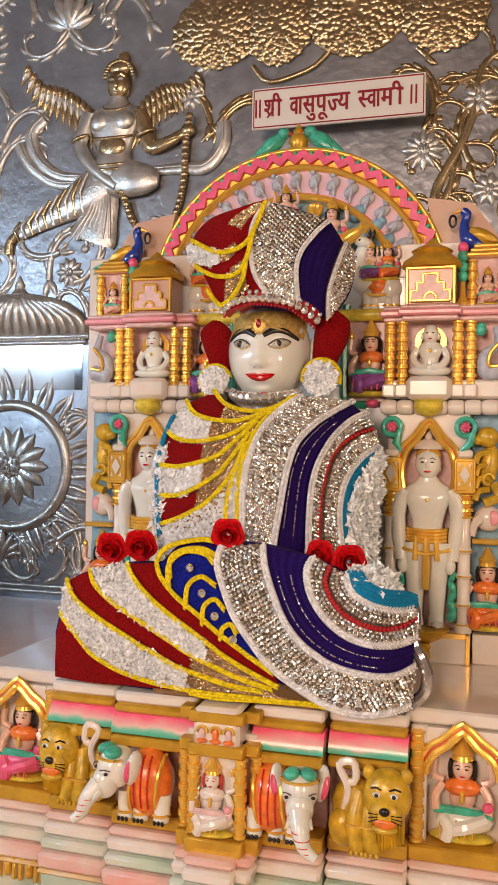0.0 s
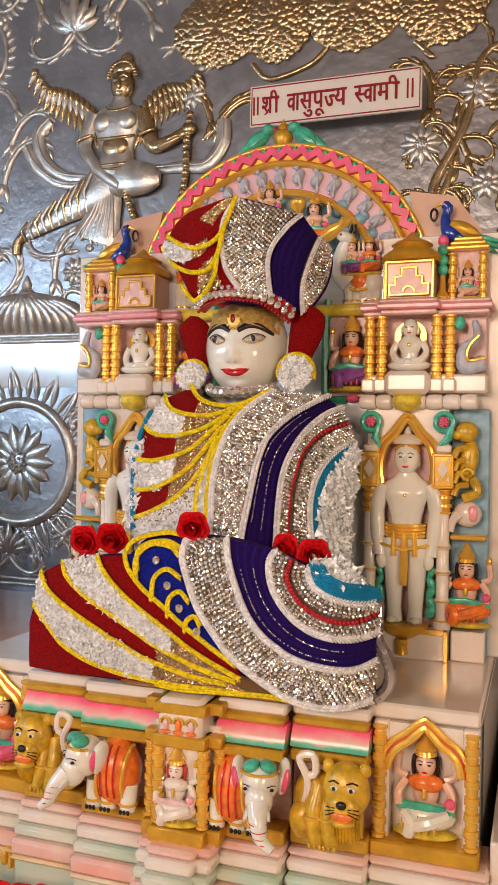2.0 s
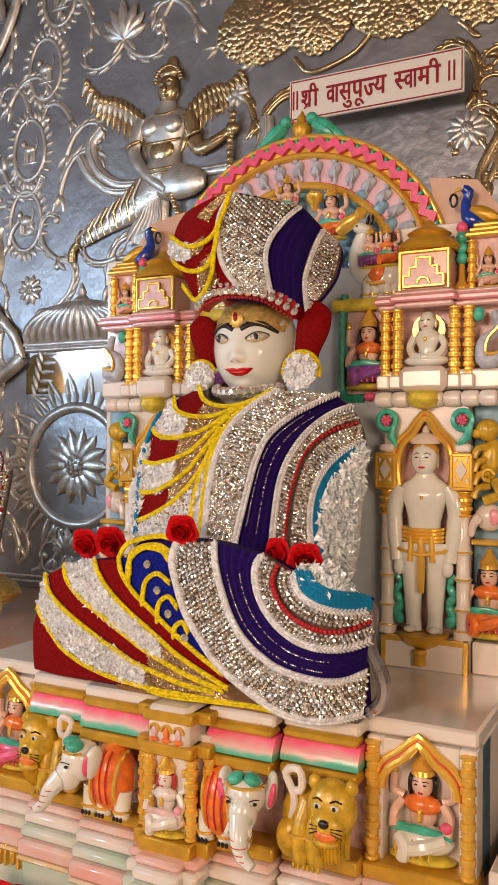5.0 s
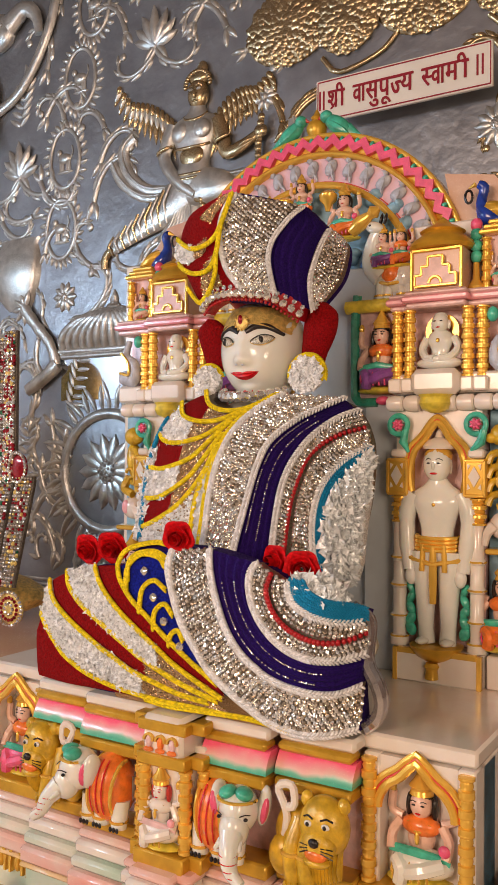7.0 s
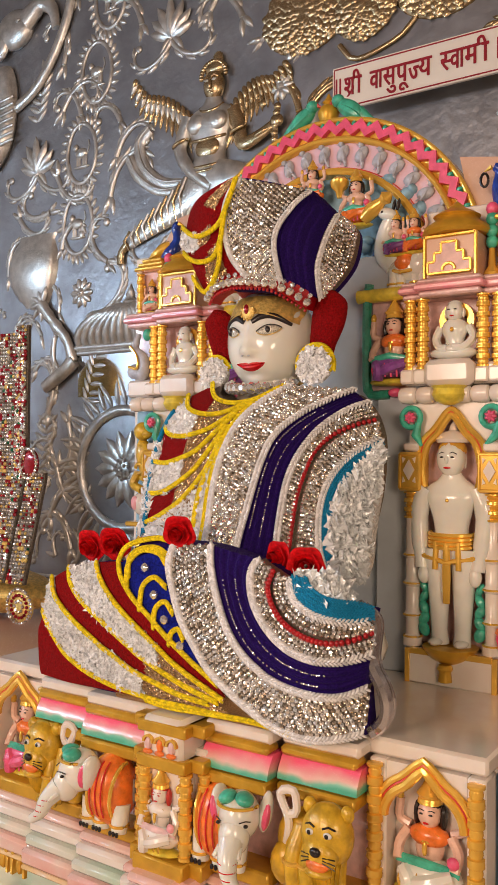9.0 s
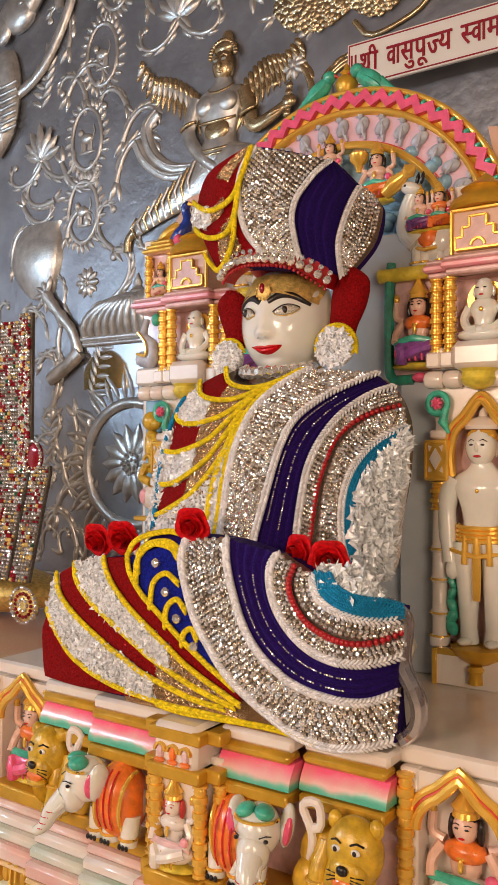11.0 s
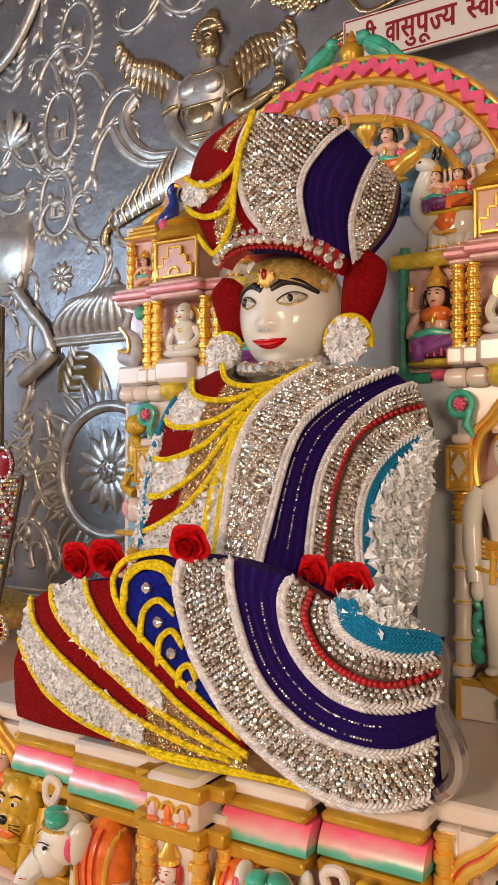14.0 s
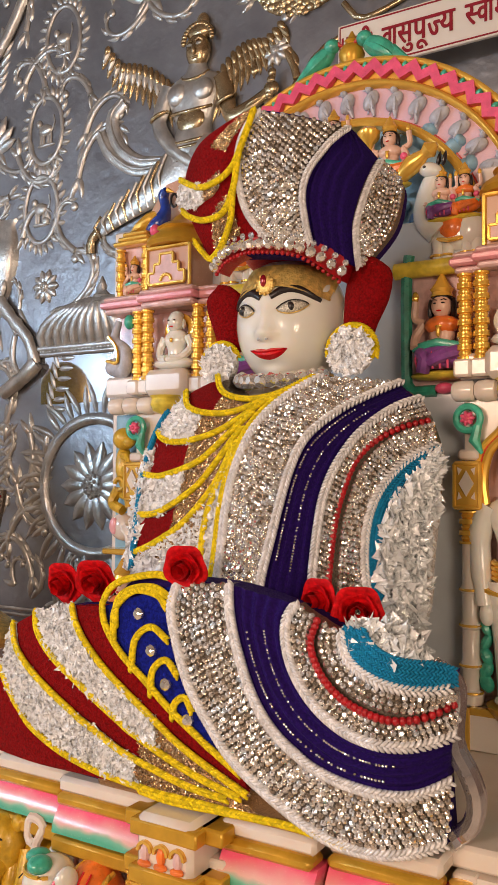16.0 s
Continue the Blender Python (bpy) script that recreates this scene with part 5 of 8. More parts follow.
a = Acc()
box(a, XC - 0.33, XC + 0.33, 2.050, 2.09, TOP, 1.92, 0, 0.004)
tpart("back_slab", a, SHADED_MARBLE, "marble slab, coloured grey for the shade on it")
for sg in (-1, 1):
    a = Acc()
    box(a, *sorted((XC + sg * 0.262, XC + sg * 0.165)), 2.022, 2.048, TOP, 1.605, 0, 0.003)
    tpart("side_slab", a, SHADED_MARBLE)
    a = Acc()
    box(a, *sorted((XC + sg * 0.262, XC + sg * 0.56)), 2.060, 2.11, TOP, 2.0, 0, 0.004)
    tpart("side_slab", a, MARBLE)
# arch
AZ, AY = 1.872, 2.085
a = Acc()
plate(a, [(XC + 0.262 * math.cos(t), AZ + 0.262 * math.sin(t)) for t in np.linspace(0, math.pi, 33)] + [(XC - 0.262, 1.82), (XC + 0.262, 1.82)], AY + 0.012, AY + 0.045)
tpart("tympanum", a, SKY_PAINT, "pale blue painted field")
for nm, r0, r1, y, mat, bul in (("bird_band", 0.268, 0.338, AY - 0.002, LILAC, 0.0), ("gold_rim", 0.254, 0.270, AY - 0.018, GOLD, 0.006), ("gold_rim", 0.330, 0.343, AY - 0.018, GOLD, 0.006), ("petal_band", 0.343, 0.382, AY - 0.006, GOLD_DULL, 0.004), ("gold_rim", 0.376, 0.387, AY - 0.014, GOLD, 0.003), ("red_line", 0.272, 0.2745, AY - 0.005, RED_LINE, 0.0)):
    a = Acc()
    arc_band(a, XC, AZ, r0, r1, -6, 186, y, AY + 0.04, 0, 56, bul)
    tpart(nm, a, mat)
for i in range(31):
    t = radians(-4 + 188 * i / 30)
    a = Acc()
    st = radians(188 / 30)
    zig = [(XC + r * math.cos(t + q * st), AZ + r * math.sin(t + q * st)) for r, q in ((0.364, 0.0), (0.382, 0.5), (0.364, 1.0), (0.343, 1.0), (0.359, 0.5), (0.343, 0.0))]
    plate(a, zig, AY - 0.022, AY)
    tpart("petal", a, ROSE_PAINT)
    t += st
    a = Acc()
    leaf(a, (XC + 0.360 * math.cos(t), AZ + 0.360 * math.sin(t)), math.degrees(t), 0.020, 0.016, AY - 0.012, 0.012)
    tpart("green_leaf", a, GREEN)


def small_bird(c, ang, size, mat, y):
    a = Acc()
    r = lambda dx, dz: (c[0] + size * (dx * math.cos(ang) - dz * math.sin(ang)), y, c[1] + size * (dx * math.sin(ang) + dz * math.cos(ang)))
    ell(a, r(0, 0), (size * 0.34, 0.010, size * 0.52), (0, math.degrees(-ang) + 25, 0), seg=10, rings=7)
    ell(a, r(-0.18, 0.52), (size * 0.19, 0.009, size * 0.19), seg=8, rings=6)
    tube(a, [r(-0.30, 0.52), r(-0.52, 0.48)], [size * 0.07, size * 0.01], 6)
    tube(a, [r(0.12, -0.3), r(0.30, -0.75)], [size * 0.16, size * 0.06], 6)
    tube(a, [r(-0.02, -0.4), r(-0.06, -0.66)], size * 0.035, 5)
    leaf(a, (r(0.0, 0.2)[0], r(0.0, 0.2)[2]), math.degrees(ang) - 70, size * 0.7, size * 0.35, y - 0.008, 0.006)
    return a


for i in range(19):
    t = radians(8 + 164 * i / 18)
    tpart("bird", small_bird((XC + 0.306 * math.cos(t), AZ + 0.306 * math.sin(t)), t - math.pi / 2, 0.040, None, AY - 0.006), BIRD_GREY, "grey carved bird")
# finial and parrots
a = Acc()
lathe(a, [(r, zz - 0.050) for r, zz in ((0.018, 2.285), (0.026, 2.292), (0.014, 2.300), (0.022, 2.318), (0.026, 2.332), (0.020, 2.346), (0.010, 2.352), (0.015, 2.358), (0.008, 2.366), (0.002, 2.378))], XC + 0.002, AY + 0.01, 0, 18)
tpart("finial", a, GOLD_DULL, "gilded pot finial")
for sg in (-1, 1):
    a = Acc()
    ell(a, (XC + sg * 0.063, AY, 2.276), (0.040, 0.018, 0.020), (0, sg * 35, 0), 0, 14, 8)
    ell(a, (XC + sg * 0.034, AY - 0.004, 2.300), (0.016, 0.014, 0.015), mi=0)
    tube(a, [(XC + sg * 0.022, AY - 0.004, 2.301), (XC + sg * 0.010, AY - 0.004, 2.295)], [0.006, 0.001], 6, 1)
    tube(a, [(XC + sg * 0.085, AY, 2.263), (XC + sg * 0.120, AY, 2.238)], [0.016, 0.006], 8, 0, 0.6)
    leaf(a, (XC + sg * 0.042, 2.284), -35 if sg > 0 else 215, 0.065, 0.024, AY - 0.014, 0.010, 0)
    tpart("parrot", a, [GREEN, RED_LINE], "green painted parrot")


# ---- figures: each one mesh ----
IVORY = material("ivory_white_marble", (0.80, 0.79, 0.72), 0.18, 0, 0.05, 14, 0.05, 200, coat=0.5, sss=0.2)
FIG = [IVORY, GOLD, SKIN, HAIR, ORANGE, GREEN, ROSE_PAINT, PURPLE, LIPS, LEMON]


def loft(a, rings, seg=20, mi=0):
    """A body of oval cross-sections: rows of centre, half width, half depth."""
    rows = catmull([(*c, w, d) for c, w, d in rings], 4 * len(rings))
    v = []
    for cx, cy, cz, w, d in rows:
        v += [(cx + w * math.cos(t), cy + d * math.sin(t), cz) for t in np.linspace(0, 2 * math.pi, seg, endpoint=False)]
    n = len(rows)
    f = [(i * seg + j, i * seg + (j + 1) % seg, (i + 1) * seg + (j + 1) % seg, (i + 1) * seg + j) for i in range(n - 1) for j in range(seg)]
    f += [tuple(range(seg))[::-1], tuple((n - 1) * seg + j for j in range(seg))]
    a.add(v, f, mi)


def standing_figure(x, y, z0, h):
    a = Acc()
    k = h / 0.40
    P = lambda dx, dy, dz: (x + dx * k, y + dy * k, z0 + dz * k)
    for sg in (-1, 1):
        tube(a, [P(sg * 0.022, 0, 0.0), P(sg * 0.024, 0, 0.03), P(sg * 0.025, 0, 0.10), P(sg * 0.028, 0, 0.19)], [0.018 * k, 0.016 * k, 0.021 * k, 0.028 * k], 14)
        ell(a, P(sg * 0.026, -0.014, 0.006), (0.014 * k, 0.026 * k, 0.008 * k))
        tube(a, catmull([P(sg * 0.050, 0.002, 0.308), P(sg * 0.066, 0.0, 0.272), P(sg * 0.064, -0.004, 0.21), P(sg * 0.056, -0.010, 0.15)], 10), [0.020 * k] * 4 + [0.0175 * k] * 4 + [0.0145 * k] * 3, 12)
        ell(a, P(sg * 0.052, -0.012, 0.138), (0.013 * k, 0.012 * k, 0.020 * k))
        ell(a, P(sg * 0.026, 0.004, 0.364), (0.003 * k, 0.006 * k, 0.016 * k))
        tube(a, [P(sg * 0.022, -0.026, 0.205), P(sg * 0.024, -0.028, 0.15)], 0.006 * k, 8, 1, 0.7)
    loft(a, [(P(0, 0.002, 0.165), 0.036 * k, 0.022 * k), (P(0, 0, 0.195), 0.041 * k, 0.026 * k), (P(0, 0, 0.225), 0.034 * k, 0.023 * k), (P(0, 0, 0.262), 0.042 * k, 0.026 * k), (P(0, 0, 0.292), 0.054 * k, 0.028 * k), (P(0, 0.002, 0.312), 0.051 * k, 0.022 * k), (P(0, 0.003, 0.326), 0.030 * k, 0.018 * k), (P(0, 0.002, 0.345), 0.015 * k, 0.015 * k)])
    ell(a, P(0, -0.004, 0.368), (0.029 * k, 0.028 * k, 0.036 * k), seg=16, rings=12)
    ell(a, P(0, 0.003, 0.386), (0.0295 * k, 0.028 * k, 0.021 * k), mi=1, seg=14, rings=8)
    ell(a, P(0, -0.030, 0.366), (0.004 * k, 0.006 * k, 0.009 * k))
    for sg in (-1, 1):
        ell(a, P(sg * 0.010, -0.029, 0.371), (0.005 * k, 0.002 * k, 0.002 * k), mi=3, seg=8, rings=5)
        tube(a, [P(sg * 0.004, -0.029, 0.378), P(sg * 0.011, -0.028, 0.381), P(sg * 0.018, -0.024, 0.377)], 0.001 * k, 5, 3)
    ell(a, P(0, -0.029, 0.350), (0.008 * k, 0.003 * k, 0.0025 * k), mi=8, seg=8, rings=5)
    ell(a, P(0, -0.028, 0.286), (0.004 * k, 0.002 * k, 0.004 * k), mi=1, seg=8, rings=5)
    for dz in (0.196, 0.204, 0.212, 0.220):
        tube(a, [P(0.045 * math.sin(t), -0.030 * math.cos(t), dz - 0.003 * math.cos(t)) for t in np.linspace(-1.7, 1.7, 14)], 0.0045 * k, 6, 1)
    tube(a, [P(0, -0.030, 0.20), P(0.001, -0.032, 0.14), P(0, -0.028, 0.085)], [0.007 * k, 0.009 * k, 0.007 * k], 8, 1, 0.6)
    tube(a, [P(-0.055, -0.016, 0.175), P(0, -0.034, 0.165), P(0.055, -0.016, 0.175)], 0.005 * k, 6, 1)
    return a


def seated_figure(x, y, z0, h, halo=True):
    a = Acc()
    k = h / 0.12
    P = lambda dx, dy, dz: (x + dx * k, y + dy * k, z0 + dz * k)
    if halo:
        arc_band(a, x, z0 + 0.082 * k, 0.022 * k, 0.036 * k, -40, 220, y + 0.012 * k, y + 0.022 * k, 1, 20)
    ell(a, P(0, -0.004, 0.014), (0.050 * k, 0.024 * k, 0.014 * k), seg=16)
    ell(a, P(0, -0.016, 0.020), (0.026 * k, 0.014 * k, 0.009 * k), seg=12)
    loft(a, [(P(0, 0.003, 0.018), 0.022 * k, 0.016 * k), (P(0, 0.003, 0.040), 0.019 * k, 0.015 * k), (P(0, 0.002, 0.060), 0.027 * k, 0.017 * k), (P(0, 0.003, 0.074), 0.024 * k, 0.014 * k), (P(0, 0.003, 0.084), 0.010 * k, 0.010 * k)], 16)
    for sg in (-1, 1):
        tube(a, catmull([P(sg * 0.028, 0.002, 0.068), P(sg * 0.038, 0, 0.045), P(sg * 0.024, -0.016, 0.024), P(sg * 0.004, -0.024, 0.022)], 8), 0.0085 * k, 8)
        ell(a, P(sg * 0.018, 0.002, 0.094), (0.004 * k, 0.005 * k, 0.010 * k), seg=6, rings=5)
        ell(a, P(sg * 0.007, -0.0165, 0.100), (0.0032 * k, 0.0015 * k, 0.0014 * k), mi=3, seg=6, rings=4)
    ell(a, P(0, 0, 0.097), (0.018 * k, 0.017 * k, 0.022 * k), seg=14)
    ell(a, P(0, 0.003, 0.111), (0.015 * k, 0.014 * k, 0.010 * k), mi=0, seg=10)
    ell(a, P(0, -0.0165, 0.087), (0.005 * k, 0.002 * k, 0.0016 * k), mi=8, seg=6, rings=4)
    ell(a, P(0, -0.017, 0.060), (0.004 * k, 0.002 * k, 0.005 * k), mi=1, seg=6, rings=4)
    return a


def deity(x, y, z0, h, cloth=4, wrap=0, skin=2, turn=0.0):
    """A small seated, crowned figure with painted dress."""
    a = Acc()
    k = h / 0.17
    P = lambda dx, dy, dz: (x + dx * k, y + dy * k, z0 + dz * k)
    ell(a, P(0, 0, 0.006), (0.052 * k, 0.026 * k, 0.008 * k), mi=9, seg=16)
    ell(a, P(0.004, -0.006, 0.036), (0.046 * k, 0.024 * k, 0.022 * k), mi=wrap, seg=14)
    tube(a, catmull([P(-0.030, -0.018, 0.040), P(-0.020, -0.028, 0.030), P(-0.024, -0.024, 0.010)], 6), 0.011 * k, 8, wrap)
    tube(a, catmull([P(0.036, -0.016, 0.042), P(0.010, -0.030, 0.034), P(-0.012, -0.026, 0.026)], 6), 0.011 * k, 8, wrap)
    tube(a, [P(-0.044, -0.010, 0.050), P(0, -0.024, 0.056), P(0.046, -0.010, 0.046)], 0.007 * k, 8, 5, 0.7)
    ell(a, P(0, 0, 0.070), (0.021 * k, 0.015 * k, 0.026 * k), mi=skin, seg=12)
    ell(a, P(0, -0.001, 0.086), (0.029 * k, 0.018 * k, 0.016 * k), mi=cloth, seg=14)
    for sg in (-1, 1):
        tube(a, catmull([P(sg * 0.030, 0, 0.090), P(sg * 0.042, -0.004, 0.070), P(sg * 0.040, -0.016, 0.050)], 6), 0.0075 * k, 8, skin)
        tube(a, catmull([P(sg * 0.030, 0.004, 0.092), P(sg * 0.046, 0.004, 0.100), P(sg * 0.044, 0.002, 0.128)], 6), 0.0065 * k, 8, skin)
        ell(a, P(sg * 0.044, 0.0, 0.134), (0.006 * k, 0.006 * k, 0.010 * k), mi=1, seg=8, rings=6)
        ell(a, P(sg * 0.019, 0.002, 0.112), (0.005 * k, 0.008 * k, 0.018 * k), mi=3, seg=8, rings=6)
        ell(a, P(sg * 0.0065, -0.0165, 0.119), (0.0034 * k, 0.0015 * k, 0.0014 * k), mi=3, seg=6, rings=4)
        tube(a, [P(sg * 0.003, -0.0165, 0.1235), P(sg * 0.008, -0.016, 0.125), P(sg * 0.012, -0.014, 0.123)], 0.0007 * k, 4, 3)
    ell(a, P(0, -0.002, 0.116), (0.0165 * k, 0.016 * k, 0.020 * k), mi=skin, seg=14)
    ell(a, P(0, 0.002, 0.130), (0.0165 * k, 0.016 * k, 0.010 * k), mi=3, seg=12)
    lathe(a, [(0.018 * k, z0 + 0.131 * k), (0.016 * k, z0 + 0.138 * k), (0.019 * k, z0 + 0.143 * k), (0.012 * k, z0 + 0.152 * k), (0.008 * k, z0 + 0.160 * k), (0.002 * k, z0 + 0.170 * k)], x, y, 1, 12)
    ell(a, P(0, -0.0165, 0.107), (0.0045 * k, 0.002 * k, 0.0016 * k), mi=8, seg=6, rings=4)
    tube(a, [P(0.016 * math.sin(t), -0.017 + 0.006 * abs(math.sin(t)), 0.094 - 0.012 * math.cos(t)) for t in np.linspace(-1.5, 1.5, 9)], 0.003 * k, 6, 1)
    ell(a, P(0, -0.020, 0.074), (0.004 * k, 0.003 * k, 0.010 * k), mi=1, seg=8, rings=6)
    ell(a, P(0.040, -0.020, 0.064), (0.009 * k, 0.006 * k, 0.009 * k), mi=6, seg=8, rings=6)
    for i in range(5):
        tube(a, [P(-0.032 + 0.012 * i, -0.026, 0.042), P(-0.034 + 0.013 * i, -0.030, 0.028), P(-0.030 + 0.012 * i, -0.028, 0.014)], 0.0018 * k, 5, 6 if wrap else 1)
    return a


def niche_tower(sg):
    """Pillars, standing figure, small shrine and roof on one side."""
    c = XC + sg * 0.345
    X = lambda d: c + sg * d   # d grows away from the middle
    t_y = 1.975
    a = Acc()
    box(a, *sorted((X(-0.088), X(0.100))), t_y - 0.01, 2.06, TOP, 1.088, 0, 0.003)
    tpart("plinth", a, MARBLE)
    a = Acc()
    for d in (-0.088, 0.090):
        box(a, *sorted((X(d), X(d + 0.010))), t_y - 0.013, t_y, TOP, 1.088, 0, 0.001)
    box(a, *sorted((X(-0.078), X(0.090))), t_y - 0.013, t_y, 1.078, 1.090, 0, 0.001)
    tpart("gilded_strip", a, GOLD)
    a = Acc()
    lathe(a, [(0.010, 1.062), (0.026, 1.066), (0.042, 1.076), (0.053, 1.090), (0.056, 1.097), (0.050, 1.099), (0.002, 1.0985)], c, t_y + 0.012, 0, 24)
    lathe(a, [(0.004, 1.030), (0.014, 1.033), (0.012, 1.052), (0.016, 1.058), (0.012, 1.066)], c, t_y - 0.018, 0, 14)
    tpart("bracket", a, [GOLD_DULL])
    a = Acc()
    box(a, *sorted((X(-0.090), X(0.092))), 2.020, 2.058, 1.088, 1.580, 0, 0.003)
    tpart("niche_back", a, PALE_PINK)
    for d in (-0.083, 0.083):
        a = Acc()
        lathe(a, [(0.020, 1.090), (0.020, 1.105), (0.014, 1.112), (0.0145, 1.145), (0.018, 1.149), (0.018, 1.155), (0.0145, 1.160), (0.0145, 1.210), (0.018, 1.214), (0.018, 1.220), (0.0145, 1.225), (0.0145, 1.268), (0.018, 1.272), (0.018, 1.278), (0.0145, 1.283), (0.0145, 1.350)], X(d), 1.992, 0, 16)
        shaft = tpart("column", a, MARBLE)
        for zz in (1.152, 1.217, 1.275, 1.108):
            a = Acc()
            tube(a, [(X(d) + 0.0185 * math.cos(t), 1.992 + 0.0185 * math.sin(t), zz) for t in np.linspace(0, 2 * math.pi, 17)], 0.0022, 6)
            tpart("gilded_ring", a, GOLD, parent=shaft)
        post(throne, X(d), 1.992, 1.350, 1.405, 0.0165, 3)
        a = Acc()
        box(a, X(d) - 0.0235, X(d) + 0.0235, 1.968, 2.02, 1.406, 1.486, 0, 0.004)
        pier = tpart("pier_block", a, GOLD)
        a = Acc()
        corner = [(0.0205, 1.4105), (0.0205, 1.4815), (-0.0205, 1.4815), (-0.0205, 1.4105), (0.0205, 1.4105)]
        for (u0, w0), (u1, w1) in zip(corner, corner[1:]):
            tube(a, [(X(d) + u0, 1.9675, w0), (X(d) + u1, 1.9675, w1)], 0.0032, 6)
        tpart("gilded_frame", a, GOLD, parent=pier)
        for q in range(4):
            t = math.pi / 4 + q * math.pi / 2
            a = Acc()
            plate(a, [(X(d) + 0.0165 * math.cos(t) + 0.0042 * math.cos(t + u), 1.449 + 0.0300 * math.sin(t) + 0.0075 * math.sin(t + u)) for u in (0, 2.0, 4.2)], 1.9655, 1.969)
            tpart("white_inlay", a, MARBLE, parent=pier)
        a = Acc()
        plate(a, [(X(d) + 0.012, 1.449), (X(d), 1.470), (X(d) - 0.012, 1.449), (X(d), 1.428)], 1.9645, 1.969)
        tpart("diamond", a, MARBLE, parent=pier)
        a = Acc()
        box(a, X(d) - 0.017, X(d) + 0.017, 1.975, 2.02, 1.487, 1.505, 0, 0.004)
        tpart("pier_cap", a, MARBLE)
        a = Acc()
        pts = [(X(d) + sg * 0.0 + 0.020 * math.cos(t) * (1 - 0.0 * t), 1.978, 1.556 + 0.020 * math.sin(t)) for t in np.linspace(-0.6, 5.2, 20)]
        tube(a, pts, 0.006, 8)
        tube(a, [(X(d) + 0.016, 1.978, 1.545), (X(d) + 0.010, 1.978, 1.520), (X(d) + (0.022 if d * sg < 0 else -0.014), 1.980, 1.498)], [0.007, 0.010, 0.003], 8)
        curl = tpart("curled_leaf", a, GREEN)
        a = Acc()
        flower(a, (X(d), 1.556), 0.013, 7, 1.976, 0.008, 0, 0.4)
        tpart("rosette", a, ROSE_PAINT, parent=curl)
    # cusped arch over the figure
    for off, r, mat in ((0.0, 0.0075, GOLD), (0.013, 0.006, GOLD), (0.0065, 0.003, RED_LINE)):
        line = [(0.056 + off, 1.415), (0.060 + off, 1.455), (0.050 + off, 1.500 + off * 0.3), (0.028 + off * 0.6, 1.525 + off * 0.7), (0.0, 1.560 + off)]
        line = line + [(-x, zz) for x, zz in line[::-1][1:]]
        a = Acc()
        tube(a, [(c + x, 1.985, zz) for x, zz in catmull(line, 40)], r, 8)
        tpart("arch_moulding", a, mat)
    for k in (-1, 1):
        a = Acc()
        plate(a, [(c + k * x, zz) for x, zz in ((0.064, 1.43), (0.068, 1.46), (0.056, 1.506), (0.030, 1.534), (0.0, 1.572), (0.0, 1.588), (0.092, 1.588), (0.092, 1.43))], 1.992, 2.03)
        tpart("spandrel", a, MARBLE)
    a = Acc()
    lathe(a, [(0.034, 1.505), (0.036, 1.512), (0.026, 1.524), (0.010, 1.530), (0.008, 1.540), (0.002, 1.548)], c, 2.0, 0, 18)
    tpart("canopy", a, MARBLE)
    tpart("figure", standing_figure(c, 1.990, 1.100, 0.405), FIG, "white marble standing figure with gilded loincloth")
    for k in (-1, 1):
        a = Acc()
        for q in range(5):
            ell(a, (c + k * 0.058, 1.992, 1.125 + 0.022 * q), (0.012 - 0.001 * q, 0.010, 0.016), (0, k * 25 * (-1) ** q, 0), seg=8, rings=6)
        tpart("attendant_leaf", a, GREEN)
    # roll beam with a vase
    for k in range(7):
        d = -0.110 + k * 0.038
        a = Acc()
        tube(a, [(X(d), 1.985, 1.602), (X(d + 0.005), 1.985, 1.602), (X(d + 0.018), 1.985, 1.602), (X(d + 0.033), 1.985, 1.602), (X(d + 0.037), 1.985, 1.602)], [0.013, 0.017, 0.018, 0.017, 0.013], 12)
        tpart("roll_moulding", a, MARBLE)
    a = Acc()
    lathe(a, [(0.010, 1.580), (0.028, 1.588), (0.034, 1.600), (0.031, 1.612), (0.036, 1.618), (0.004, 1.620)], c, 1.972, 0, 18)
    tpart("vase", a, LEMON)
    # small shrine
    a = Acc()
    box(a, *sorted((X(-0.105), X(0.175))), 1.985, 2.07, 1.622, 1.665, 0, 0.006)
    tpart("shrine_base", a, MARBLE)
    a = Acc()
    box(a, c - 0.052, c + 0.052, 1.955, 2.0, 1.618, 1.672, 0, 0.012)
    tpart("shrine_seat", a, MARBLE)
    a = Acc()
    box(a, *sorted((X(-0.100), X(0.170))), 2.030, 2.07, 1.665, 1.810, 0, 0.003)
    tpart("shrine_back", a, PALE_PINK)
    tpart("figure", seated_figure(c, 2.000, 1.672, 0.122), FIG, "small marble seated figure with an orange halo")
    for d in (-0.092, -0.063, 0.063, 0.092):
        post(throne, X(d), 1.988 + (0.006 if abs(d) > 0.08 else 0), 1.655, 1.800, 0.0115, 7)
        a = Acc()
        box(a, X(d) - 0.015, X(d) + 0.015, 1.972, 2.03, 1.625, 1.655, 0, 0.004)
        tpart("post_foot", a, MARBLE)
    for z0, z1, g, mat in ((1.800, 1.812, 0.0, PALE_PINK), (1.812, 1.826, 0.008, PINK), (1.826, 1.836, 0.003, PALE_PINK)):
        a = Acc()
        box(a, *sorted((X(-0.108 - g), X(0.178 + g))), 1.985 - g, 2.07, z0, z1, 0, 0.004)
        box(a, c - 0.064 - g, c + 0.064 + g, 1.962 - g, 2.0, z0, z1, 0, 0.004)
        tpart("cornice", a, mat)
    a = Acc()
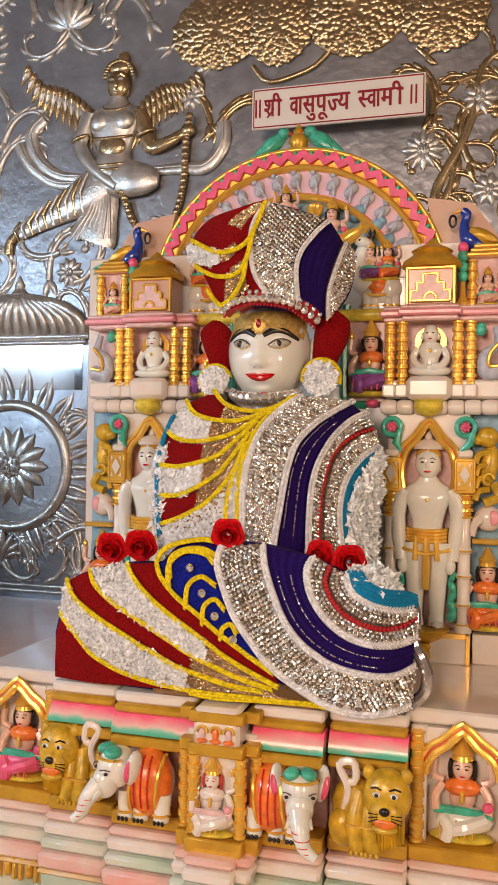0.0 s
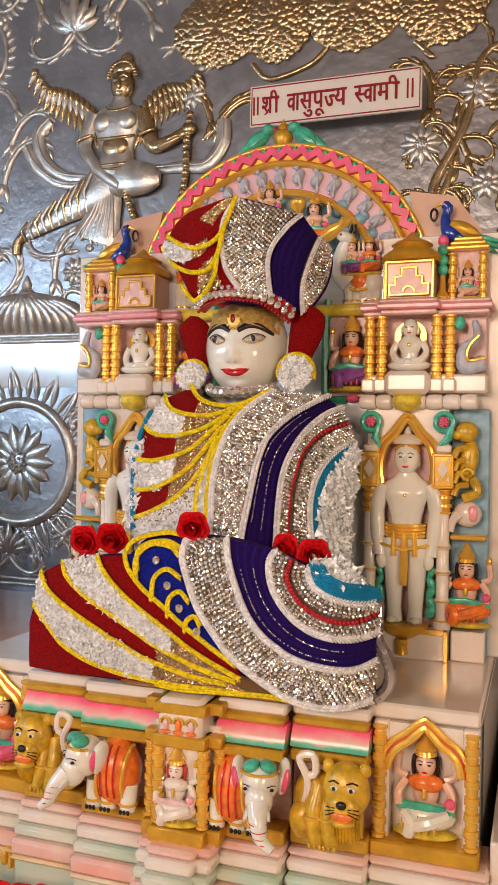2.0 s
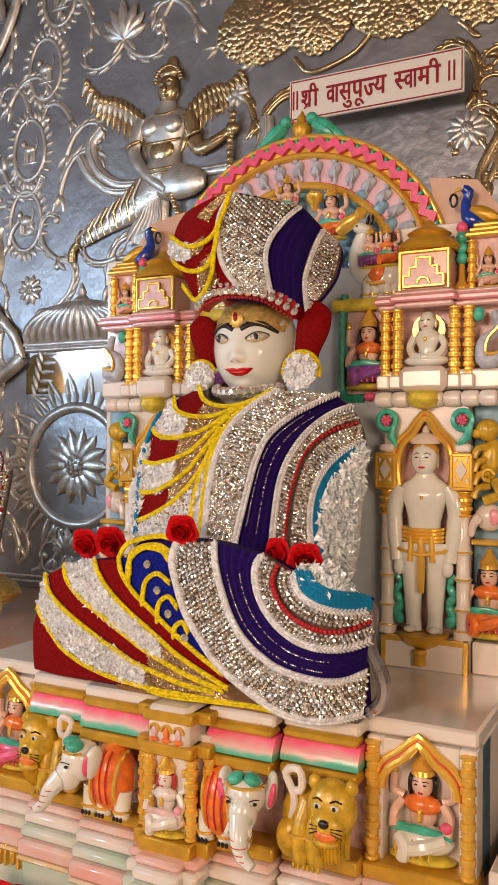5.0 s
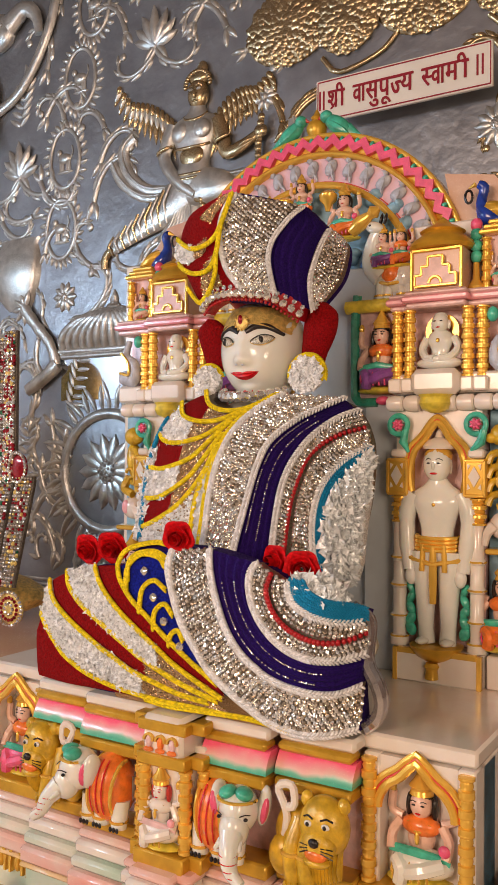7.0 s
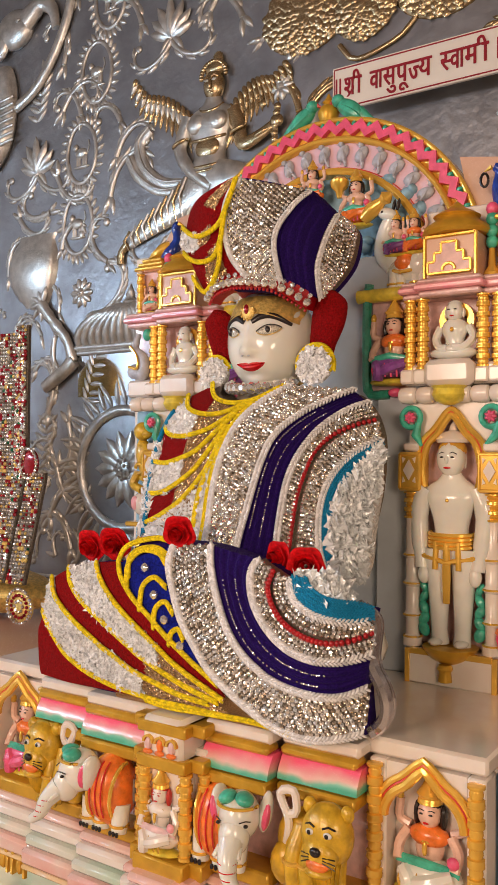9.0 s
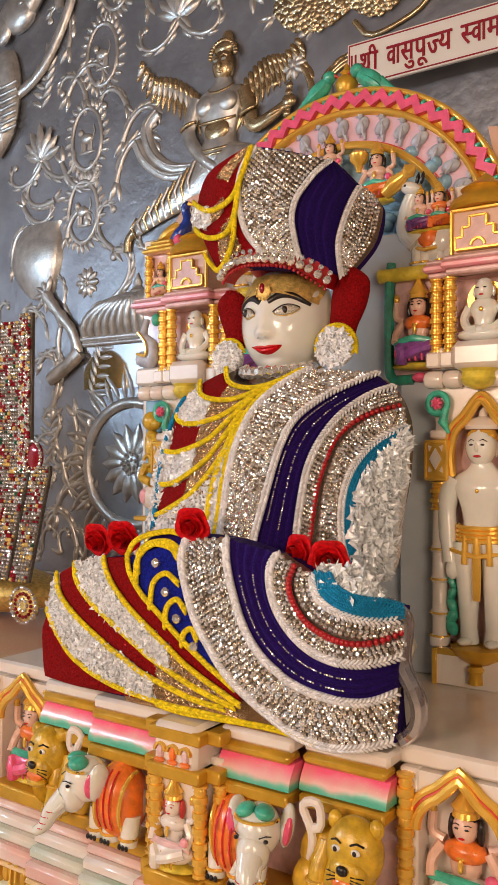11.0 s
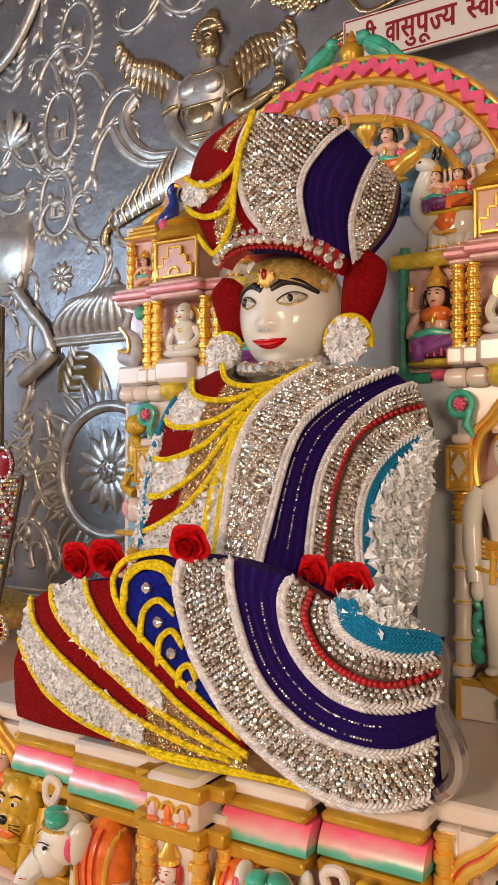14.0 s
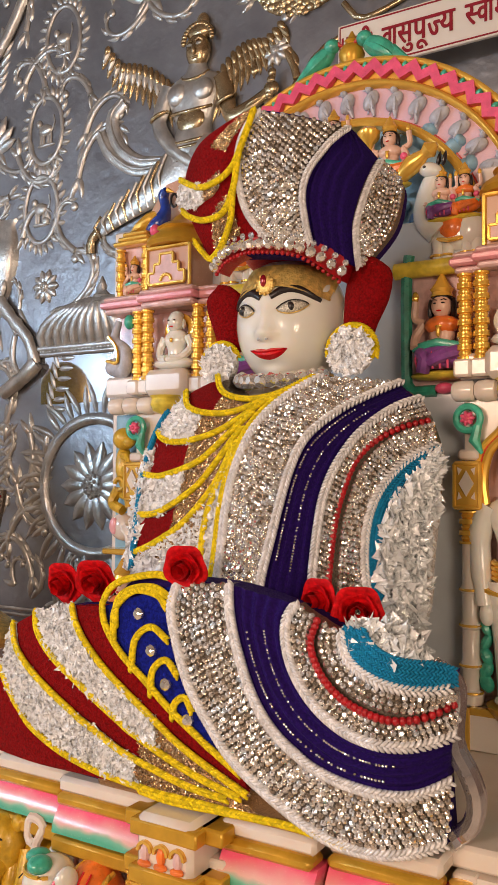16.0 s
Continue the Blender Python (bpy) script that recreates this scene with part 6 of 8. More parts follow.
    box(a, c - 0.056, c + 0.056, 1.972, 2.07, 1.836, 1.925, 0, 0.004)
    roof = tpart("roof_block", a, MARBLE_WARM)
    a = Acc()
    step = [(-0.044, 1.845), (0.044, 1.845), (0.044, 1.868), (0.030, 1.868), (0.030, 1.886), (0.016, 1.886), (0.016, 1.906), (-0.016, 1.906), (-0.016, 1.886), (-0.030, 1.886), (-0.030, 1.868), (-0.044, 1.868)]
    plate(a, [(c + x, zz) for x, zz in step], 1.964, 1.975)
    tpart("stepped_gable", a, PALE_PINK, parent=roof)
    a = Acc()
    loop = step + [step[0]]
    for (x0, z0), (x1, z1) in zip(loop, loop[1:]):
        tube(a, [(c + x0, 1.965, z0), (c + x1, 1.965, z1)], 0.0034, 6)
    for x in (-0.053, 0.053):
        tube(a, [(c + x, 1.970, 1.838), (c + x, 1.970, 1.922)], 0.004, 6)
    tube(a, [(c - 0.053, 1.970, 1.921), (c + 0.053, 1.970, 1.921)], 0.004, 6)
    tube(a, [(c + 0.013 * math.cos(t), 1.963, 1.850 + 0.013 * math.sin(t)) for t in np.linspace(0, math.pi, 12)], 0.0035, 6)
    tpart("gilded_line", a, GOLD, parent=roof)
    a = Acc()
    lathe(a, [(0.064, 1.925), (0.070, 1.932), (0.066, 1.942), (0.046, 1.956), (0.042, 1.962), (0.048, 1.966), (0.036, 1.974), (0.018, 1.982), (0.014, 1.988), (0.002, 1.998)], c, 2.012, 0, 26)
    tpart("dome", a, GOLD_DULL, parent=roof)
    # outer strip: rampant lion, elephant, attendant
    o = X(0.135)
    a = Acc()
    box(a, *sorted((X(0.096), X(0.180))), 2.030, 2.068, TOP, 1.588, 0, 0.003)
    tpart("outer_back", a, SKY_PAINT)
    a = Acc()
    box(a, *sorted((X(0.104), X(0.178))), 1.985, 2.04, TOP, 1.088, 0, 0.003)
    tpart("outer_plinth", a, MARBLE)
    a = Acc()
    ell(a, (o, 2.010, 1.470), (0.022, 0.020, 0.050), (0, sg * 8, 0), 0, 12, 8)
    ell(a, (o - sg * 0.004, 2.000, 1.535), (0.026, 0.022, 0.024), mi=0)
    ell(a, (o - sg * 0.024, 1.992, 1.528), (0.014, 0.013, 0.011), mi=0)
    for q in range(4):
        tube(a, catmull([(o, 2.00, 1.50 - 0.028 * q), (o - sg * 0.022, 1.99, 1.495 - 0.028 * q), (o - sg * 0.030, 1.985, 1.475 - 0.028 * q)], 6), 0.008, 8)
    tube(a, [(o + sg * 0.012 * math.cos(t), 1.99, 1.440 + 0.012 * math.sin(t)) for t in np.linspace(0, 5, 12)], 0.005, 6)
    tube(a, catmull([(o + sg * 0.01, 2.0, 1.43), (o + sg * 0.022, 1.995, 1.40), (o - sg * 0.010, 1.99, 1.385)], 8), 0.011, 8)
    tpart("rampant_lion", a, LION, "ochre rampant lion")
    a = Acc()
    ell(a, (o, 2.005, 1.350), (0.032, 0.022, 0.030), mi=0)
    tube(a, catmull([(o - sg * 0.018, 1.990, 1.350), (o - sg * 0.030, 1.985, 1.335), (o - sg * 0.034, 1.982, 1.310)], 6), [0.013, 0.012, 0.010, 0.009, 0.008, 0.007, 0.006], 8)
    ell(a, (o + sg * 0.012, 1.988, 1.352), (0.012, 0.006, 0.018), mi=1)
    tpart("elephant_head", a, [MARBLE, PINK], "white elephant head")
    a = Acc()
    box(a, *sorted((X(0.100), X(0.178))), 1.985, 2.035, 1.292, 1.304, 0, 0.003)
    tpart("gilded_strip", a, GOLD)
    tpart("attendant", deity(o, 2.006, 1.095, 0.190, 4, 4), FIG, "small painted attendant figure")
    # makara and small outer niche
    a = Acc()
    tube(a, catmull([(o + sg * 0.030, 2.0, 1.69), (o - sg * 0.010, 1.99, 1.680), (o - sg * 0.012, 1.99, 1.720), (o + sg * 0.016, 1.99, 1.745), (o + sg * 0.010, 1.995, 1.785)], 16), [0.020 - 0.0008 * i for i in range(17)], 10, 0)
    tube(a, catmull([(o + sg * 0.034, 1.985, 1.70), (o - sg * 0.002, 1.975, 1.695), (o + sg * 0.0, 1.975, 1.725), (o + sg * 0.022, 1.975, 1.75)], 10), 0.004, 6, 1)
    ell(a, (o - sg * 0.022, 1.99, 1.780), (0.012, 0.010, 0.016), mi=2)
    tpart("sea_beast", a, [BIRD_GREY, GOLD, GREEN], "grey carved sea beast")
    a = Acc()
    box(a, *sorted((X(0.082), X(0.170))), 2.03, 2.075, 1.836, 1.955, 0, 0.003)
    tpart("outer_niche", a, PALE_PINK)
    for d in (0.092, 0.160):
        post(throne, X(d), 2.018, 1.838, 1.945, 0.009, 5)
    tpart("attendant", deity(X(0.126), 2.022, 1.838, 0.092, 2, 2), FIG)
    for q in range(3):
        a = Acc()
        box(a, *sorted((X(0.078 + 0.008 * q), X(0.174 - 0.008 * q))), 2.005 + 0.006 * q, 2.075, 1.950 + 0.011 * q, 1.960 + 0.011 * q, 0, 0.003)
        tpart("gilded_roof", a, GOLD)
    # sloped wing with the peacock
    a = Acc()
    plate(a, [(X(0.02), 1.93), (X(0.17), 1.96), (X(0.17), 1.985), (X(0.09), 2.095), (X(-0.02), 2.115)], 2.082, 2.11)
    tpart("wing_slab", a, MARBLE_WARM)
    px, pz = X(0.078), 2.005
    a = Acc()
    tube(a, catmull([(px + sg * 0.030, 2.06, 1.985), (px + sg * 0.006, 2.055, 2.000), (px - sg * 0.008, 2.055, 2.030), (px - sg * 0.002, 2.055, 2.060), (px - sg * 0.014, 2.05, 2.070)], 14), [0.020, 0.022, 0.023, 0.023, 0.022, 0.020, 0.017, 0.014, 0.012, 0.011, 0.0105, 0.011, 0.012, 0.011, 0.008], 12, 0)
    tube(a, [(px - sg * 0.018, 2.048, 2.069), (px - sg * 0.034, 2.048, 2.062)], [0.006, 0.001], 6, 1)
    leaf(a, (px + sg * 0.005, 2.020), -25 if sg > 0 else 205, 0.075, 0.036, 2.04, 0.012, 1)
    for q in range(3):
        leaf(a, (px + sg * 0.035, 1.995), (-14 - 9 * q) if sg > 0 else (194 + 9 * q), 0.095, 0.020, 2.055, 0.012, 2)
    tube(a, [(px - sg * 0.034 + 0.008 * math.cos(t), 2.05, 2.045 + 0.014 * math.sin(t)) for t in np.linspace(0, 6.2, 12)], 0.003, 5, 3)
    tpart("peacock", a, [PEACOCK, GOLD_DULL, GREEN, HAIR], "blue painted peacock")
    a = Acc()
    for q, mi in ((1.975, 1), (1.955, 0), (1.930, 0), (1.908, 0)):
        ell(a, (X(0.070), 2.020, q), (0.013, 0.012, 0.014), mi=mi, seg=10, rings=6)
    lathe(a, [(0.016, 1.836), (0.018, 1.845), (0.008, 1.86), (0.006, 1.895)], X(0.070), 2.02, 2, 12)
    tpart("leaf_stem", a, [GREEN, ROSE_PAINT, GOLD])
    # inner figure with its green frame and the yellow beam
    g = X(-0.140)
    tpart("musician", deity(g, 2.020, 1.628, 0.185, 4, 7), FIG, "painted musician figure")
    a = Acc()
    box(a, *sorted((X(-0.200), X(-0.108))), 2.036, 2.052, 1.615, 1.82, 0, 0.003)
    tpart("figure_back", a, PALE_PINK)
    a = Acc()
    tube(a, catmull([(X(-0.200), 2.022, 1.85), (X(-0.205), 2.022, 1.80), (X(-0.205), 2.022, 1.70), (X(-0.203), 2.022, 1.620), (X(-0.190), 2.022, 1.609), (X(-0.150), 2.022, 1.609)], 20), 0.0105, 8)
    tpart("vine", a, DEEP_GREEN)
    a = Acc()
    ell(a, (X(-0.135), 2.016, 1.612), (0.017, 0.012, 0.010), mi=0)
    tpart("bud", a, ROSE_PAINT)
    a = Acc()
    tube(a, [(X(-0.225), 2.02, 1.824), (X(-0.112), 2.02, 1.824)], [0.015, 0.015], 12)
    tpart("beam", a, LEMON)
    # beasts, riders and dancers in the arch field
    W = lambda d: XC + sg * d
    a = Acc()
    ell(a, (W(0.222), 2.066, 1.886), (0.048, 0.028, 0.036), mi=0, seg=18, rings=12)
    ell(a, (W(0.246), 2.062, 1.890), (0.030, 0.028, 0.036), mi=0, seg=14, rings=10)
    tube(a, catmull([(W(0.190), 2.060, 1.895), (W(0.165), 2.055, 1.925), (W(0.172), 2.050, 1.975), (W(0.188), 2.046, 2.000)], 12), [0.028 - 0.0012 * i for i in range(13)], 12, 0)
    ell(a, (W(0.178), 2.040, 2.004), (0.024, 0.015, 0.014), (0, sg * 20, 0), 0, 14, 10)
    for q in (0.190, 0.200):
        leaf(a, (W(q), 2.010), 90 - sg * 15, 0.026, 0.010, 2.040, 0.006, 3)
    ell(a, (W(0.172), 2.027, 2.007), (0.004, 0.003, 0.003), mi=3, seg=6, rings=5)
    for d in (0.188, 0.205, 0.240, 0.256):
        tube(a, [(W(d), 2.056, 1.880), (W(d + 0.002), 2.050, 1.860), (W(d), 2.050, 1.840)], [0.014, 0.011, 0.012], 10, 0)
        tube(a, [(W(d) + 0.012 * math.cos(t), 2.050 + 0.012 * math.sin(t), 1.850) for t in np.linspace(0, 6.28, 12)], 0.0025, 6, 1)
    tpart("mount", a, FIG, "white carved mount with gilded anklets")
    a = Acc()
    ell(a, (W(0.216), 2.058, 1.898), (0.028, 0.026, 0.028), mi=0, seg=16, rings=10)
    tube(a, [(W(0.190), 2.045, 1.880), (W(0.214), 2.030, 1.872), (W(0.240), 2.044, 1.878)], 0.004, 6, 1)
    tpart("saddle_cloth", a, [ORANGE, GOLD], "orange saddle cloth with a gilded hem")
    tpart("rider", deity(W(0.196), 2.044, 1.908, 0.105, 2, 7), FIG, "painted rider in purple")
    tpart("rider", deity(W(0.238), 2.046, 1.910, 0.100, 4, 4), FIG, "painted rider in orange with joined palms")
    tpart("dancer", deity(W(0.100), 2.046, 1.985, 0.135, 2, 4), FIG, "painted dancer in an orange wrap")
    a = Acc()
    tube(a, [(W(0.124), 2.036, 2.000), (W(0.150), 2.030, 2.018), (W(0.172), 2.026, 2.030), (W(0.182), 2.024, 2.036), (W(0.196), 2.022, 2.043)], [0.014, 0.018, 0.010, 0.016, 0.004], 12)
    tpart("trumpet", a, GOLD)
    a = Acc()
    lathe(a, [(0.006, 2.060), (0.010, 2.075), (0.020, 2.085), (0.022, 2.098), (0.014, 2.106), (0.003, 2.108)], W(0.058), 2.046, 0, 14)
    tpart("pot", a, GOLD)
    for q, (d, zz, r) in enumerate(((0.120, 1.868, 0.030), (0.150, 1.858, 0.024), (0.098, 1.900, 0.028), (0.140, 1.930, 0.022), (0.225, 2.010, 0.024), (0.205, 2.055, 0.020), (0.150, 2.085, 0.024), (0.095, 1.955, 0.022), (0.248, 1.965, 0.016))):
        a = Acc()
        ell(a, (W(d), 2.088, zz), (r, 0.022, r * 0.8), (0, 30 * q, 0), 0, 12, 8)
        ell(a, (W(d + 0.014), 2.086, zz + 0.010), (r * 0.7, 0.020, r * 0.5), (0, -25 * q, 0), 0, 10, 7)
        tpart("cloud_scroll", a, SHADOW_BLUE if q < 4 else SKY_PAINT)


for sg in (-1, 1):
    niche_tower(sg)
a = Acc()
tpart("musician", deity(XC - 0.02, 2.06, 2.055, 0.11, 2, 4), FIG)

# ---- carved beasts and deities on the pedestal ----


def merge(a, b):
    o = len(a.v)
    a.v.extend(b.v)
    a.f.extend(tuple(o + i for i in q) for q in b.f)
    a.m.extend(b.m)


def elephant_panel(x, y, sg, z0, yaw, trunk):
    """An elephant with its head outwards; yaw turns the head, trunk is a list of (out, forward, up)."""
    a = Acc()
    ell(a, (x - sg * 0.030, y + 0.030, z0 + 0.072), (0.048, 0.040, 0.052), mi=0, seg=18, rings=12)
    ell(a, (x - sg * 0.030, y + 0.022, z0 + 0.072), (0.047, 0.048, 0.066), mi=4, seg=22, rings=14)
    for d in (-0.058, -0.005):
        edge = [(x + sg * (d - 0.006 * math.cos(t)), y + 0.022 - 0.048 * math.sin(t) * (0.82 if d < -0.05 else 0.88), z0 + 0.072 + 0.066 * math.cos(t) * (0.82 if d < -0.05 else 0.88)) for t in np.linspace(0, math.pi * 0.9, 14)]
        tube(a, edge, 0.004, 6, 1)
    for q in range(3):
        tube(a, [(x + sg * (-0.044 + 0.014 * q), y + 0.022 - 0.0490 * math.sin(t), z0 + 0.072 + 0.0655 * math.cos(t)) for t in np.linspace(0.5, 2.2, 8)], 0.0016, 5, 8)
    for d in (-0.062, -0.020, 0.012):
        tube(a, [(x + sg * d, y + 0.010, z0 + 0.055), (x + sg * d, y + 0.004, z0 + 0.004)], [0.018, 0.015], 12, 0)
        tube(a, [(x + sg * d + 0.0165 * math.cos(t), y + 0.005 + 0.0165 * math.sin(t), z0 + 0.018) for t in np.linspace(0, 6.28, 14)], 0.003, 6, 1)
        for q in (-1, 0, 1):
            ell(a, (x + sg * d + 0.008 * q, y - 0.011, z0 + 0.006), (0.004, 0.003, 0.005), mi=3, seg=6, rings=5)
    b = Acc()
    hz = z0 + 0.104
    ell(b, (0, 0, hz), (0.034, 0.040, 0.040), mi=0, seg=20, rings=14)
    ell(b, (0, -0.024, hz - 0.024), (0.026, 0.026, 0.032), mi=0, seg=16, rings=12)
    for q in (-1, 1):
        ell(b, (q * 0.040, 0.016, hz + 0.006), (0.012, 0.022, 0.034), (0, q * 10, q * 25), 0, 14, 10)
        ell(b, (q * 0.043, 0.008, hz + 0.004), (0.008, 0.017, 0.026), (0, q * 10, q * 25), 6, 12, 8)
        ell(b, (q * 0.015, -0.016, hz + 0.034), (0.016, 0.018, 0.011), (0, q * 18, 0), 5, 14, 10)
        ell(b, (q * 0.024, -0.034, hz - 0.002), (0.004, 0.004, 0.003), mi=3, seg=8, rings=6)
        tube(b, [(q * 0.016, -0.043, hz + 0.005), (q * 0.024, -0.037, hz + 0.007), (q * 0.030, -0.028, hz + 0.004)], 0.001, 5, 3)
        tube(b, [(q * 0.016, -0.042, hz - 0.036), (q * 0.022, -0.058, hz - 0.046)], [0.006, 0.003], 8, 0)
    tube(b, [(0.034 * math.cos(t), -0.006 - 0.030 * math.sin(t), hz + 0.022) for t in np.linspace(0, math.pi, 14)], 0.003, 6, 1)
    path = catmull([(0, -0.036, hz - 0.028)] + [(sg * u, -f, z0 + w) for u, f, w in trunk], 14)
    tube(b, path, [0.021 - 0.0009 * i for i in range(15)], 14, 0)
    for k in (5, 7, 9, 11):
        p = path[k]
        tube(b, [(p[0] + (0.0205 - 0.0009 * k) * math.cos(t), p[1] - (0.0205 - 0.0009 * k) * math.sin(t), p[2]) for t in np.linspace(0.2, math.pi - 0.2, 9)], 0.0012, 5, 8)
    t = radians(yaw) * sg
    c, d = math.cos(t), math.sin(t)
    b.v = [(x + sg * 0.026 + c * px - d * py, y - 0.008 + d * px + c * py, pz) for px, py, pz in b.v]
    merge(a, b)
    finish("elephant", a, FIG, altar, "white painted elephant with an orange saddle cloth")


def lion_panel(x, y, sg, z0):
    a = Acc()
    ell(a, (x - sg * 0.030, y + 0.005, z0 + 0.058), (0.036, 0.028, 0.040), mi=0, seg=14, rings=10)
    ell(a, (x + sg * 0.022, y - 0.020, z0 + 0.082), (0.037, 0.032, 0.040), mi=0, seg=18, rings=12)
    ell(a, (x + sg * 0.022, y - 0.040, z0 + 0.066), (0.026, 0.020, 0.020), mi=0, seg=14, rings=10)
    ell(a, (x + sg * 0.022, y - 0.052, z0 + 0.056), (0.017, 0.010, 0.009), mi=4, seg=12, rings=8)
    ell(a, (x + sg * 0.022, y - 0.048, z0 + 0.046), (0.020, 0.014, 0.007), mi=0, seg=12, rings=8)
    ell(a, (x + sg * 0.022, y - 0.060, z0 + 0.073), (0.008, 0.005, 0.006), mi=3, seg=10, rings=6)
    for q in (-1, 1):
        ell(a, (x + sg * 0.022 + q * 0.013, y - 0.049, z0 + 0.092), (0.0065, 0.004, 0.004), mi=2, seg=8, rings=6)
        ell(a, (x + sg * 0.022 + q * 0.013, y - 0.0525, z0 + 0.092), (0.003, 0.002, 0.003), mi=3, seg=6, rings=5)
        tube(a, [(x + sg * 0.022 + q * 0.006, y - 0.050, z0 + 0.099), (x + sg * 0.022 + q * 0.014, y - 0.048, z0 + 0.102), (x + sg * 0.022 + q * 0.022, y - 0.043, z0 + 0.098)], 0.0013, 5, 3)
        ell(a, (x + sg * 0.022 + q * 0.028, y - 0.018, z0 + 0.112), (0.010, 0.010, 0.011), mi=0, seg=8, rings=6)
        for w in range(3):
            tube(a, [(x + sg * 0.022 + q * 0.010, y - 0.058, z0 + 0.068 - 0.003 * w), (x + sg * 0.022 + q * 0.025, y - 0.050, z0 + 0.066 - 0.006 * w)], 0.0009, 4, 3)
    n, v = 44, []
    for i in range(n + 1):
        q = -1 + 2 * i / n
        ridge = 0.0025 * math.cos(11 * math.pi * q)
        for zz, o in ((0.058, 0.036), (0.034, 0.042), (0.012 + 0.010 * abs(q) + ridge, 0.037)):
            v.append((x + sg * 0.022 + q * 0.027, y - o - ridge + 0.010 * q * q, z0 + zz))
        v.append((x + sg * 0.022 + q * 0.027, y - 0.020, z0 + 0.012 + 0.010 * abs(q)))
        v.append((x + sg * 0.022 + q * 0.027, y - 0.016, z0 + 0.058))
    a.add(v, [(i * 5 + k, i * 5 + (k + 1) % 5, (i + 1) * 5 + (k + 1) % 5, (i + 1) * 5 + k) for i in range(n) for k in range(5)] + [tuple(range(5)), tuple(n * 5 + k for k in range(5))[::-1]], 0)
    for d in (-0.020, 0.002):
        tube(a, catmull([(x + sg * d, y - 0.012, z0 + 0.080), (x + sg * (d - 0.006), y - 0.030, z0 + 0.045), (x + sg * d, y - 0.034, z0 + 0.006)], 8), 0.0125, 10, 0)
        tube(a, [(x + sg * (d - 0.005) + 0.014 * math.cos(t), y - 0.030 + 0.014 * math.sin(t), z0 + 0.042) for t in np.linspace(0, 6.28, 12)], 0.003, 6, 1)
        for w in range(3):
            ell(a, (x + sg * d - 0.008 + 0.008 * w, y - 0.044, z0 + 0.006), (0.004, 0.006, 0.005), mi=0, seg=6, rings=5)
    tube(a, catmull([(x - sg * 0.050, y - 0.010, z0 + 0.035), (x - sg * 0.038, y - 0.020, z0 + 0.085), (x - sg * 0.052, y - 0.020, z0 + 0.118), (x - sg * 0.030, y - 0.020, z0 + 0.124), (x - sg * 0.026, y - 0.020, z0 + 0.100), (x - sg * 0.036, y - 0.020, z0 + 0.095)], 20), 0.006, 8, 5)
    ell(a, (x - sg * 0.045, y - 0.012, z0 + 0.030), (0.024, 0.022, 0.028), mi=0, seg=12, rings=8)
    a.v = [(x + (px - x) * 1.18, y + (py - y) * 1.05, z0 + (pz - z0) * 1.28) for px, py, pz in a.v]
    finish("lion", a, [LION, GOLD, WHITE, HAIR, ORANGE, MARBLE], altar, "ochre painted carved lion")


lion_panel(-0.196, 1.548, 1, 0.778)
lion_panel(-0.812, 1.580, -1, 0.778)
elephant_panel(-0.352, 1.520, 1, 0.778, 12, [(0.003, 0.058, 0.050), (0.010, 0.064, 0.026), (0.030, 0.072, 0.012)])
elephant_panel(-0.660, 1.516, -1, 0.778, 42, [(0.002, 0.060, 0.052), (0.000, 0.072, 0.030), (0.006, 0.088, 0.018)])
finish("deity", deity(-0.043, 1.632, 0.778, 0.196, 4, 0), FIG, altar, "painted goddess with an orange blouse and gilded crown")
finish("deity", deity(mx(-0.043), 1.632, 0.778, 0.196, 4, 6), FIG, altar, "painted goddess with an orange blouse and gilded crown")
finish("deity", deity(XC - 0.008, 1.512, 0.776, 0.150, 0, 0, 0), [MARBLE, GOLD, MARBLE, RED_LINE, MARBLE, PALE_PINK, PINK, MARBLE, LIPS, LEMON], altar, "pale small seated deity")
for x in (-0.155, -0.105, -0.055, -0.005, 0.035):
    for s2 in (x, mx(x)):
        a = Acc()
        arc_band(a, s2, 0.640, 0.014, 0.021, -5, 185, 1.548, 1.57, 0, 14)
        box(a, s2 - 0.021, s2 - 0.014, 1.548, 1.57, 0.605, 0.640, 0, 0.001)
        box(a, s2 + 0.014, s2 + 0.021, 1.548, 1.57, 0.605, 0.640, 0, 0.001)
        ell(a, (s2, 1.556, 0.625), (0.009, 0.008, 0.018), mi=0, seg=8, rings=6)
        finish("small_niche", a, GOLD, altar)

# ---- embossed relief on the silver wall ----
WY = WALL


def relief(name, acc, label="", mat=None, low=0.62):
    acc.v = [(x, WY - (WY - y) * low, z) for x, y, z in acc.v]
    return finish(name, acc, mat or SILVER_RELIEF, wall, label, angle=50)




def lotus(x, zz, r):
    a = Acc()
    for k, (ang, ln) in enumerate(((90, 1.15), (62, 1.05), (118, 1.05), (38, 0.95), (142, 0.95), (15, 0.85), (165, 0.85))):
        leaf(a, (x, zz), ang, r * ln, r * 0.42, WY - 0.003 * (7 - k), 0.024)
    for sg in (-1, 1):
        leaf(a, (x, zz), 90 + sg * 125, r * 0.7, r * 0.28, WY, 0.018, 0, sg * 0.3)
    relief("lotus", a, "embossed lotus")
    for sg in (-1, 1):
        a = Acc()
        spiral(a, (x, zz - 0.02), -90 + sg * 35, r * 1.05, sg, WY, 0.010, 0, 3)
        relief("scroll", a)


lotus(-1.495, 3.020, 0.125)
lotus(-2.195, 2.640, 0.125)
lotus(-1.730, 1.085, 0.095)


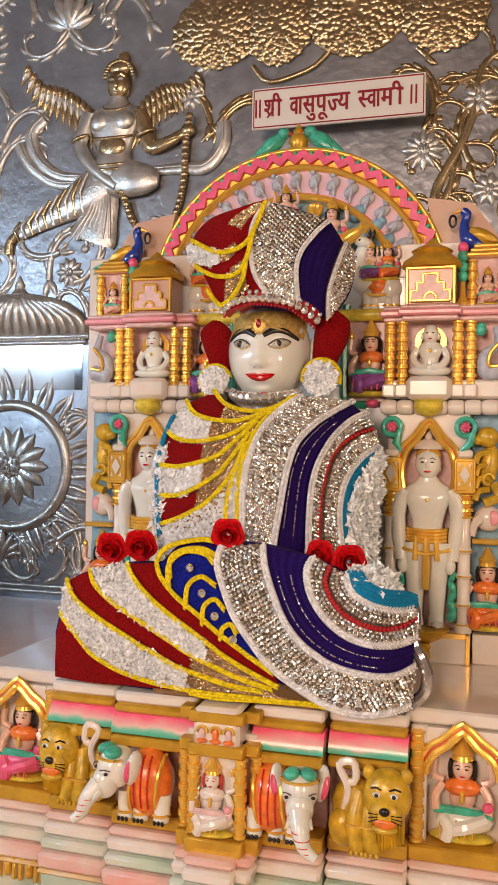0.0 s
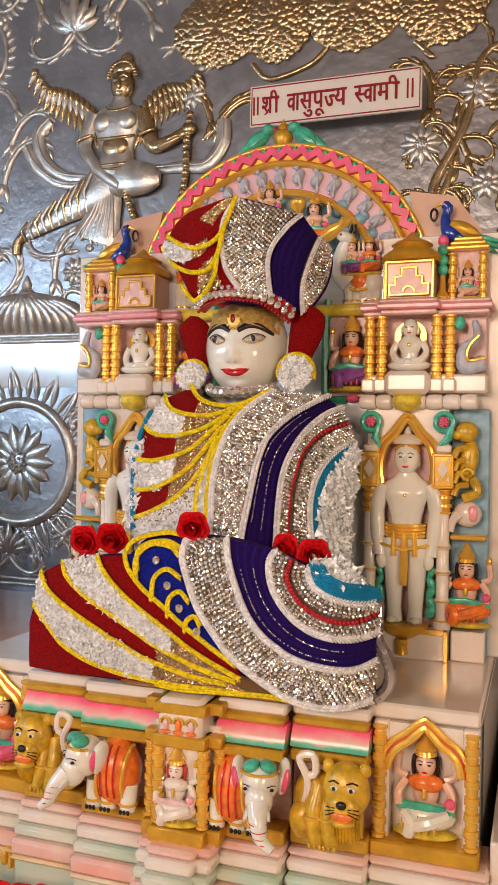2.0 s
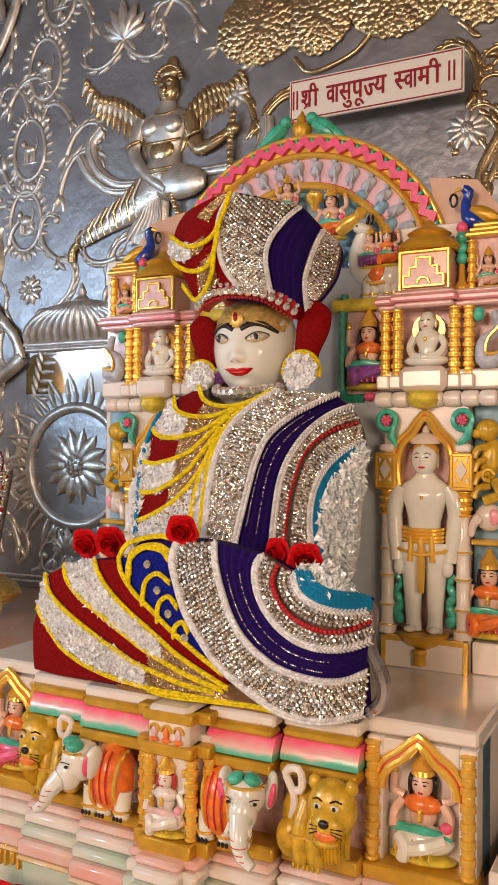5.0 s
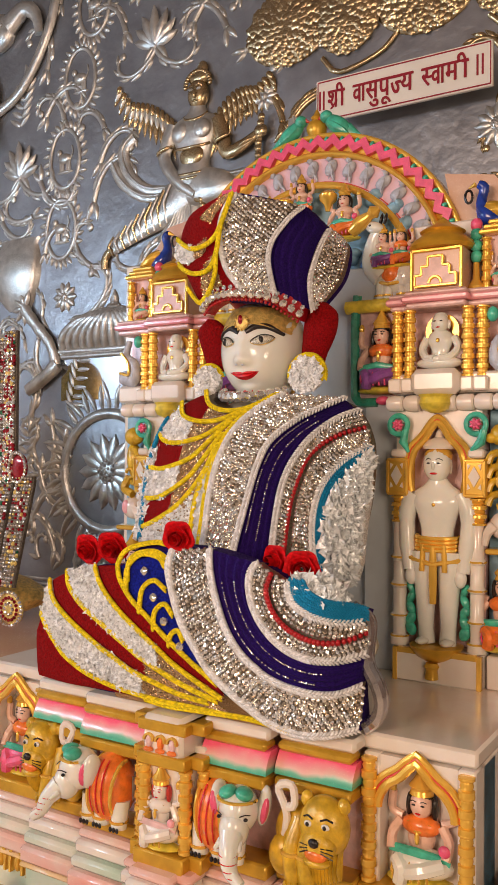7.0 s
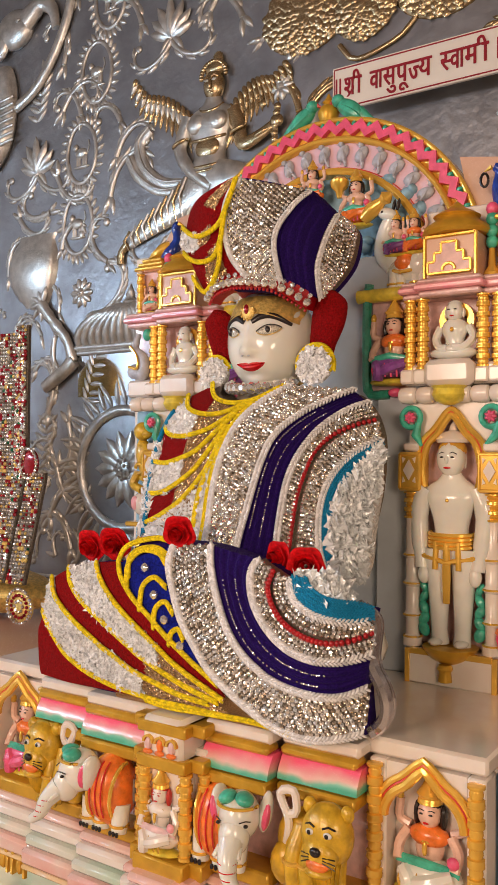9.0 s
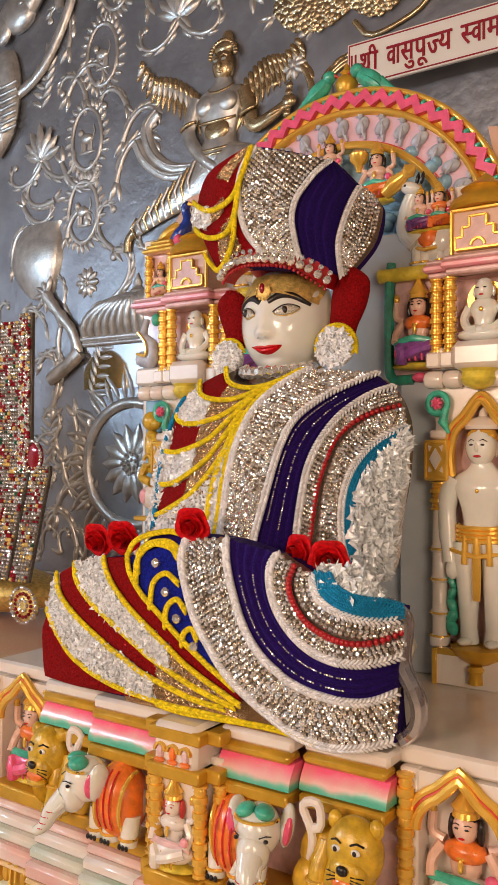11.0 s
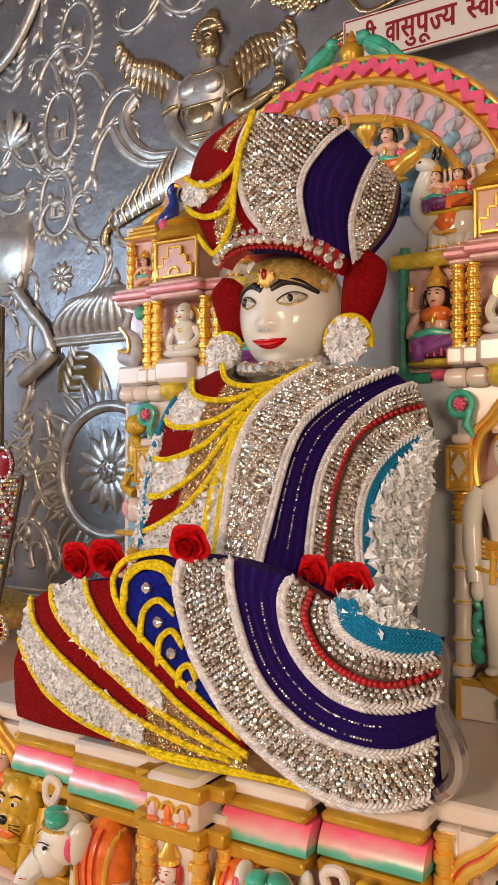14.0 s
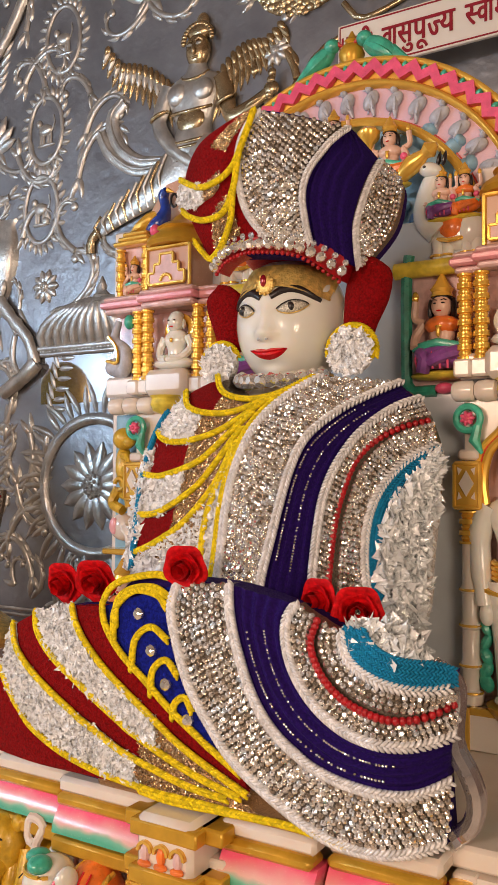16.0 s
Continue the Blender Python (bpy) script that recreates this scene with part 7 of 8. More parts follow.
def oval(x, zz, rx, rz, beast):
    a = Acc()
    pts = [(x + rx * math.cos(t), WY - 0.004, zz + rz * math.sin(t)) for t in np.linspace(0, 2 * math.pi, 37)]
    tube(a, pts, 0.009, 8)
    for i in range(26):
        t = 2 * math.pi * i / 26
        leaf(a, (x + rx * 1.05 * math.cos(t), zz + rz * 1.05 * math.sin(t)), math.degrees(t) + 25, 0.042, 0.026, WY, 0.016)
    ell(a, (x, WY, zz - rz * 0.45), (rx * 0.55, 0.012, 0.008))
    ell(a, (x, WY - 0.004, zz), (rx * 0.42, 0.018, rz * 0.18), seg=12)
    ell(a, (x - rx * 0.38, WY - 0.006, zz + rz * 0.22), (rx * 0.17, 0.014, rz * 0.13), seg=10)
    for d in (-0.3, -0.15, 0.15, 0.3):
        tube(a, [(x + d * rx, WY - 0.004, zz - rz * 0.1), (x + d * rx, WY - 0.004, zz - rz * 0.42)], 0.007, 6)
    tube(a, [(x + rx * 0.4, WY - 0.003, zz), (x + rx * 0.52, WY - 0.003, zz + rz * 0.2), (x + rx * 0.45, WY - 0.003, zz + rz * 0.42)], 0.004, 5)
    relief("oval_medallion", a, "embossed oval medallion with a standing beast")


for k, (x, zz) in enumerate(((-1.800, 3.250), (-1.868, 2.975), (-1.945, 2.668), (-1.962, 2.388))):
    oval(x, zz, 0.078, 0.118, k)

# winged figure: one mesh
a = Acc()
D = lambda d: WY - d
loft(a, [((-1.318, D(0.012), 2.440), 0.085, 0.050), ((-1.316, D(0.014), 2.480), 0.086, 0.054), ((-1.308, D(0.014), 2.540), 0.066, 0.046), ((-1.306, D(0.014), 2.590), 0.078, 0.050), ((-1.306, D(0.014), 2.650), 0.100, 0.056), ((-1.304, D(0.012), 2.690), 0.094, 0.042), ((-1.298, D(0.014), 2.716), 0.045, 0.034), ((-1.294, D(0.016), 2.745), 0.030, 0.032)], 22, 0)
for q in (-1, 1):
    ell(a, (-1.308 + q * 0.046, D(0.052), 2.648), (0.040, 0.026, 0.036), mi=0, seg=16, rings=12)
    ell(a, (-1.290 + q * 0.017, D(0.064), 2.792), (0.010, 0.005, 0.005), mi=0, seg=8)
    tube(a, [(-1.290 + q * 0.006, D(0.066), 2.803), (-1.290 + q * 0.018, D(0.066), 2.808), (-1.290 + q * 0.030, D(0.058), 2.801)], 0.003, 5, 1)
ell(a, (-1.306, D(0.050), 2.560), (0.052, 0.018, 0.040), mi=1, seg=16)
ell(a, (-1.290, D(0.024), 2.782), (0.044, 0.042, 0.056), mi=1, seg=20, rings=14)
ell(a, (-1.290, D(0.066), 2.776), (0.009, 0.012, 0.018), mi=1, seg=10)
ell(a, (-1.290, D(0.062), 2.752), (0.015, 0.006, 0.004), mi=1, seg=8)
ell(a, (-1.284, D(0.020), 2.840), (0.050, 0.034, 0.028), mi=1, seg=14)
ell(a, (-1.276, D(0.016), 2.872), (0.024, 0.022, 0.030), mi=1, seg=12)
for i in range(16):
    t = math.pi * i / 15
    ell(a, (-1.288 + 0.053 * math.cos(t), D(0.036), 2.812 + 0.052 * math.sin(t)), (0.010, 0.012, 0.010), mi=1, seg=7, rings=5)
for zz, w in ((2.712, 0.050), (2.694, 0.066)):
    tube(a, [(-1.300 + w * math.sin(t), D(0.022 + 0.034 * math.cos(t)), zz - 0.026 * math.cos(t)) for t in np.linspace(-1.5, 1.5, 14)], 0.006, 6, 1)
for zz, w in ((2.505, 0.076), (2.490, 0.080), (2.600, 0.078)):
    tube(a, [(-1.310 + w * math.sin(t), D(0.020 + 0.046 * math.cos(t)), zz - 0.014 * math.cos(t)) for t in np.linspace(-1.5, 1.5, 14)], 0.006, 6, 1)
# arms
tube(a, catmull([(-1.402, D(0.016), 2.690), (-1.430, D(0.022), 2.620), (-1.436, D(0.026), 2.565), (-1.370, D(0.050), 2.480), (-1.285, D(0.058), 2.415)], 18), [0.034 - 0.0009 * i for i in range(19)], 10, 0, 0.8)
tube(a, catmull([(-1.215, D(0.016), 2.680), (-1.185, D(0.022), 2.610), (-1.163, D(0.030), 2.550), (-1.100, D(0.036), 2.560), (-1.035, D(0.036), 2.590)], 18), [0.034 - 0.0009 * i for i in range(19)], 10, 1, 0.8)
for c in ((-1.022, 2.596), (-1.275, 2.408)):
    ell(a, (c[0], D(0.042), c[1]), (0.026, 0.022, 0.024), mi=1, seg=12)
for c, m1 in (((-1.434, 2.600), 1), ((-1.182, 2.600), 1), ((-1.080, 2.568), 1), ((-1.330, 2.450), 1)):
    tube(a, [(c[0] + 0.032 * math.cos(t), D(0.030 + 0.026 * math.sin(t)), c[1] + 0.010 * math.cos(t)) for t in np.linspace(0, math.pi, 10)], 0.007, 6, m1)
# legs under the skirt
tube(a, catmull([(-1.310, D(0.020), 2.455), (-1.230, D(0.040), 2.440), (-1.130, D(0.040), 2.430)], 10), [0.072, 0.072, 0.070, 0.068, 0.066, 0.064, 0.060, 0.056, 0.050, 0.040, 0.024], 14, 0, 0.6)
tube(a, catmull([(-1.340, D(0.010), 2.440), (-1.460, D(0.020), 2.375), (-1.600, D(0.020), 2.310), (-1.690, D(0.012), 2.270)], 14), [0.080, 0.080, 0.078, 0.074, 0.068, 0.062, 0.056, 0.050, 0.045, 0.040, 0.036, 0.032, 0.029, 0.026, 0.022], 12, 0, 0.5)
tube(a, catmull([(-1.690, D(0.014), 2.275), (-1.722, D(0.016), 2.240), (-1.725, D(0.014), 2.200)], 6), 0.018, 8, 1)
tube(a, catmull([(-1.330, D(0.016), 2.440), (-1.350, D(0.018), 2.340), (-1.390, D(0.012), 2.230)], 10), [0.050, 0.052, 0.054, 0.058, 0.062, 0.066, 0.072, 0.080, 0.088, 0.094, 0.090], 14, 0, 0.35)
for k in range(7):
    tube(a, [(-1.340 + 0.006 * (k - 3), D(0.036), 2.42), (-1.355 + 0.014 * (k - 3), D(0.040), 2.33), (-1.390 + 0.026 * (k - 3), D(0.040), 2.235)], 0.005, 6, 0)
for k in range(10):
    q = k / 9
    tube(a, [(-1.40 - 0.27 * q, D(0.050 - 0.014 * q), 2.47 - 0.155 * q), (-1.425 - 0.27 * q, D(0.062 - 0.02 * q), 2.405 - 0.125 * q), (-1.42 - 0.26 * q, D(0.035 - 0.014 * q), 2.335 - 0.09 * q)], 0.006, 6, 1 if k % 2 else 0)
# wings
for sg, p0, p1 in ((-1, (-1.390, 2.690), (-1.655, 2.880)), (1, (-1.222, 2.690), (-1.010, 2.785))):
    for k in range(13):
        q = k / 12
        x = p0[0] + (p1[0] - p0[0]) * q
        zz = p0[1] + (p1[1] - p0[1]) * (0.30 * q + 0.70 * q ** 2.2) + 0.045 * math.sin(math.pi * min(1, q * 1.3)) * (1 if q < 0.77 else 0.3)
        down = 270 + sg * (4 + 42 * q)
        leaf(a, (x, zz), down, 0.15 - 0.085 * q, 0.032, D(0.004), 0.014, 1, -sg * 0.25)
        leaf(a, (x, zz + 0.006), down + 6, 0.085 - 0.03 * q, 0.030, D(0.012), 0.014, 0 if sg < 0 else 1, -sg * 0.2)
        leaf(a, (x, zz + 0.012), down + 10, 0.050 - 0.015 * q, 0.026, D(0.018), 0.014, 1, -sg * 0.2)
relief("winged_figure", a, "embossed winged celestial figure", mat=[SILVER_RELIEF, WARM_SILVER])
a = Acc()
pts = catmull([(-1.015, D(0.050), 2.640), (-1.030, D(0.040), 2.560), (-1.040, D(0.022), 2.420), (-1.075, D(0.018), 2.300), (-1.157, D(0.018), 2.236), (-1.225, D(0.024), 2.290), (-1.262, D(0.050), 2.395)], 60)
tube(a, pts, 0.012, 8)
for x, y, zz in pts[::2]:
    ell(a, (x, y - 0.004, zz), 0.014, seg=7, rings=5)
relief("garland", a, "", mat=WARM_SILVER)
for line, w in (([(-1.42, 2.46), (-1.53, 2.480), (-1.61, 2.545), (-1.640, 2.640), (-1.590, 2.690)], 0.026), ([(-1.42, 2.44), (-1.54, 2.450), (-1.640, 2.520), (-1.690, 2.600)], 0.022), ([(-1.17, 2.47), (-1.05, 2.470), (-0.960, 2.470), (-0.905, 2.540), (-0.900, 2.620)], 0.026)):
    a = Acc()
    tube(a, [(x, D(0.012), zz) for x, zz in catmull(line, 20)], [w * (1.1 - 0.6 * abs(i / 20 - 0.8)) for i in range(21)], 10, 0, 0.5)
    tube(a, [(x, D(0.026), zz + 0.006) for x, zz in catmull(line, 20)], 0.005, 6)
    relief("sash", a)

# sun disc with a flower
SC = (-1.700, 1.420)
a = Acc()
arc_band(a, SC[0], SC[1], 0.205, 0.245, 0, 360, WY - 0.012, WY + 0.002, 0, 64, 0.016)
relief("sun_ring", a)
for i in range(44):
    t = 360 * i / 44
    a = Acc()
    leaf(a, (SC[0] + 0.245 * math.cos(radians(t)), SC[1] + 0.245 * math.sin(radians(t))), t + 6, 0.125 if i % 2 else 0.10, 0.034, WY, 0.022, 0, 0.25 if i % 2 else -0.15)
    relief("sun_ray", a)
a = Acc()
flower(a, SC, 0.150, 14, WY, 0.028, 0, 0.34)
relief("sun_flower", a, "embossed flower in the sun disc")

# canopy over the sun
a = Acc()
for i in range(15):
    t = -1 + 2 * i / 14
    tube(a, catmull([(-1.680 + 0.265 * t, WY - 0.006, 1.905), (-1.680 + 0.255 * t, WY - 0.030, 1.950), (-1.680 + 0.170 * t, WY - 0.040, 2.005), (-1.680 + 0.04 * t, WY - 0.020, 2.035)], 8), 0.019, 8)
for zz, w, r in ((1.893, 0.285, 0.012), (1.872, 0.275, 0.009)):
    tube(a, [(-1.680 - w, WY - 0.012, zz), (-1.680 + w, WY - 0.012, zz)], r, 8)
for i in range(34):
    ell(a, (-1.945 + 0.53 * i / 33, WY - 0.012, 1.883), (0.006, 0.010, 0.008), seg=6, rings=5)
lathe(a, [(0.05, 2.030), (0.030, 2.045), (0.036, 2.055), (0.018, 2.072), (0.022, 2.082), (0.003, 2.12)], -1.680, WY - 0.002, 0, 14)
relief("canopy", a, "embossed ribbed canopy")
a = Acc()
plate(a, [(-1.95, 1.70), (-1.42, 1.70), (-1.42, 1.862), (-1.95, 1.862)], WY - 0.004, WY + 0.002)
relief("mirror_panel", a, "smooth polished silver strip", mat=MIRROR)

# fan with its handle
a = Acc()
pv, pf, NU = [], [], 24
for j in range(13):
    s2 = j / 12
    zz = 2.075 + 0.30 * s2
    w = 0.155 * (math.sin(math.pi * min(1, 0.12 + 0.72 * s2)) ** 0.8) * (1 - 0.15 * (1 - s2)) + (0.03 if s2 > 0.92 else 0)
    for i in range(NU + 1):
        t = -1 + 2 * i / NU
        pv.append((-2.215 + w * t + 0.10 * (0.5 - s2) ** 2, WY - 0.070 * math.sqrt(max(0, 1 - t * t)) * math.sin(math.pi * (0.1 + 0.82 * s2)), zz))
pf = [(j * (NU + 1) + i, j * (NU + 1) + i + 1, (j + 1) * (NU + 1) + i + 1, (j + 1) * (NU + 1) + i) for j in range(12) for i in range(NU)]
a.add(pv, pf)
tube(a, catmull([(-2.150, WY - 0.03, 2.085), (-2.070, WY - 0.03, 2.000), (-2.000, WY - 0.03, 1.930), (-1.965, WY - 0.025, 1.840)], 14), [0.026, 0.030, 0.024, 0.028, 0.024, 0.022, 0.028, 0.022, 0.022, 0.024, 0.022, 0.022, 0.022, 0.026, 0.022], 10)
tube(a, catmull([(-1.955, WY - 0.03, 1.845), (-2.020, WY - 0.035, 1.795), (-2.120, WY - 0.03, 1.745)], 8), [0.030, 0.032, 0.030, 0.028, 0.028, 0.030, 0.028, 0.027, 0.026], 10)
for q in range(6):
    leaf(a, (-2.14, 2.085), 130 + 40 * q - 60, 0.075, 0.034, WY - 0.035, 0.02)
relief("fan", a, "embossed ceremonial fan with a handle")

# elephant head high up
a = Acc()
ell(a, (-2.330, WY - 0.02, 3.260), (0.110, 0.060, 0.085), seg=16, rings=10)
tube(a, catmull([(-2.25, WY - 0.04, 3.27), (-2.16, WY - 0.04, 3.32), (-2.10, WY - 0.03, 3.28), (-2.08, WY - 0.03, 3.20)], 10), [0.050, 0.046, 0.042, 0.040, 0.036, 0.034, 0.030, 0.028, 0.025, 0.022, 0.020], 10)
ell(a, (-2.40, WY - 0.04, 3.21), (0.05, 0.03, 0.07), (0, 20, 0), seg=12)
ell(a, (-2.28, WY - 0.075, 3.275), (0.014, 0.008, 0.009), seg=8)
relief("elephant_head", a, "embossed elephant head")
a = Acc()
tube(a, catmull([(-1.995, WY - 0.02, 3.330), (-2.030, WY - 0.02, 3.215), (-2.110, WY - 0.02, 3.080), (-2.220, WY - 0.02, 2.970), (-2.400, WY - 0.02, 2.900)], 18), 0.024, 10)
relief("rope_moulding", a)
a = Acc()
tube(a, catmull([(-2.40, WY - 0.02, 3.10), (-2.36, WY - 0.03, 2.93), (-2.40, WY - 0.03, 2.80), (-2.46, WY - 0.03, 2.70)], 12), [0.05, 0.06, 0.062, 0.06, 0.055, 0.05, 0.05, 0.055, 0.06, 0.06, 0.055, 0.05, 0.04], 10)
for q in range(7):
    tube(a, [(-2.45, WY - 0.07, 2.96 - 0.03 * q), (-2.37, WY - 0.09, 2.95 - 0.03 * q), (-2.31, WY - 0.06, 2.97 - 0.03 * q)], 0.007, 6)
relief("draped_figure", a)

# feathered tree domes
for x, zz, rx, rz in ((-0.930, 2.935, 0.165, 0.130), (-0.715, 2.930, 0.120, 0.135), (-0.450, 2.945, 0.175, 0.150), (-0.165, 2.900, 0.140, 0.115), (0.150, 2.930, 0.150, 0.130)):
    a = Acc()
    ell(a, (x, WY, zz), (rx, 0.036, rz), seg=20, rings=12)
    for i in range(240):
        d, t = 0.9 * math.sqrt((i + 0.5) / 240), i * 2.39996
        u, w = d * math.cos(t), d * math.sin(t)
        leaf(a, (x + rx * u * 0.97, zz + rz * w * 0.97), math.degrees(math.atan2(w * rz, u * rx)) + 35 * math.sin(i * 1.7), 0.028, 0.034, WY - 0.034 * math.sqrt(max(0, 1 - d * d)), 0.006)
    relief("feathered_dome", a, "embossed tree crown of small leaves", mat=WARM_SILVER)
for x0, x1 in ((-0.80, -0.70), (-0.25, -0.32)):
    a = Acc()
    tube(a, catmull([(x0, WY - 0.01, 2.80), (x0 + 0.06, WY - 0.01, 2.74), (x1 + 0.10, WY - 0.01, 2.77), (x1 + 0.16, WY - 0.01, 2.82)], 10), 0.009, 8)
    relief("branch", a, "", mat=WARM_SILVER)

a = Acc()
vine = catmull([(-0.180, 2.230), (-0.182, 2.336), (-0.110, 2.476), (-0.067, 2.594), (-0.055, 2.690), (-0.011, 2.750), (0.08, 2.770)], 40)
tube(a, [(x, WY - 0.006, zz) for x, zz in vine], [0.018 - 0.0002 * i for i in range(41)], 8)
for k in range(4, 38, 6):
    d = vine[k + 1] - vine[k - 1]
    t = math.degrees(math.atan2(d[1], d[0]))
    for sg in (-1, 1):
        spiral(a, vine[k], t + sg * 50, 0.085, sg, WY, 0.008, 0, 3, 22)
relief("vine", a, "", mat=WARM_SILVER)
# flowers and scrolls over the field
for x, zz, r, n in ((-1.936, 2.112, 0.062, 10), (-0.225, 2.470, 0.070, 12), (-2.31, 1.94, 0.055, 9), (-0.02, 2.330, 0.055, 9), (-1.477, 2.126, 0.055, 10), (-0.05, 2.62, 0.06, 10), (-1.02, 2.72, 0.05, 9)):
    a = Acc()
    flower(a, (x, zz), r, n, WY, 0.020)
    relief("flower", a, "embossed flower")
SPOTS = [(-0.95, 2.62, 100, 0.13, 1), (-0.93, 2.60, 60, 0.14, -1), (-1.79, 2.47, 80, 0.16, -1), (-1.76, 2.62, 70, 0.13, -1), (-1.56, 2.10, 95, 0.15, -1), (-1.42, 2.10, 40, 0.13, 1), (-1.84, 2.02, 20, 0.15, 1), (-1.80, 2.22, 150, 0.13, -1), (-1.74, 2.75, 110, 0.10, 1), (-1.52, 2.20, 200, 0.12, -1), 
         (-0.92, 2.60, 60, 0.12, -1), (-1.36, 2.06, 20, 0.13, -1),
         (-1.10, 2.12, 60, 0.13, 1), (-1.40, 1.96, 100, 0.10, 1), (-1.95, 2.82, 100, 0.12, 1), (-2.05, 2.86, 60, 0.14, -1), (-2.08, 2.60, -70, 0.14, 1), (-2.12, 2.46, 200, 0.12, -1), (-2.30, 2.46, -60, 0.12, 1), (-2.05, 2.30, 80, 0.10, -1), (-2.05, 3.05, 70, 0.14, 1),
         (-2.08, 1.95, 250, 0.11, 1), (-2.12, 1.64, 60, 0.15, 1), (-2.00, 1.60, -70, 0.15, -1), (-2.06, 1.42, -80, 0.14, 1), (-2.10, 1.22, 70, 0.15, -1), (-1.98, 1.10, 100, 0.14, 1), (-1.80, 1.06, 60, 0.14, -1), (-1.62, 1.08, 110, 0.14, 1), (-1.50, 1.16, 40, 0.13, -1), (-1.42, 1.06, 80, 0.14, 1),
         (-1.36, 1.30, 80, 0.14, -1), (-1.34, 1.50, 100, 0.12, 1), (-1.36, 1.70, 70, 0.12, -1), (-2.24, 1.02, 80, 0.15, 1), (-0.16, 2.30, 60, 0.15, 1), (-0.08, 2.42, 120, 0.14, -1), (-0.20, 2.58, 80, 0.13, 1), (-0.12, 2.68, 20, 0.12, -1), (0.02, 2.52, 70, 0.14, 1), (0.03, 2.20, 100, 0.14, -1), (-0.12, 2.14, 60, 0.13, 1),
         (-1.64, 3.10, 100, 0.13, 1), (-1.32, 3.06, 60, 0.14, -1), (-1.18, 3.00, 110, 0.14, 1), (-1.10, 2.90, 20, 0.12, -1), (-1.98, 3.30, 80, 0.12, 1), (-1.58, 3.24, 60, 0.12, -1), (-2.36, 2.22, 100, 0.12, -1), (-2.38, 1.60, 80, 0.14, 1), (-2.32, 1.32, 60, 0.14, -1)]
for x, zz, ang, size, tn in SPOTS:
    a = Acc()
    spiral(a, (x, zz), ang, size, tn, WY, 0.011, 0, 5)
    leaf(a, (x, zz), ang + 150, size * 0.5, size * 0.24, WY, 0.02, 0, 0.2)
    leaf(a, (x, zz), ang + 215, size * 0.45, size * 0.22, WY, 0.02, 0, -0.2)
    relief("scroll", a, "", mat=WARM_SILVER if x > -1.1 else None)
SPRIG = random.Random(11)
for k in range(46):
    x, zz = -2.42 + 0.115 * (k % 10) + SPRIG.uniform(-0.03, 0.03), 1.05 + 0.24 * (k // 10) + SPRIG.uniform(-0.06, 0.06)
    if math.hypot(x - SC[0], zz - SC[1]) < 0.40 or (x > -1.98 and 1.66 < zz):
        continue
    a = Acc()
    tn = SPRIG.choice((-1, 1))
    spiral(a, (x, zz), SPRIG.uniform(40, 140), SPRIG.uniform(0.065, 0.095), tn, WY, 0.008, 0, 4, 24)
    leaf(a, (x, zz), SPRIG.uniform(180, 300), 0.06, 0.028, WY, 0.018, 0, 0.3 * tn)
    relief("sprig", a)
for x, zz, rot0, n in ((-1.98, 1.32, 80, 6), (-2.16, 1.42, 95, 6), (-1.90, 1.68, 60, 6), (-2.20, 2.85, 100, 5), (-1.30, 1.90, 95, 5)):
    a = Acc()
    for q in range(n):
        leaf(a, (x + 0.008 * q, zz + 0.035 * q), rot0 + 50, 0.07, 0.03, WY, 0.016)
        leaf(a, (x + 0.008 * q, zz + 0.035 * q), rot0 - 60, 0.07, 0.03, WY, 0.016)
    leaf(a, (x + 0.008 * n, zz + 0.035 * n), rot0, 0.08, 0.035, WY, 0.018)
    relief("leaf_spray", a)
# beaded borders near the floor of the panel
for zz in (0.965, 0.985):
    a = Acc()
    tube(a, [(-2.6, WY - 0.004, zz), (-1.05, WY - 0.004, zz)], 0.006, 8)
    relief("border_moulding", a)

# ---- neighbouring statue with its jewels ----
n2 = Acc()
ell(n2, (-2.27, 2.25, 1.36), (0.21, 0.12, 0.40), seg=24, rings=16)
ell(n2, (-2.05, 2.22, 1.030), (0.55, 0.18, 0.090), seg=28, rings=12)
ell(n2, (-2.30, 2.26, 1.78), (0.11, 0.11, 0.15), seg=20, rings=14)
neighbour = finish("neighbour_statue", n2, [GOLD_METAL], None)
tagged(neighbour, "gilded seated statue on the neighbouring ledge", "statue")
jewel = thing("jewelled_collar", (-1.6, 2.08, 1.06), "long jewelled collar of clear, red and green stones with pendants", "necklace")


def jy(x, zz):
    return 2.085 - 0.10 * max(0, 1.40 - zz) / 0.4


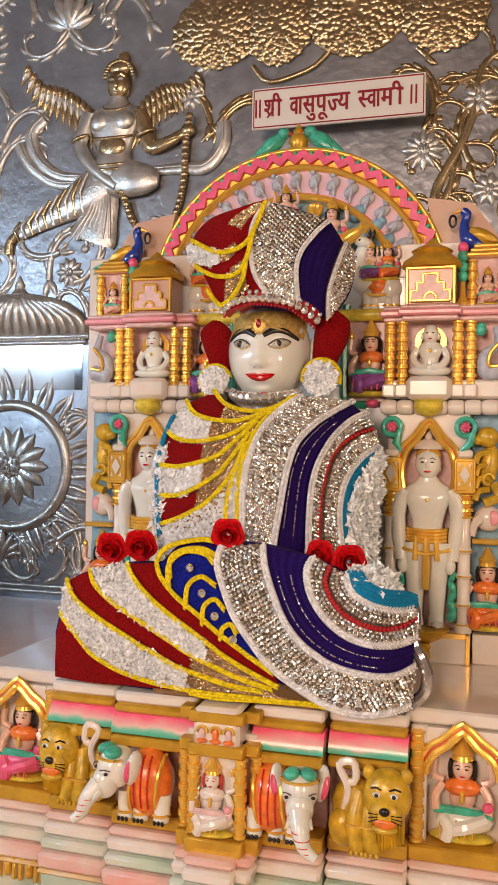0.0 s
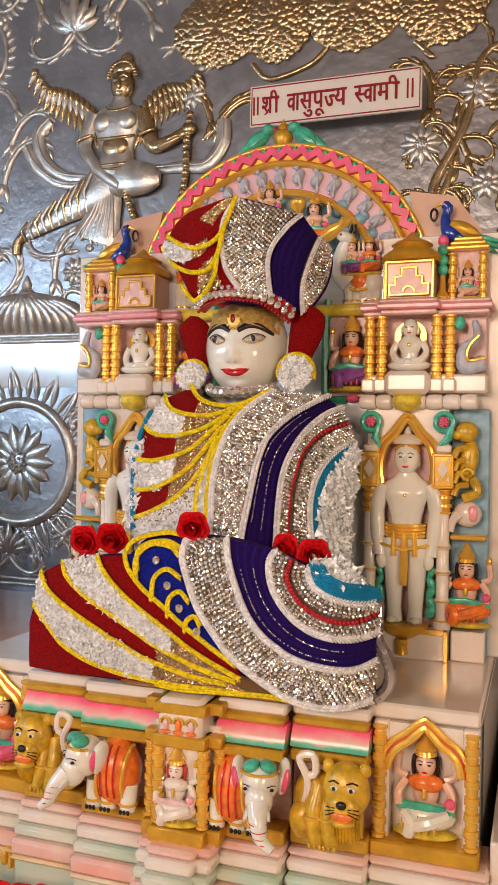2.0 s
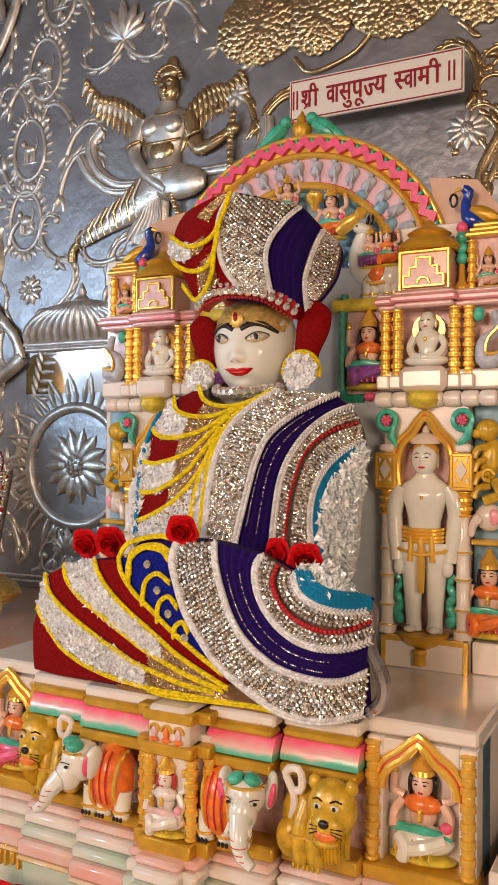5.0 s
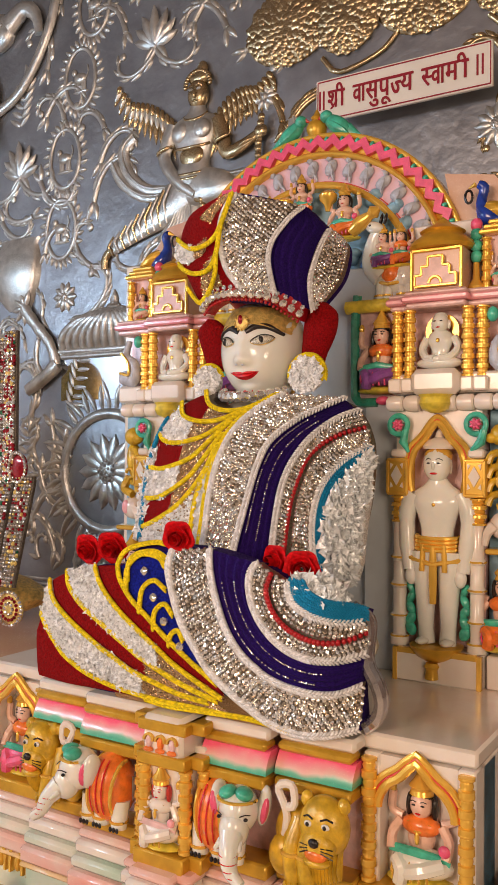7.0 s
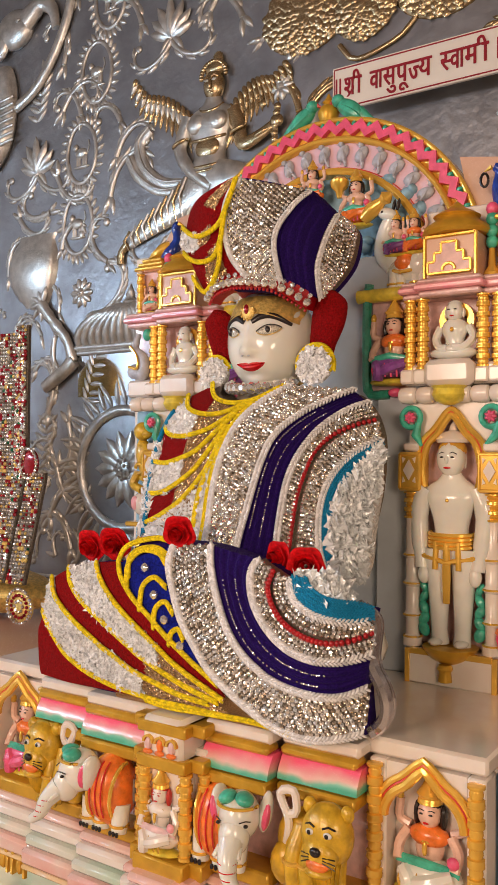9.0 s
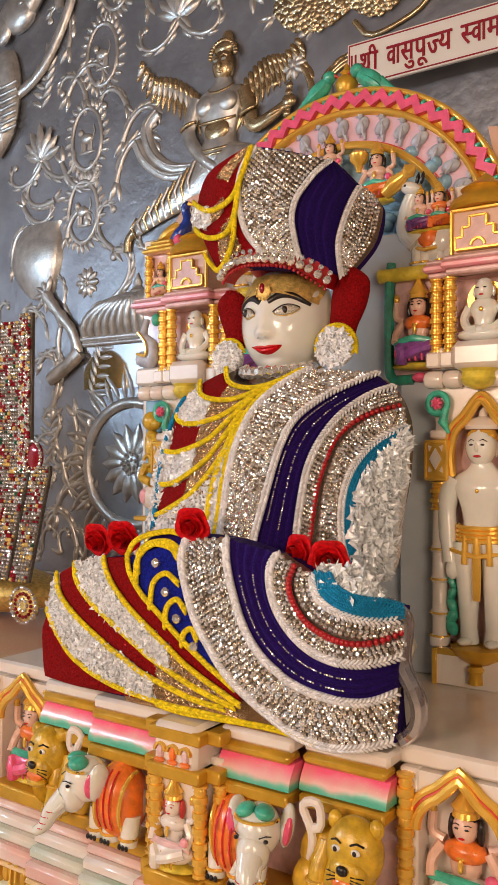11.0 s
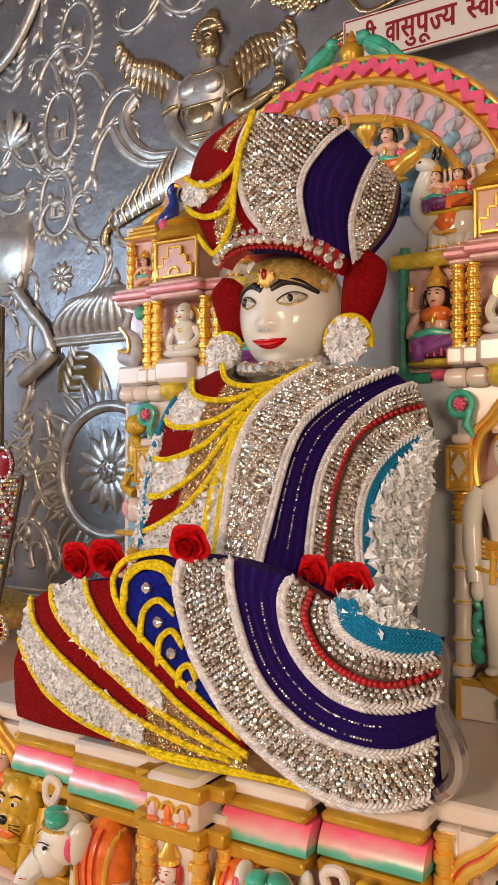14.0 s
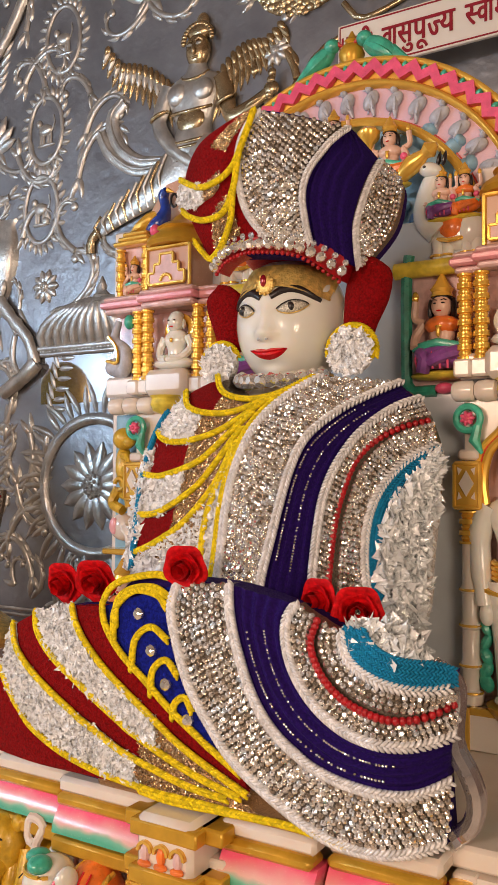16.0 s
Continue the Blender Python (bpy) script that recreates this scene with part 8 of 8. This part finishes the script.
def jewel_strip(x0, x1, z0, z1):
    a = Acc()
    strip(a, [(x0, z1), (x0, (z0 + z1) / 2), (x0, z0)], [(x1, z1), (x1, (z0 + z1) / 2), (x1, z0)], jy, back=0.010)
    finish("backing", a, GEM_BED, jewel)
    a = Acc()
    nx, nz = int((x1 - x0) / 0.0105), int((z1 - z0) / 0.0105)
    for i in range(nx):
        for j in range(nz):
            x, zz = x0 + (i + 0.5) * (x1 - x0) / nx, z0 + (j + 0.5) * (z1 - z0) / nz
            pick = RNG.random()
            big = (i // 2 + j // 3) % 4 == 0
            gem(a, np.array((x, jy(x, zz) - 0.010, zz)), np.array((0.0, -1.0, 0.0)), 0.0066 if big else 0.0046, 1 if (pick < 0.5 and big) or pick < 0.14 else (2 if pick > 0.975 else (3 if pick > 0.86 else 0)), 0.2)
    finish("stone_field", a, [GEM, RUBY, EMERALD, GOLD_METAL], jewel, "small clear, red and green stones", smooth=False)


jewel_strip(-1.80, -1.49, 1.10, 1.84)
jewel_strip(-1.475, -1.405, 1.10, 1.42)
jewel_strip(-1.530, -1.482, 1.40, 1.86)
for x, zz, r, rz in ((-1.464, 1.446, 0.034, 0.044), (-1.395, 1.045, 0.048, 0.048)):
    a = Acc()
    ell(a, (x, jy(x, zz) - 0.004, zz), (r, 0.012, rz), seg=20, rings=8)
    finish("pendant", a, GOLD_METAL if r > 0.04 else RUBY, jewel)
    a = Acc()
    for ring, n, mi in ((1.0, 26, 0), (0.66, 16, 1), (0.33, 8, 0)):
        for i in range(n):
            t = 2 * math.pi * i / n
            if r < 0.04 and ring < 0.9:
                continue
            gem(a, np.array((x + r * ring * math.cos(t), jy(x, zz) - 0.016, zz + rz * ring * math.sin(t))), np.array((0.0, -1.0, 0.0)), 0.0055, mi, 0.2)
    finish("pendant_ring", a, [GEM, RUBY], jewel, smooth=False)

# ---- roses on the low step ----
for x in (-0.90, -0.845, -0.79, -0.74):
    rose(x, 1.452, 0.600 + 0.006 * math.sin(40 * x), 0.040, (-25, 10 * math.sin(60 * x)))

# ---- hall tube lamp ----
tube_lamp = thing("tube_lamp", (-4.17, -1.2, 2.38), "lit white fluorescent tube lamp", "lamp")
a = Acc()
tube(a, [(-4.125, -2.3, 2.38), (-4.125, -0.3, 2.38)], 0.020, 12)
finish("glass_tube", a, TUBE_GLOW, tube_lamp)
a = Acc()
box(a, -4.198, -4.146, -2.33, -0.27, 2.35, 2.41, 0, 0.004)
finish("casing", a, WHITE, tube_lamp)
